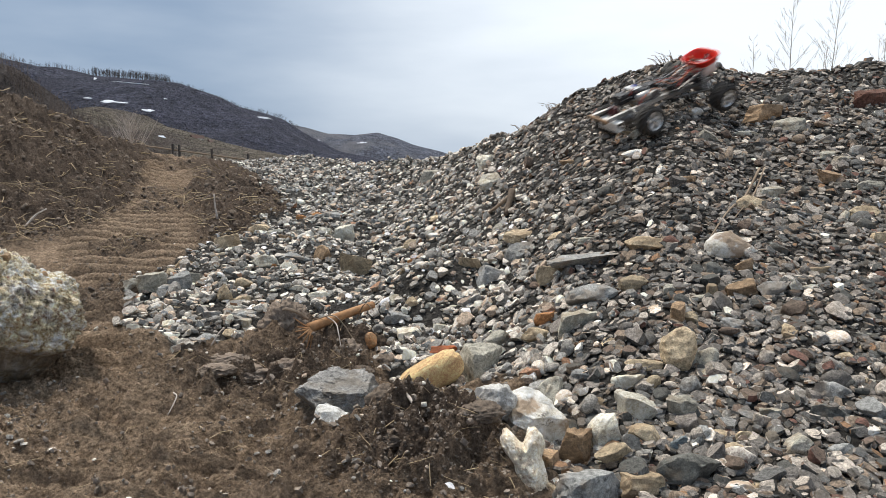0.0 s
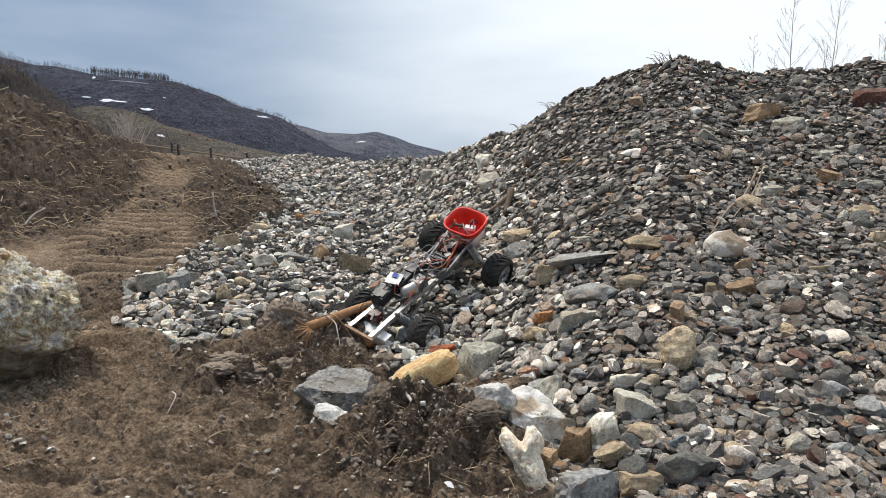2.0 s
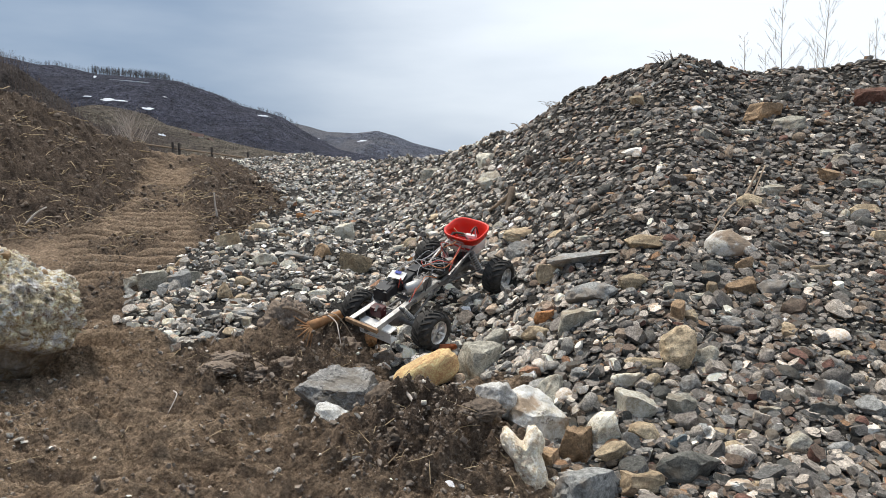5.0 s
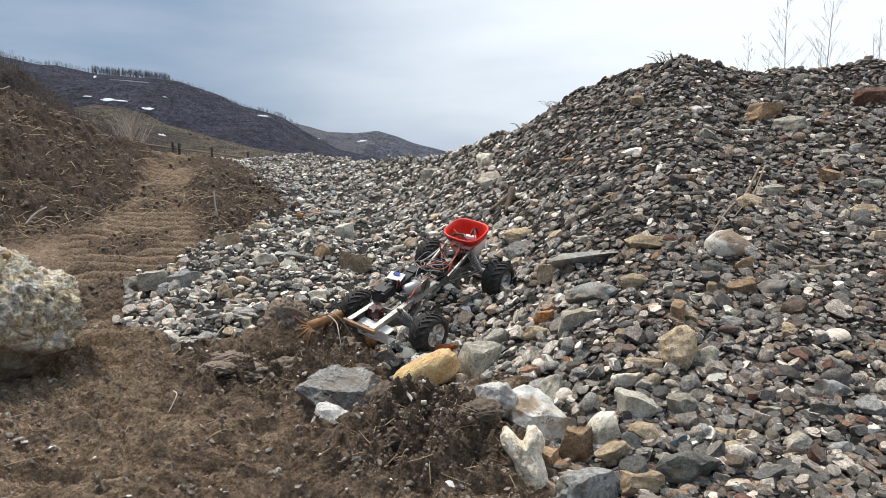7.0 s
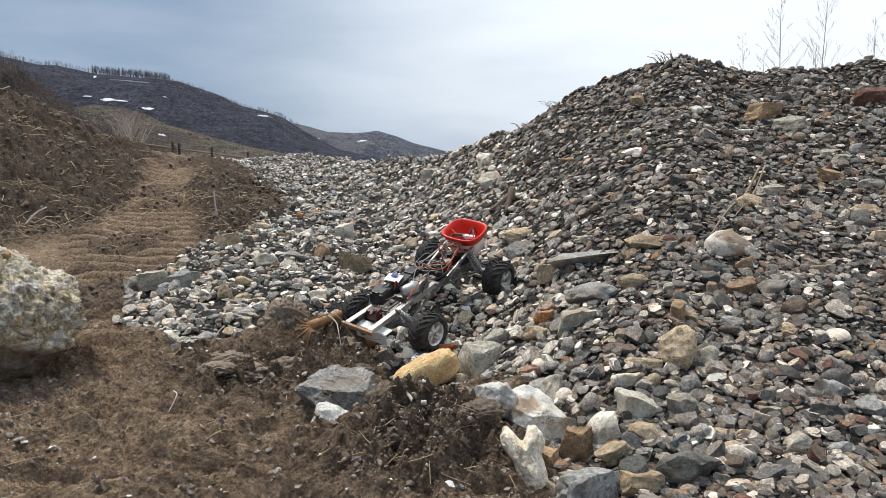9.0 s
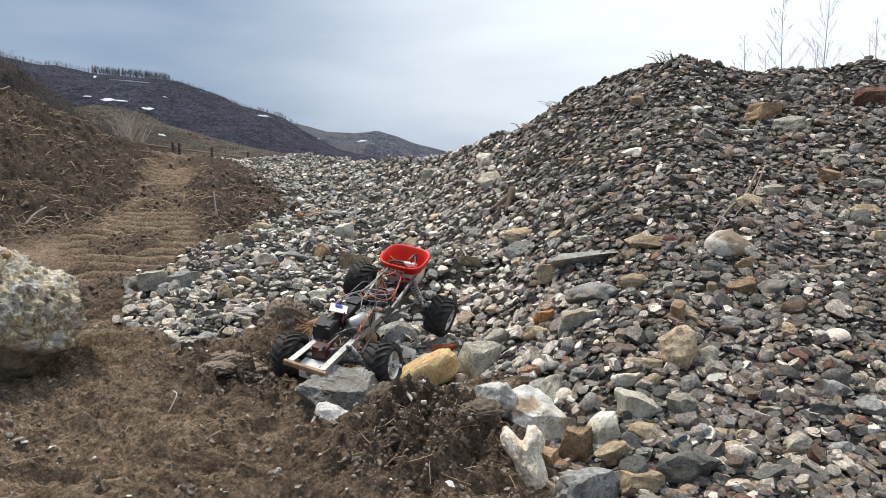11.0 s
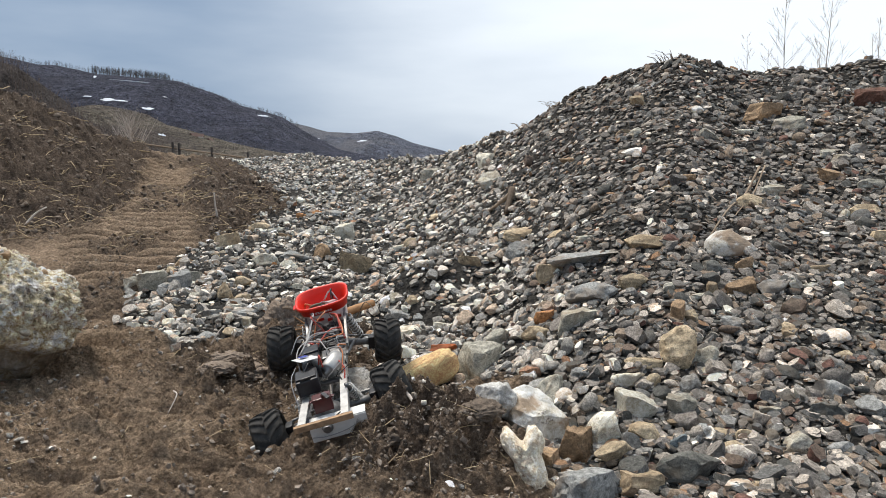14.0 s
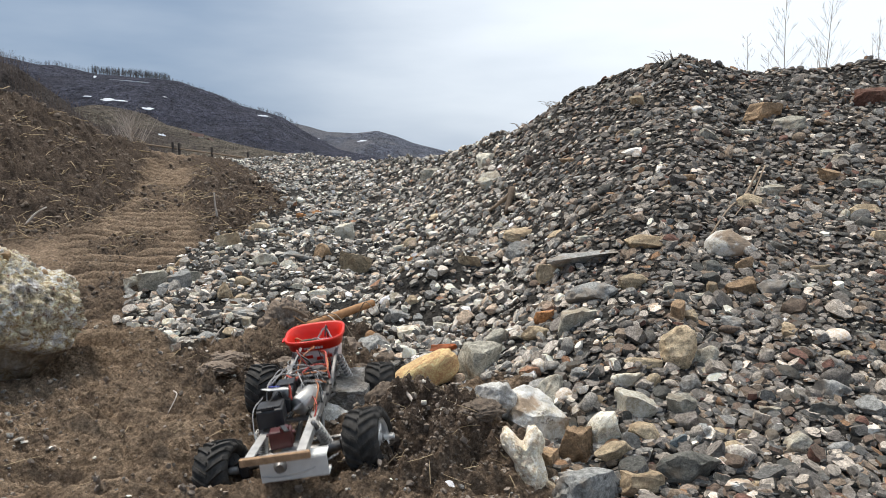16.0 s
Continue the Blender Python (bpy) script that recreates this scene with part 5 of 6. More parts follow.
def chassis():
    for s in (1, -1):
        part("frame_rail", angle_rail((s * 0.066, 0.430, 0.088), (s * 0.056, 0.02, 0.076), 0.020, 0.003, s), ALU, truck, "bright aluminium angle rail")
        part("frame_rail", angle_rail((s * 0.056, 0.05, 0.060), (s * 0.050, -0.30, 0.050), 0.016, 0.003, s), STEEL, truck, "dull steel angle rail")
        part("tub_stay", boxed((0.009, 0.24, 0.004), (s * 0.064, -0.16, 0.105), (-16, 0, s * 2), 0.001), STEEL, truck, "flat aluminium stay")
        part("stay_tie", rod((s * 0.060, -0.06, 0.055), (s * 0.068, -0.20, 0.115), 0.003, 8), STEEL, truck)
        part("lower_link", rod((s * 0.04, 0.03, 0.03), (s * 0.07, 0.24, 0.0), 0.005, 8), STEEL, truck)
        part("lower_link", rod((s * 0.04, -0.03, 0.03), (s * 0.07, -0.24, 0.0), 0.005, 8), STEEL, truck)
        spring((s * 0.080, 0.235, 0.015), (s * 0.064, 0.275, 0.080))
        spring((s * 0.090, -0.235, 0.015), (s * 0.068, -0.205, 0.105), 0.015)
    part("front_plank", boxed((0.152, 0.012, 0.016), (0, 0.437, 0.080), (0, 0, 0), 0.0015), WOOD, truck, "raw wooden cross plank")
    # white channel piece under the nose
    bm = boxed((0.150, 0.004, 0.046), (-0.028, 0.398, 0.034), (0, 0, 0), 0.0015)
    box(bm, (0.150, 0.040, 0.004), (-0.028, 0.378, 0.058), (0, 0, 0), 0.0015)
    box(bm, (0.150, 0.040, 0.004), (-0.028, 0.378, 0.012), (0, 0, 0), 0.0015)
    part("white_channel", bm, WHITE, truck, "white plastic channel piece")
    part("bolt_knob", revolve([(-0.012, 0), (-0.012, 0.013), (0.0, 0.015), (0.012, 0.010), (0.012, 0)], 14), STEEL, truck).matrix_basis = pose(0.0, 0.405, 0.046, 0, 0, 90)
    for y in (0.19, 0.02, -0.12):
        part("cross_bar", boxed((0.13, 0.018, 0.008), (0, y, 0.07), (0, 0, 0), 0.001), STEEL, truck)
    # boxes of the drive and its electronics
    bm = boxed((0.062, 0.080, 0.044), (0.040, 0.245, 0.112), (0, 0, 6), 0.005)
    box(bm, (0.056, 0.040, 0.006), (0.040, 0.255, 0.136), (0, 0, 6), 0.002)
    box(bm, (0.030, 0.010, 0.008), (0.040, 0.278, 0.138), (0, 0, 6), 0.002)
    part("receiver_box", bm, BLACK, truck, "black plastic receiver box")
    bm = boxed((0.050, 0.16, 0.034), (0.036, 0.115, 0.108), (0, 0, 4), 0.004)
    box(bm, (0.044, 0.05, 0.008), (0.036, 0.06, 0.127), (0, 0, 4), 0.002)
    part("battery_pack", bm, BLACK, truck, "black battery pack")
    part("paper_card", boxed((0.060, 0.085, 0.0016), (0.040, 0.165, 0.146), (12, -10, 24), 0.0003), WHITE, truck, "crumpled white printed card")
    part("blue_print", boxed((0.024, 0.030, 0.0012), (0.048, 0.150, 0.1485), (12, -10, 24), 0.0002), BLUE, truck)
    bm = boxed((0.050, 0.036, 0.040), (0.004, 0.335, 0.085), (0, 0, 4), 0.003)
    box(bm, (0.066, 0.010, 0.004), (0.004, 0.335, 0.095), (0, 0, 4), 0.001)
    bmesh.ops.create_cone(bm, cap_ends=True, segments=14, radius1=0.011, radius2=0.011, depth=0.012, matrix=pose(-0.008, 0.346, 0.108))
    part("servo", bm, MAROON, truck, "dark red steering servo")
    part("servo_arm", boxed((0.010, 0.04, 0.004), (-0.012, 0.362, 0.115), (0, 0, 25), 0.001), BLACK, truck)
    part("motor", revolve([(-0.036, 0.0), (-0.036, 0.008), (-0.034, 0.022), (-0.030, 0.025), (0.030, 0.025), (0.034, 0.021), (0.034, 0.006), (0.046, 0.005), (0.046, 0)], 22), ALU, truck,
         "silver can motor", True).matrix_basis = pose(-0.026, 0.155, 0.105, 0, 10, 60)
    bm = boxed((0.05, 0.06, 0.05), (-0.018, 0.085, 0.088), (0, 0, 0), 0.005)
    bmesh.ops.create_cone(bm, cap_ends=True, segments=24, radius1=0.032, radius2=0.032, depth=0.012, matrix=pose(-0.046, 0.10, 0.09, 0, 90, 0))
    part("gearbox", bm, STEEL, truck, "dark geared drive case")
    part("drive_shaft", rod((0, 0.05, 0.06), (0, 0.24, 0.01), 0.006), STEEL, truck)
    part("drive_shaft", rod((0, 0.05, 0.06), (0, -0.24, 0.01), 0.006), STEEL, truck)
    bm = boxed((0.07, 0.075, 0.026), (0.0, -0.06, 0.085), (0, 0, 0), 0.004)
    for k in range(5):
        box(bm, (0.066, 0.004, 0.014), (0.0, -0.085 + 0.0125 * k, 0.104))
    part("speed_controller", bm, BLACK, truck, "black finned speed controller")
    part("rear_block", boxed((0.06, 0.05, 0.035), (0.012, -0.155, 0.075), (0, 0, 10), 0.004), MAROON, truck, "dull red block under the tub")
    part("rear_block", boxed((0.05, 0.06, 0.03), (-0.03, -0.21, 0.07), (0, 0, -10), 0.004), BLACK, truck)


chassis()


def tub():
    """Oval-cornered food tub with a red rim and lid band, on the tail."""
    def ring(w, d, z, k=4.0, seg=44):
        out = []
        for i in range(seg):
            a = 2 * math.pi * i / seg
            c, s = math.cos(a), math.sin(a)
            r = (abs(c) ** k + abs(s) ** k) ** (-1 / k)
            out.append((w / 2 * r * c, d / 2 * r * s, z))
        return out

    def loft(rings):
        bm = bmesh.new()
        vs = [[bm.verts.new(p) for p in r] for r in rings]
        for a, b in zip(vs, vs[1:]):
            for i in range(len(a)):
                bm.faces.new((a[i], a[(i + 1) % len(a)], b[(i + 1) % len(a)], b[i]))
        return bm, vs

    bm, vs = loft([ring(0.130, 0.102, -0.092), ring(0.136, 0.108, -0.090), ring(0.156, 0.128, -0.020), ring(0.153, 0.125, -0.020), ring(0.133, 0.105, -0.086)])
    bm.faces.new(vs[0][::-1]), bm.faces.new(vs[-1])
    body = part("tub", bm, PINKISH, truck, "white printed plastic tub with red rim", True)
    body.matrix_basis = pose(0, -0.273, 0.170, -8, 0, 0)
    bm, vs = loft([ring(0.155, 0.127, -0.032, 3.4), ring(0.163, 0.135, -0.030, 3.4), ring(0.168, 0.140, -0.008, 3.4), ring(0.182, 0.154, -0.006, 3.4), ring(0.184, 0.156, 0.004, 3.4),
                   ring(0.178, 0.150, 0.006, 3.4), ring(0.168, 0.140, 0.002, 3.4), ring(0.150, 0.122, -0.022, 3.4), ring(0.128, 0.100, -0.083, 3.6)])
    bm.faces.new(vs[-1])
    part("rim", bm, RED, body, "bright red plastic rim and lining", True)
    part("lug", boxed((0.012, 0.03, 0.004), (0.093, 0.02, -0.002), (0, 12, 0), 0.0015), RED, body)
    for k in range(7):
        part("print_bar", boxed((0.006, 0.0012, 0.007), (-0.025 + 0.0085 * k, 0.0705, -0.020), (-8, 0, 0), 0.0002), WHITE if k % 3 else PINKISH, body)
    for k, (x, z, w) in enumerate([(-0.04, -0.055, 0.022), (-0.012, -0.060, 0.018), (0.02, -0.052, 0.026), (0.048, -0.06, 0.014)]):
        part("print_bar", boxed((w, 0.0014, 0.012), (x, 0.0605 + 0.15 * (z + 0.055), z), (-15, 0, 8 * (k % 2)), 0.0003), RED, body)
    part("card_box", boxed((0.046, 0.036, 0.012), (-0.022, 0.0, -0.028), (20, -14, 30), 0.001), WHITE, body, "small white box lying in the tub")
    part("card_label", boxed((0.032, 0.024, 0.0015), (-0.0235, 0.0022, -0.0214), (20, -14, 30), 0.0003), BLACK, body)
    for k, (c, pts) in enumerate((("black", [(0.05, 0.0, -0.04), (0.02, 0.03, -0.018), (-0.01, 0.025, -0.02), (-0.03, 0.045, -0.03)]),
                                  ("white", [(-0.045, 0.03, -0.035), (-0.02, 0.035, -0.01), (0.0, 0.015, -0.012), (0.03, -0.01, -0.035)]),
                                  ("orange", [(0.066, -0.01, -0.03), (0.058, 0.01, -0.006), (0.03, 0.02, -0.02)]),
                                  ("grey", [(0.0, -0.03, -0.03), (-0.03, -0.02, 0.004), (-0.05, 0.01, -0.02)]),
                                  ("black", [(-0.03, -0.045, -0.04), (-0.035, -0.02, 0.012), (-0.03, 0.01, -0.012)]))):
        part("cable", tube(curve_points(pts, 6), 0.0028, 6), WIRE[c], body, c + " cable", True)
    part("cable", tube(curve_points([(0.06, 0.012, -0.035), (0.035, 0.022, -0.014), (0.0, 0.012, -0.020), (-0.012, 0.02, -0.025)], 6), 0.005, 8), GREEN, body, "dark green cable", True)


tub()
wire([(0.06, 0.20, 0.11), (0.070, 0.12, 0.145), (0.05, 0.04, 0.145), (-0.01, 0.05, 0.135), (-0.055, 0.0, 0.12)], "white", 0.0026)
wire([(0.06, 0.14, 0.15), (0.02, 0.06, 0.17), (-0.03, 0.02, 0.15), (-0.05, -0.06, 0.12)], "white", 0.0028)
wire([(-0.02, 0.12, 0.13), (0.0, 0.07, 0.15), (0.01, 0.02, 0.135), (0.04, -0.02, 0.12)], "white", 0.0025)
wire([(-0.05, 0.20, 0.09), (-0.062, 0.15, 0.13), (-0.05, 0.10, 0.135), (-0.066, 0.05, 0.11)], "orange", 0.003)
wire([(-0.045, 0.24, 0.06), (-0.060, 0.20, 0.10), (-0.045, 0.16, 0.115), (-0.03, 0.13, 0.12)], "red", 0.003)
wire([(0.02, 0.03, 0.12), (-0.02, -0.02, 0.14), (-0.055, -0.05, 0.13), (-0.04, -0.10, 0.11)], "red", 0.003)
wire([(0.03, 0.02, 0.12), (0.0, 0.0, 0.125), (-0.04, 0.01, 0.13), (-0.06, -0.03, 0.12), (-0.05, -0.12, 0.13), (-0.02, -0.2, 0.13)], "orange", 0.003)
wire([(-0.02, -0.20, 0.13), (-0.045, -0.14, 0.14), (-0.05, -0.10, 0.12), (-0.06, -0.05, 0.09)], "red", 0.005)
wire([(0.01, -0.21, 0.14), (-0.01, -0.16, 0.155), (0.02, -0.13, 0.14), (0.04, -0.09, 0.10)], "orange", 0.003)
wire([(0.05, -0.22, 0.14), (0.03, -0.17, 0.15), (0.055, -0.10, 0.12), (0.06, -0.02, 0.11)], "white", 0.003)
wire([(0.045, -0.22, 0.14), (0.035, -0.16, 0.145), (0.05, -0.08, 0.12), (0.05, 0.0, 0.13)], "grey", 0.003)
wire([(0.055, -0.06, 0.11), (0.02, -0.05, 0.125), (-0.03, -0.055, 0.125), (-0.06, -0.07, 0.11)], "white", 0.0028)
wire([(0.06, 0.01, 0.10), (0.01, -0.01, 0.12), (-0.06, -0.02, 0.10)], "black", 0.003)
wire([(-0.06, 0.12, 0.08), (-0.04, 0.05, 0.13), (0.0, -0.03, 0.12), (0.03, -0.08, 0.11)], "black", 0.003)
wire([(0.075, 0.30, 0.06), (0.085, 0.24, 0.12), (0.075, 0.17, 0.13)], "grey", 0.002)
wire([(-0.03, 0.40, 0.07), (-0.05, 0.34, 0.06), (-0.055, 0.26, 0.07), (-0.04, 0.2, 0.09)], "black", 0.003)
wire([(0.02, 0.31, 0.10), (0.03, 0.27, 0.09), (0.0, 0.22, 0.10)], "black", 0.0025)
wire([(0.045, 0.40, 0.026), (0.0, 0.408, 0.024), (-0.06, 0.404, 0.03), (-0.125, 0.375, 0.046)], "grey", 0.0018)
wire([(0.12, -0.06, 0.08), (0.09, -0.1, 0.115), (0.07, -0.13, 0.10)], "grey", 0.002)
# the dark tangle of leads and small fittings between the rails
tangle = random.Random(8)
for k in range(26):
    y0 = tangle.uniform(-0.22, 0.26)
    a = Vector((tangle.uniform(-0.06, 0.06), y0, tangle.uniform(0.07, 0.12)))
    b = a + Vector((tangle.uniform(-0.07, 0.07), tangle.uniform(-0.09, 0.09), tangle.uniform(-0.02, 0.03)))
    wire([a, a.lerp(b, 0.4) + Vector((tangle.uniform(-0.03, 0.03), tangle.uniform(-0.03, 0.03), tangle.uniform(0.01, 0.05))), b], ("black", "black", "grey", "red", "black", "white")[k % 6], tangle.uniform(0.0015, 0.003))
for k in range(9):
    part("fitting", boxed((tangle.uniform(0.012, 0.03), tangle.uniform(0.012, 0.035), tangle.uniform(0.01, 0.025)),
                          (tangle.uniform(-0.055, 0.055), tangle.uniform(-0.20, 0.22), tangle.uniform(0.085, 0.11)), (0, 0, tangle.uniform(0, 90)), 0.002), BLACK if k % 3 else STEEL, truck)


# ---- crumbs of earth, straw, twigs ----
def earth_mat(name, lo, hi):
    m = Mat(name, 0.95)
    n = m.noise(75, 8, 0.78)
    c = m.ramp(n, [(0.3, lo), (0.7, hi)])
    hsv = m.n("ShaderNodeHueSaturation")
    m.link(m.grey(m.island(), 0, 1, 0.6, 1.35), hsv.inputs["Value"])
    m.link(c, hsv.inputs["Color"])
    m.color(hsv.outputs["Color"])
    m.bump(n, 0.7, 0.006)
    return m.m


EARTH = earth_mat("dug_earth", (0.084, 0.065, 0.052), (0.282, 0.222, 0.169))
DRY_EARTH = earth_mat("dry_crumbs", (0.141, 0.112, 0.088), (0.337, 0.279, 0.225))


def on_clods(lo, hi, least=0.35):
    def where(rng, count):
        xs, ys, got = [], [], 0
        while got < count:
            y = np.exp(rng.uniform(math.log(lo), math.log(hi), 20000))
            x = rng.uniform(-0.68, 0.25, 20000) * y
            ok = (clod_weight(x, y) > least + 0.3 * rng.uniform(size=20000)) & (in_gravel(x, y) < 0.02)
            xs.append(x[ok]), ys.append(y[ok])
            got += ok.sum()
        return np.concatenate(xs)[:count], np.concatenate(ys)[:count]
    return where


def on_mud(lo, hi):
    def where(rng, count):
        xs, ys, got = [], [], 0
        while got < count:
            y = np.exp(rng.uniform(math.log(lo), math.log(hi), 20000))
            x = rng.uniform(-0.68, 0.3, 20000) * y
            ok = (in_gravel(x, y) < -0.02) & (value_noise(x, y, 0.4, 71) > rng.uniform(-0.9, 0.9, 20000))
            xs.append(x[ok]), ys.append(y[ok])
            got += ok.sum()
        return np.concatenate(xs)[:count], np.concatenate(ys)[:count]
    return where


flakes("earth_clods", 3000, sizes(0.004, 0.013, 2.5), EARTH, "dark crumbled earth clods on the dug soil", on_clods(1.4, 3.4, 0.4), (0.45, 0.85), 41, 0.36, 0.6, 60, "earth")
flakes("earth_clods", 3400, sizes(0.011, 0.046, 2.6), EARTH, "dark crumbled earth clods on the bank", on_clods(3.6, 9.0), (0.35, 0.8), 42, 0.36, 0.6, 60, "earth")
scatter("mud_crumbs", 3500, sizes(0.005, 0.022, 2.8), 1, DRY_EARTH, "dry brown crumbs scattered over the mud", on_mud(1.3, 4.5), (0.4, 0.9), 43, 0.2, "earth", 0.6, 0.2, 40)
scatter("pebbles", 480, sizes(0.008, 0.026, 2.5), 2, PALE_GRAVEL, "single pale pebbles scattered over the mud", on_mud(1.3, 4.0), (0.35, 0.7), 44, 0.2, "gravel")


def straws(name, count, where, length, label, mat, seed, r=0.0022, lift=0.01, rise=0.25):
    """Many thin dry stalks lying about."""
    rng = np.random.RandomState(seed)
    x, y = where(rng, count)
    z = ground_height(x, y) + lift
    V, Fa = [], []
    for k in range(count):
        a, e, n = rng.uniform(0, 6.28), rng.normal() * rise, rng.uniform(*length) / 2
        d = np.array([math.cos(a) * math.cos(e), math.sin(a) * math.cos(e), math.sin(e)])
        s = np.cross(d, (0, 0, 1.0))
        s /= np.linalg.norm(s)
        u = np.cross(s, d)
        bend = u * rng.normal() * n * 0.18
        c = np.array([x[k], y[k], z[k]])
        rr = r * rng.uniform(0.6, 1.5) * (0.6 + 0.14 * y[k])
        for p in (c - d * n, c + bend, c + d * n):
            V += [p + s * rr, p - s * rr * 0.5 + u * rr * 0.87, p - s * rr * 0.5 - u * rr * 0.87]
        b = 9 * k
        for q in (b, b + 3):
            for i in range(3):
                Fa.append((q + i, q + (i + 1) % 3, q + 3 + (i + 1) % 3, q + 3 + i))
    return tagged(new(name, mesh_from(name, V, Fa, mat)), label, "straw", kind="stuff")


straws("straw", 620, on_clods(4.2, 9.0), (0.05, 0.26), "dry straw and stalks strewn over the earth bank", STRAW, 51, 0.0022, 0.02)
straws("straw", 70, on_clods(1.4, 3.4), (0.02, 0.08), "short dry stalks and chips in the dug soil", STRAW, 52, 0.0013, 0.012, 0.5)
straws("straw", 320, on_mud(1.3, 5.0), (0.02, 0.09), "short dry stalks trodden into the mud", STRAW, 53, 0.0012, 0.004, 0.1)


def gz(x, y, up=0.0):
    return (x, y, float(ground_height(np.array([x]), np.array([y]))[0]) + up)


loose_twig([gz(-0.128, 1.912, 0.02), gz(-0.09, 1.84, 0.018), gz(-0.05, 1.76, 0.012)], 0.0065, PALE_TWIG, "short bleached stick lying on dug earth")
loose_twig([gz(1.475, 3.325, 0.045), gz(1.343, 3.16, 0.025), gz(1.22, 3.0, 0.025), gz(1.122, 2.867, 0.02), gz(1.026, 2.755, 0.015)], 0.0055, TWIG, "long thin forked branch lying on the gravel", "branch")
loose_twig([gz(1.495, 3.315, 0.045), gz(1.37, 3.145, 0.03), gz(1.245, 2.985, 0.02), gz(1.17, 2.87, 0.015)], 0.004, TWIG, "thin side branch lying on the gravel", "branch")
loose_twig([gz(0.392, 4.03, 0.06), gz(0.37, 3.94, 0.04), gz(0.342, 3.85, 0.02)], 0.022, bark_mat("dark_wood", (0.06, 0.045, 0.032), (0.16, 0.12, 0.085)), "dark broken piece of wood stuck in gravel", "branch")
loose_twig([gz(0.385, 4.0, 0.05), gz(0.32, 4.05, 0.04), gz(0.252, 4.12, 0.02)], 0.014, TWIG, "broken brown piece of wood on the gravel", "branch")
loose_twig([gz(-0.93, 2.78, 0.02), gz(-0.905, 2.80, 0.055), gz(-0.89, 2.83, 0.085)], 0.003, PALE_TWIG, "thin pale stalk standing in the mud", "stalk", 5)
loose_twig([gz(-1.98, 4.8, 0.01), gz(-1.88, 4.84, 0.02), gz(-1.82, 4.78, 0.02)], 0.012, PALE_TWIG, "pale chip of wood lying on the lane")
loose_twig([gz(-3.15, 5.3, 0.02), gz(-3.09, 5.36, 0.09), gz(-3.03, 5.42, 0.15)], 0.010, PALE_TWIG, "pale broken stalk on the earth bank", "stalk")
loose_twig([gz(-1.72, 5.4, 0.0), gz(-1.735, 5.4, 0.10), gz(-1.74, 5.4, 0.19)], 0.009, PALE_TWIG, "pale stalk standing by the gravel", "stalk")
loose_twig([gz(-0.86, 2.2, 0.006), gz(-0.84, 2.17, 0.010), gz(-0.85, 2.12, 0.006)], 0.003, PALE_TWIG, "thin pale stalk in the mud", "stalk", 5)
loose_twig([gz(-0.47, 2.78, 0.05), gz(-0.42, 2.72, 0.06), gz(-0.40, 2.66, 0.03), gz(-0.38, 2.62, 0.0)], 0.003, PALE_TWIG, "pale thread-like root hanging from a clod", "root", 5)
loose_twig([gz(-0.50, 2.76, 0.06), gz(-0.42, 2.74, 0.085), gz(-0.34, 2.73, 0.06), gz(-0.30, 2.70, 0.02)], 0.003, TWIG, "thin brown root across the clod", "root", 5)
loose_twig([gz(-0.36, 2.92, 0.10), gz(-0.32, 2.86, 0.11), gz(-0.28, 2.84, 0.08)], 0.003, TWIG, "thin brown root across the clod", "root", 5)
rock("rust", -0.293, 2.80, 0.071, 0.055, 0.045, 0.07, 0, "rusty orange lump beside the clod", seed=71, cuts=3, slab=0.0)
rock("brick", 0.0, 2.64, 0.076, 0.105, 0.05, 0.030, -6, "broken red brick shard behind the yellow stone", seed=72, cuts=4)


def big_clod(x, y, z, w, d, h, seed, label):
    """A torn lump of earth matted with roots."""
    v, f = ICO[6 if w > 0.12 else 5]
    off = Vector((seed * 3.1, seed, 0))
    n = np.array([noise.fractal(Vector(p) * 2.0 + off, 0.7, 2.1, 7) for p in v])
    ridges = np.array([abs(noise.fractal(Vector(p) * 4.5 + off, 0.7, 2.2, 4)) for p in v])
    v = v * (1.02 + 0.26 * n - 0.05 * ridges)[:, None] * (w / 2, d / 2, h / 2)
    ob = new("earth_clod", mesh_from("earth_clod", v, f, EARTH))
    ob.location = (x, y, z)
    return tagged(ob, label, "earth clod", "torn earth clods")


big_clod(-0.655, 2.92, 0.085, 0.21, 0.16, 0.24, 3, "large torn lump of dark earth beside the root")
big_clod(-0.40, 2.70, 0.02, 0.20, 0.14, 0.14, 5, "torn lump of dark earth matted with roots")
big_clod(-0.135, 2.02, 0.02, 0.13, 0.11, 0.15, 8, "upright lump of dug earth on the spoil")
big_clod(-0.60, 2.66, 0.0, 0.26, 0.14, 0.09, 9, "low torn lump of earth at the lane's edge")
for k, (cx, cy, cw, ch) in enumerate(((-0.16, 1.95, 0.10, 0.09), (-0.02, 1.88, 0.11, 0.05), (0.10, 1.74, 0.10, 0.05), (-0.12, 1.72, 0.09, 0.04), (-0.24, 1.88, 0.07, 0.05),
                                      (-0.80, 2.56, 0.14, 0.05), (-0.68, 2.46, 0.12, 0.06), (-0.93, 2.64, 0.13, 0.04), (-0.56, 2.50, 0.12, 0.06), (-0.78, 2.38, 0.11, 0.035), (-0.52, 2.36, 0.09, 0.04),
                                      (-0.64, 2.30, 0.09, 0.03), (-0.22, 2.62, 0.10, 0.07), (-0.30, 2.52, 0.09, 0.05))):
    big_clod(*gz(cx, cy, -0.12 * ch), cw * 1.1, 0.9 * cw, ch * 1.1, 20 + k, "torn lump of damp brown earth in the dug soil")


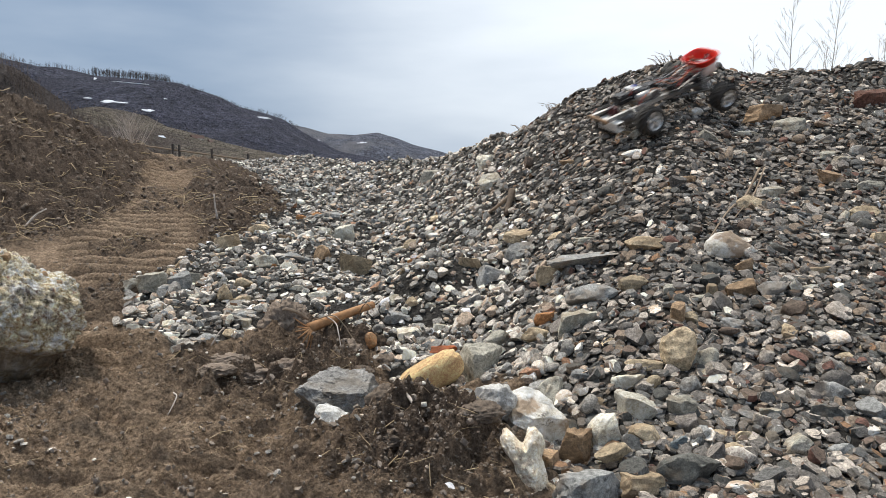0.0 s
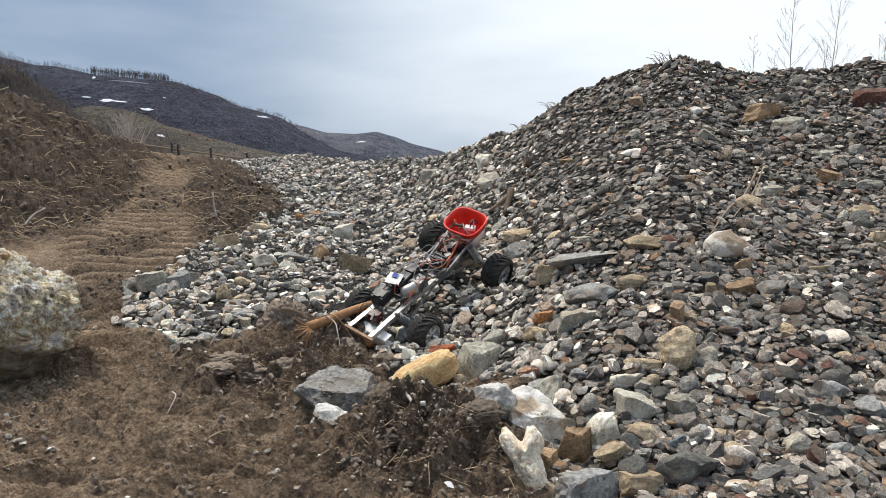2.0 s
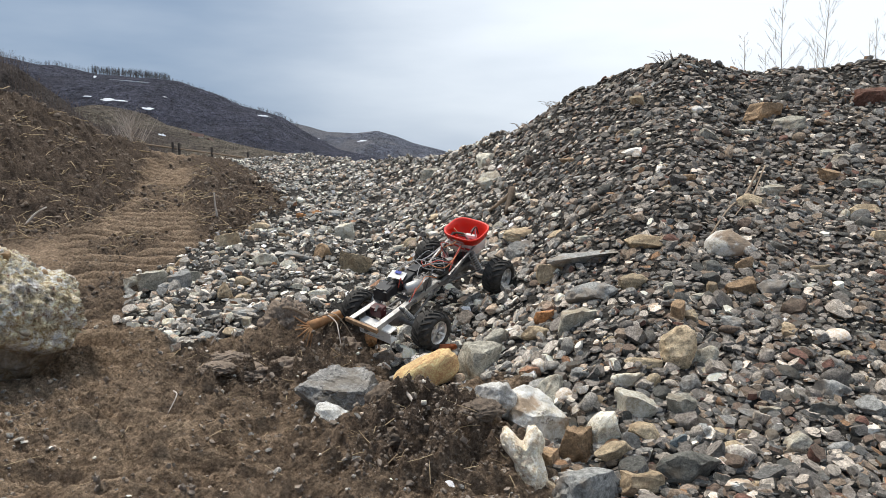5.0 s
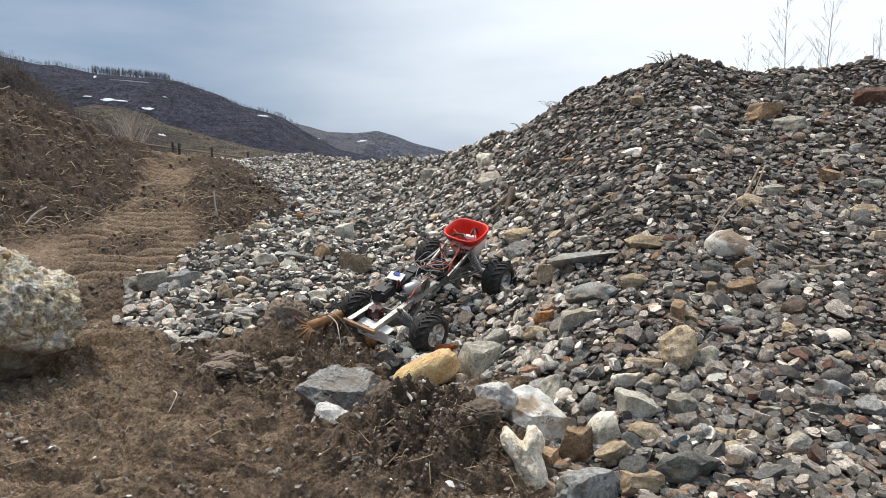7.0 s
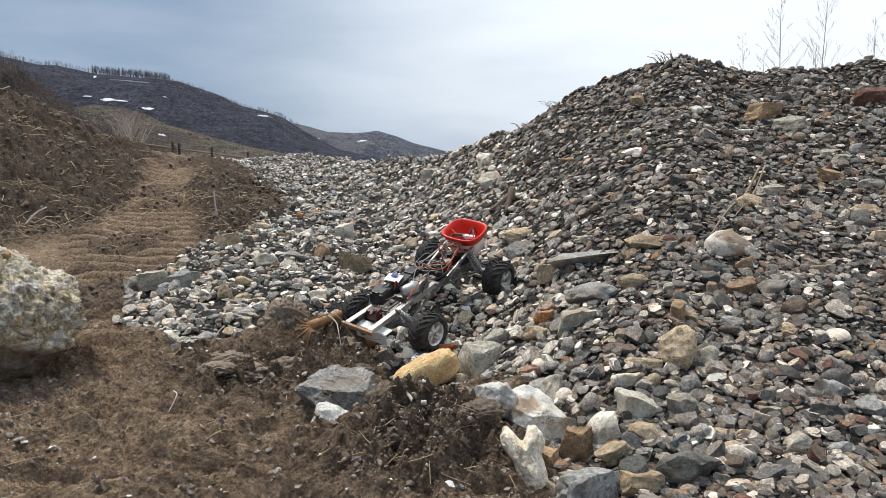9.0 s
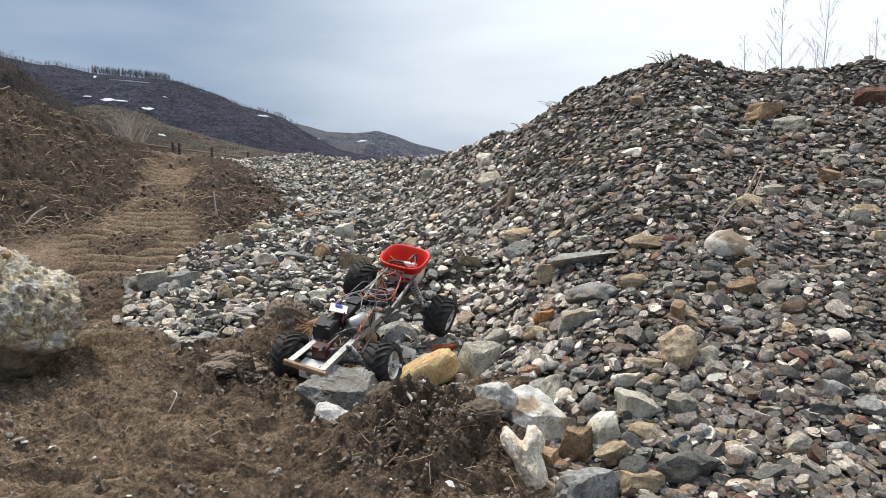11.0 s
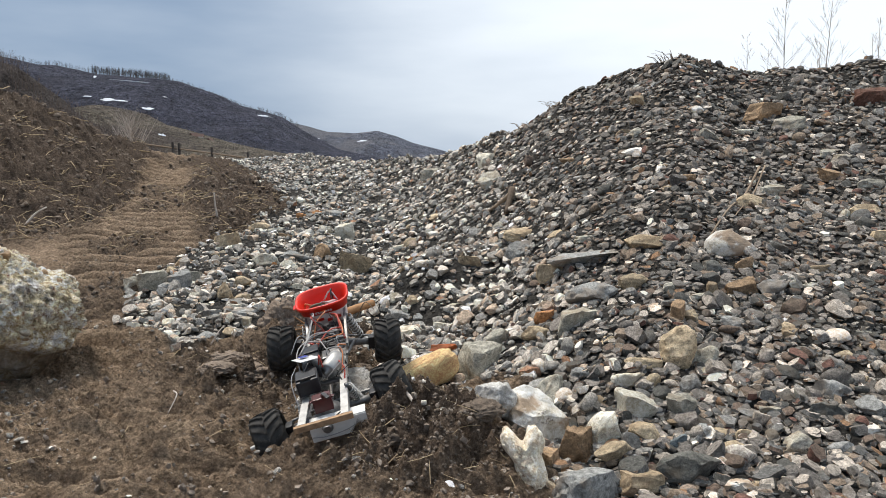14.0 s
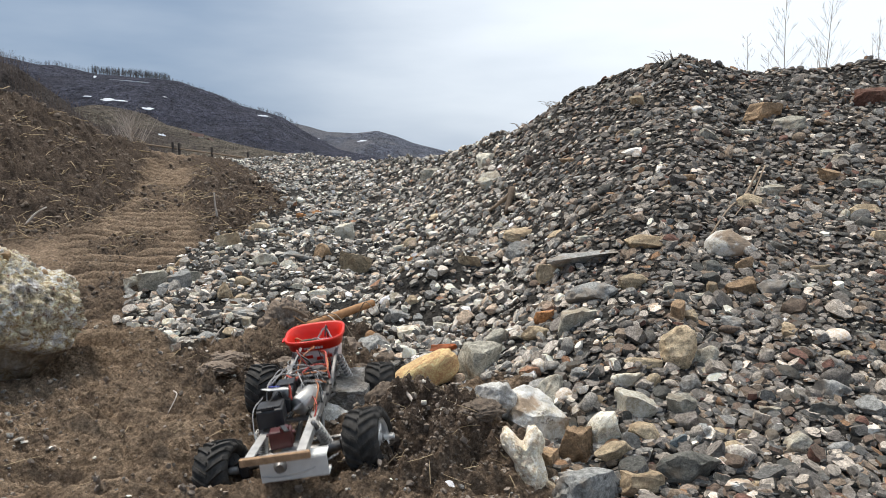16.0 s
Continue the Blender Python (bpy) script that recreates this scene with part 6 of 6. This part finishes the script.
def grass_tuft(x, y, z, n, size, seed, lean=-0.6):
    rng = random.Random(seed)
    bm = bmesh.new()
    for k in range(n):
        a = rng.uniform(-0.5, 0.5) + lean
        h = size * rng.uniform(0.5, 1.0)
        b = Vector((rng.uniform(-0.06, 0.06), rng.uniform(-0.04, 0.04), 0))
        tube([b, b + Vector((math.sin(a) * h * 0.6, rng.uniform(-0.02, 0.02), h * 0.5)), b + Vector((math.sin(a) * h * 1.1, rng.uniform(-0.04, 0.04), h * rng.uniform(0.45, 0.7)))], [0.0025, 0.002, 0.001], 4, bm)
    ob = part("dry_grass", bm, TWIG, None, "tuft of dry grass hanging over the crest")
    ob.location = (x, y, z)
    return tagged(ob, "tuft of dry grass hanging over the heap's crest", "grass", kind="stuff")


for gx_, gy_, gn, gs in ((1.42, 4.62, 14, 0.14), (0.78, 4.98, 12, 0.12), (0.60, 5.15, 9, 0.10), (1.52, 4.6, 8, 0.09)):
    grass_tuft(*gz(gx_, gy_, -0.01), gn, gs, int(gx_ * 100))


# ---- bare saplings behind the heap ----
BARK = bark_mat("bare_bark", (0.338, 0.286, 0.247), (0.546, 0.481, 0.416))


def sapling(x, y, height, seed, spread=0.5, label="slender bare sapling behind the gravel heap", twigs=26, bottom=-2.0, thick=0.024, first=0.5):
    rng = random.Random(seed)
    tree = new("sapling")
    tree.location = (x, y, bottom)
    lean = rng.uniform(-0.03, 0.03)
    pts = [Vector((lean * height * t + 0.04 * math.sin(5 * t + seed), 0.05 * math.sin(4 * t), height * t)) for t in [k / 9 for k in range(10)]]
    part("trunk", tube(pts, [thick * (1 - 0.88 * k / 9) for k in range(10)], 6), BARK, tree, "thin grey-brown stem", True)
    bm = bmesh.new()
    for k in range(twigs):
        t = first + (1 - first) * (k + 0.5) / twigs
        i = min(8, int(t * 9))
        p = pts[i].lerp(pts[i + 1], t * 9 - i)
        a, up = rng.uniform(0, 6.28), rng.uniform(0.9, 1.6)
        n = spread * (1.25 - t) * rng.uniform(0.6, 1.3)
        d = Vector((math.cos(a), math.sin(a), up)).normalized()
        q = [p, p + d * n * 0.5, p + d * n + Vector((0, 0, 0.12 * n))]
        tube(q, [thick * 0.35 * (1.15 - t), thick * 0.25 * (1.15 - t), 0.0018], 4, bm, False)
        for _ in range(3):
            s = rng.uniform(0.3, 0.95)
            b = p + d * n * s
            e = (d + Vector((rng.uniform(-0.8, 0.8), rng.uniform(-0.8, 0.8), rng.uniform(0, 0.6)))).normalized()
            tube([b, b + e * n * 0.4], [0.0028, 0.0014], 3, bm, False)
    part("crown", bm, BARK, tree, "sparse leafless twigs")
    return tagged(tree, label, "tree", "bare saplings behind the heap")


SAPLINGS = [sapling(6.85, 14.0, 6.2, 1, 1.0, twigs=44), sapling(7.52, 14.2, 6.4, 2, 1.05, twigs=48), sapling(8.55, 14.0, 5.6, 3, 0.8, twigs=30), sapling(8.2, 13.6, 5.2, 4, 0.6),
            sapling(5.95, 14.0, 5.3, 5, 0.8, "low bare shrub behind the gravel heap", 30), sapling(6.2, 13.7, 5.0, 6, 0.7, "low bare shrub behind the gravel heap", 26),
            sapling(7.35, 13.8, 5.1, 7, 0.8), sapling(9.0, 14.2, 5.7, 8, 0.8), sapling(7.1, 13.6, 4.9, 9, 0.6)]


# ---- the valley: far trees, a fence, houses ----
def twig_stand(name, xs, ys, zs, hs, mat, label, seed, rel=0.018):
    """A stand of far bare trees: a stem with a few upright limbs each."""
    rng = random.Random(seed)
    bm = bmesh.new()
    for x, y, z, h in zip(xs, ys, zs, hs):
        w = h * rel
        base, top = Vector((x, y, z)), Vector((x + rng.uniform(-0.05, 0.05) * h, y, z + h))
        tube([base, top], [w, w * 0.3], 4, bm, False)
        for _ in range(5):
            t = rng.uniform(0.3, 0.8)
            p = base.lerp(top, t)
            tube([p, p + Vector((rng.uniform(-0.22, 0.22) * h, 0, rng.uniform(0.18, 0.38) * h))], [w * 0.55, w * 0.2], 3, bm, False)
    return tagged(part(name, bm, mat, None, label), label, "trees", kind="stuff")


FAR_BARK = bark_mat("far_bark", (0.075, 0.065, 0.065), (0.13, 0.115, 0.11), 0.5)
BRUSH = bark_mat("brown_brush", (0.11, 0.085, 0.07), (0.20, 0.155, 0.125), 2)


def valley():
    rng = np.random.RandomState(9)
    a = np.concatenate([rng.uniform(-0.482, -0.375, 420), rng.uniform(-0.375, -0.20, 420), rng.uniform(-0.64, -0.482, 260)])
    row = np.interp(a, HILL_A["bearings"], HILL_A["tops"])
    hs = np.where((a > -0.482) & (a < -0.375), rng.uniform(8, 13, len(a)), rng.uniform(3, 8, len(a)))
    twig_stand("ridge_trees", a * 900, rng.uniform(894, 900, len(a)), row - 2.5, hs, FAR_BARK, "row of bare trees along the far ridge", 3, 0.014)
    for r, lo, hi, n, tall, mat, label, seed in ((HILL_N, -0.66, -0.36, 1500, (3.5, 7.0), BRUSH, "brown leafless brush behind the bank", 4),
                                                 (HILL_B, -0.47, -0.20, 260, (2.0, 5.0), FAR_BARK, "bare bushes dotted over the dry meadow", 5)):
        y = r["depth"] + r["run"] * rng.uniform(0.25, 1.0, n)
        x = rng.uniform(lo, hi, n) * (r["depth"] + r["run"])
        twig_stand("brush", x, y, ridge_height(r, x, y) - 0.3, rng.uniform(*tall, n), mat, label, seed, 0.011)
    t = sapling(-30.5, 70, 4.8, 21, 3.4, "bushy bare tree in the valley", 110, 1.1, 0.11, 0.1)
    t.name = "bare_tree"
    sapling(-32.2, 71, 4.2, 22, 1.6, "bushy bare tree in the valley", 40, 1.0, 0.08, 0.2).name = "bare_tree"
    # a slack wire fence along the field's edge
    wood = bark_mat("grey_post", (0.06, 0.05, 0.045), (0.13, 0.115, 0.10), 6)
    fence = new("fence")
    fence.location = (-6.0, 15.0, 1.05)
    tops = []
    for k, (px, py) in enumerate(((-1.95, 1.2), (0.18, 0.4), (0.30, 0.45), (1.08, 0.2), (1.9, 0.0))):
        zz = 0.55 - 0.13 * (px + 1.9)
        part("post", tube([(px, py, -1.4), (px + 0.01, py, zz)], 0.03, 6), wood, fence, "weathered grey wooden post")
        tops.append((px, py, zz - 0.12))
    part("rail", tube([(-2.6, 1.4, 0.66), *tops, (2.6, -0.2, -0.1)], 0.02, 5), TWIG, fence, "pale slack top rail")
    tagged(fence, "old wooden post fence along the field's edge", "fence")
    # snow left on the clearings
    snow_m = plain("old_snow", (0.62, 0.65, 0.70), 0.8, 0.0, 0.06, 0.3, 0.0)
    for k, (r, px, rise, w, h) in enumerate(((HILL_A, -0.456, 0.095, 38, 3.6), (HILL_A, -0.495, 0.0996, 14, 2.2), (HILL_A, -0.413, 0.0835, 22, 3.4), (HILL_A, -0.482, 0.1265, 5, 4.5), (HILL_B, -0.393, 0.047, 6, 1.6),
                                             (HILL_A, -0.387, 0.0996, 9, 1.6), (HILL_A, -0.254, 0.0734, 34, 3.2), (HILL_C, -0.182, 0.0431, 36, 3.0), (HILL_C, -0.11, 0.0392, 34, 4.0), (HILL_A, -0.435, 0.121, 60, 1.0))):
        y = r["depth"] + r["run"] * np.linspace(0.02, 1, 500)
        x = px * y
        z = ridge_height(r, x, y)
        i = int(np.argmax((z - 0.75) / y > rise))
        rng2 = np.random.RandomState(80 + k)
        v, f = stone_shape(4, rng2, 4, (0.5, 0.9), 0.6, 0.0)
        me = mesh_from("snow_patch", v * (0.4 * w, 1.1 * h, 1.0), f, snow_m)
        ob = new("snow_patch", me)
        ob.matrix_basis = pose(x[i], y[i] + 1, z[i], 26, 4, 0)
        tagged(ob, "patch of old snow on the wooded hillside", "snow", "snow patches on the hill", "structure")
    # small houses on the far slope
    wall_m, roof_m = plain("house_wall", (0.72, 0.70, 0.66), 0.8), plain("house_roof", (0.13, 0.085, 0.07), 0.8)
    for k, (b, row_, s) in enumerate(((-0.340, 0.046, 4.5), (-0.347, 0.047, 4), (-0.325, 0.040, 4))):
        house = new("house")
        house.matrix_basis = pose(b * 420, 420, 0.75 + 420 * row_ - 3.5, 0, 0, 20 + 30 * k)
        part("wall", boxed((s, s * 0.7, 3.2), (0, 0, 1.6), (0, 0, 0), 0.05), wall_m, house, "white rendered wall")
        bm = bmesh.new()
        v = [bm.verts.new(p) for p in ((-s * 0.55, -s * 0.42, 3.1), (s * 0.55, -s * 0.42, 3.1), (s * 0.55, s * 0.42, 3.1), (-s * 0.55, s * 0.42, 3.1), (-s * 0.55, 0, 5.0), (s * 0.55, 0, 5.0))]
        for q in ((0, 1, 5, 4), (2, 3, 4, 5), (0, 4, 3), (1, 2, 5), (0, 3, 2, 1)):
            bm.faces.new([v[i] for i in q])
        part("roof", bm, roof_m, house, "dull red pitched roof")
        tagged(house, "small white house with a red roof on the far slope", "house", "houses in the valley")


valley()


# ---- motion ----
def motions():
    drive = [
        (0, pose(1.203, 3.928, 1.117, -23.7, -16.5, 118.3)),
        (0.2, pose(0.860, 3.830, 0.955, -24.2, -6.5, 129.9)),
        (0.4, pose(0.529, 3.730, 0.722, -24.5, 10.8, 139.7)),
        (0.6, pose(0.332, 3.605, 0.617, -36.9, 1.5, 145.6)),
        (0.8, pose(0.242, 3.384, 0.485, -23.7, 1.3, 139.9)),
        (1, pose(0.102, 3.282, 0.356, -24.8, 1.8, 137.8)),
        (1.2, pose(-0.030, 3.074, 0.263, -32.2, -7.4, 134.3)),
        (1.5, pose(-0.053, 3.083, 0.242, -28.1, -14.4, 143.4)),
        (2, pose(-0.050, 3.067, 0.250, -29.7, -16.1, 143.9)),
        (3, pose(-0.047, 3.022, 0.252, -28.3, -17.8, 145.9)),
        (3.5, pose(-0.028, 2.941, 0.258, -19.3, -9.5, 144.8)),
        (4.2, pose(-0.040, 2.933, 0.252, -19.1, -11.2, 147.1)),
        (6.3, pose(-0.054, 2.943, 0.240, -19.3, -12.3, 146.5)),
        (9, pose(-0.054, 2.930, 0.237, -19.9, -8.9, 144.5)),
        (11.3, pose(-0.294, 2.461, 0.174, -15.7, -10.4, 163.5)),
        (11.5, pose(-0.310, 2.401, 0.183, -17.3, -7.2, 167.2)),
        (11.8, pose(-0.338, 2.372, 0.161, -15.5, -5.1, 175.4)),
        (12.1, pose(-0.338, 2.372, 0.161, -15.5, -5.1, 175.4)),
        (12.5, pose(-0.349, 2.373, 0.150, -13.6, -1.6, 176.9)),
        (13, pose(-0.350, 2.374, 0.149, -13.6, -1.6, 176.8)),
        (13.5, pose(-0.353, 2.372, 0.146, -14.5, 1.2, 176.7)),
        (13.8, pose(-0.353, 2.290, 0.116, -11.3, 11.3, 185.6)),
        (14, pose(-0.339, 2.158, 0.111, -9.2, 14.7, 185.5)),
        (14.2, pose(-0.341, 2.136, 0.104, -7, 16, 186.6)),
        (14.5, pose(-0.341, 2.120, 0.113, -5.6, 19.4, 186.8)),
        (14.9, pose(-0.348, 2.094, 0.113, -5.6, 25.7, 188)),
        (15.1, pose(-0.348, 2.094, 0.113, -5.6, 25.8, 188.1)),
        (15.3, pose(-0.348, 2.089, 0.122, -3.5, 27.8, 189.1)),
        (15.6, pose(-0.366, 1.923, 0.130, 0.3, 25, 185.4)),
        (16, pose(-0.366, 1.896, 0.068, -1.6, 7.4, 182))]
    walk(truck, drive)
    # lean of the front and the rear axle against the frame, in degrees
    lean = ((0, -12.1, 5.2), (0.2, -6.4, -4.3), (0.4, -5.6, -0.6), (0.6, 1.1, 6), (0.8, 6.2, 1.9), (1, -2, 2.5), (1.2, 6.1, 6.9), (1.5, -3.5, 8.6), (2, -5.5, 6.3), (3, -5, 2.7), (3.5, -6, 3.6), (4.2, -6.1, -2.5), (6.3, -3.2, 0.6), (9, -3.9, 2), (11.3, -13.4, 10.7), (11.5, -12, 3.4), (11.8, -10.5, 1.2), (12.1, -10.5, 1.2), (12.5, -6.6, -3.6), (13, -6.3, -3.7), (13.5, -0.9, -0.9), (13.8, -4.6, 1.4), (14, -7, 12), (14.2, -7, 10.5), (14.5, -6.4, 6.9), (14.9, -0.5, 10.9), (15.1, -0.6, 11), (15.3, -1, 12.6), (15.6, -1.3, 10.6), (16, -5.2, 7))
    times, fronts, rears = zip(*lean)
    turn_t, turn_d = (0, 0.6, 0.9, 1.2, 3.0, 3.4, 4.2, 6.3, 9.0, 11.3, 13.5, 14.0, 15.3, 15.6, 16.0), (0, 0, -6, 0, 2, 22, -4, -8, -2, 4, 4, 10, 10, 0, -12)
    # way covered by the wheels, which also slip where the truck is stuck
    ways = [0.0]
    for (t0, a), (t1, b) in zip(drive, drive[1:]):
        fwd = (a.to_3x3() @ Vector((0, 1, 0)) + b.to_3x3() @ Vector((0, 1, 0))) / 2
        ways.append(ways[-1] + (b.translation - a.translation).dot(fwd))
    steps = sorted({round(0.05 * k, 2) for k in range(31)} | {round(0.25 * k, 2) for k in range(6, 65)} | {round(t, 2) for t in times})
    for front in (True, False):
        y = BASE / 2 if front else -BASE / 2
        for t_axle in (AXLES[front],):
            walk(t_axle, [(t, pose(0, y, 0, 0, -float(np.interp(t, times, fronts if front else rears)), 0)) for t in steps])
        for side in (1, -1):
            rows = []
            for t in steps:
                roll = float(np.interp(t, times, fronts if front else rears))
                spin = -math.degrees(float(np.interp(t, times, ways)) / R_TYRE)
                steer = float(np.interp(t, turn_t, turn_d)) if front else 0.0
                m = pose(0, y, 0, 0, -roll, 0) @ pose(side * HALF, 0, 0, 0, 0, steer) @ pose(0, 0, 0, spin, 0, 0)
                rows.append((t, m))
            walk(WHEELS[side, front], rows)
    # the rock that the wheels knock loose, and the yellow stone that they nudge
    walk(moved_rock, [(0, pose(0.23, 3.30, 0.24)), (0.7, pose(0.23, 3.30, 0.24)), (0.85, pose(0.19, 3.22, 0.205, 20, 0, 0)), (1.0, pose(0.10, 3.06, 0.14, 50, -10, 0)),
                      (1.2, pose(-0.02, 2.96, 0.08, 80, -20, 0)), (1.5, pose(-0.12, 2.90, 0.055, 100, -20, 0)), (9.2, pose(-0.12, 2.90, 0.055, 100, -20, 0)),
                      (11.3, pose(-0.20, 2.88, 0.06, 100, -10, 30)), (13.5, pose(-0.235, 2.86, 0.055, 100, -5, 40)), (14.0, pose(-0.27, 2.80, 0.04, 110, -5, 45)), (16.0, pose(-0.28, 2.78, 0.03, 110, -5, 45))])
    # the saplings sway in the wind
    sway = ((0, 0), (1.5, 0.3), (2.4, 0.1), (3.2, -2.6), (4.2, -2.4), (6.5, -1.4), (7.5, -1.2), (9.0, -2.4), (11.3, -2.0), (12.5, -1.9), (14.5, -1.4), (16, -1.4))
    for tree in SAPLINGS:
        at = tree.location.copy()
        walk(tree, [(t, pose(*at, 0, d, 0)) for t, d in sway])
    a, b = ochre_stone.location.copy(), ochre_stone.location + Vector((-0.018, 0, 0))
    walk(ochre_stone, [(0, pose(*a)), (1.1, pose(*a)), (1.35, pose(*b, 0, 3, 0)), (16, pose(*b, 0, 3, 0))])


motions()
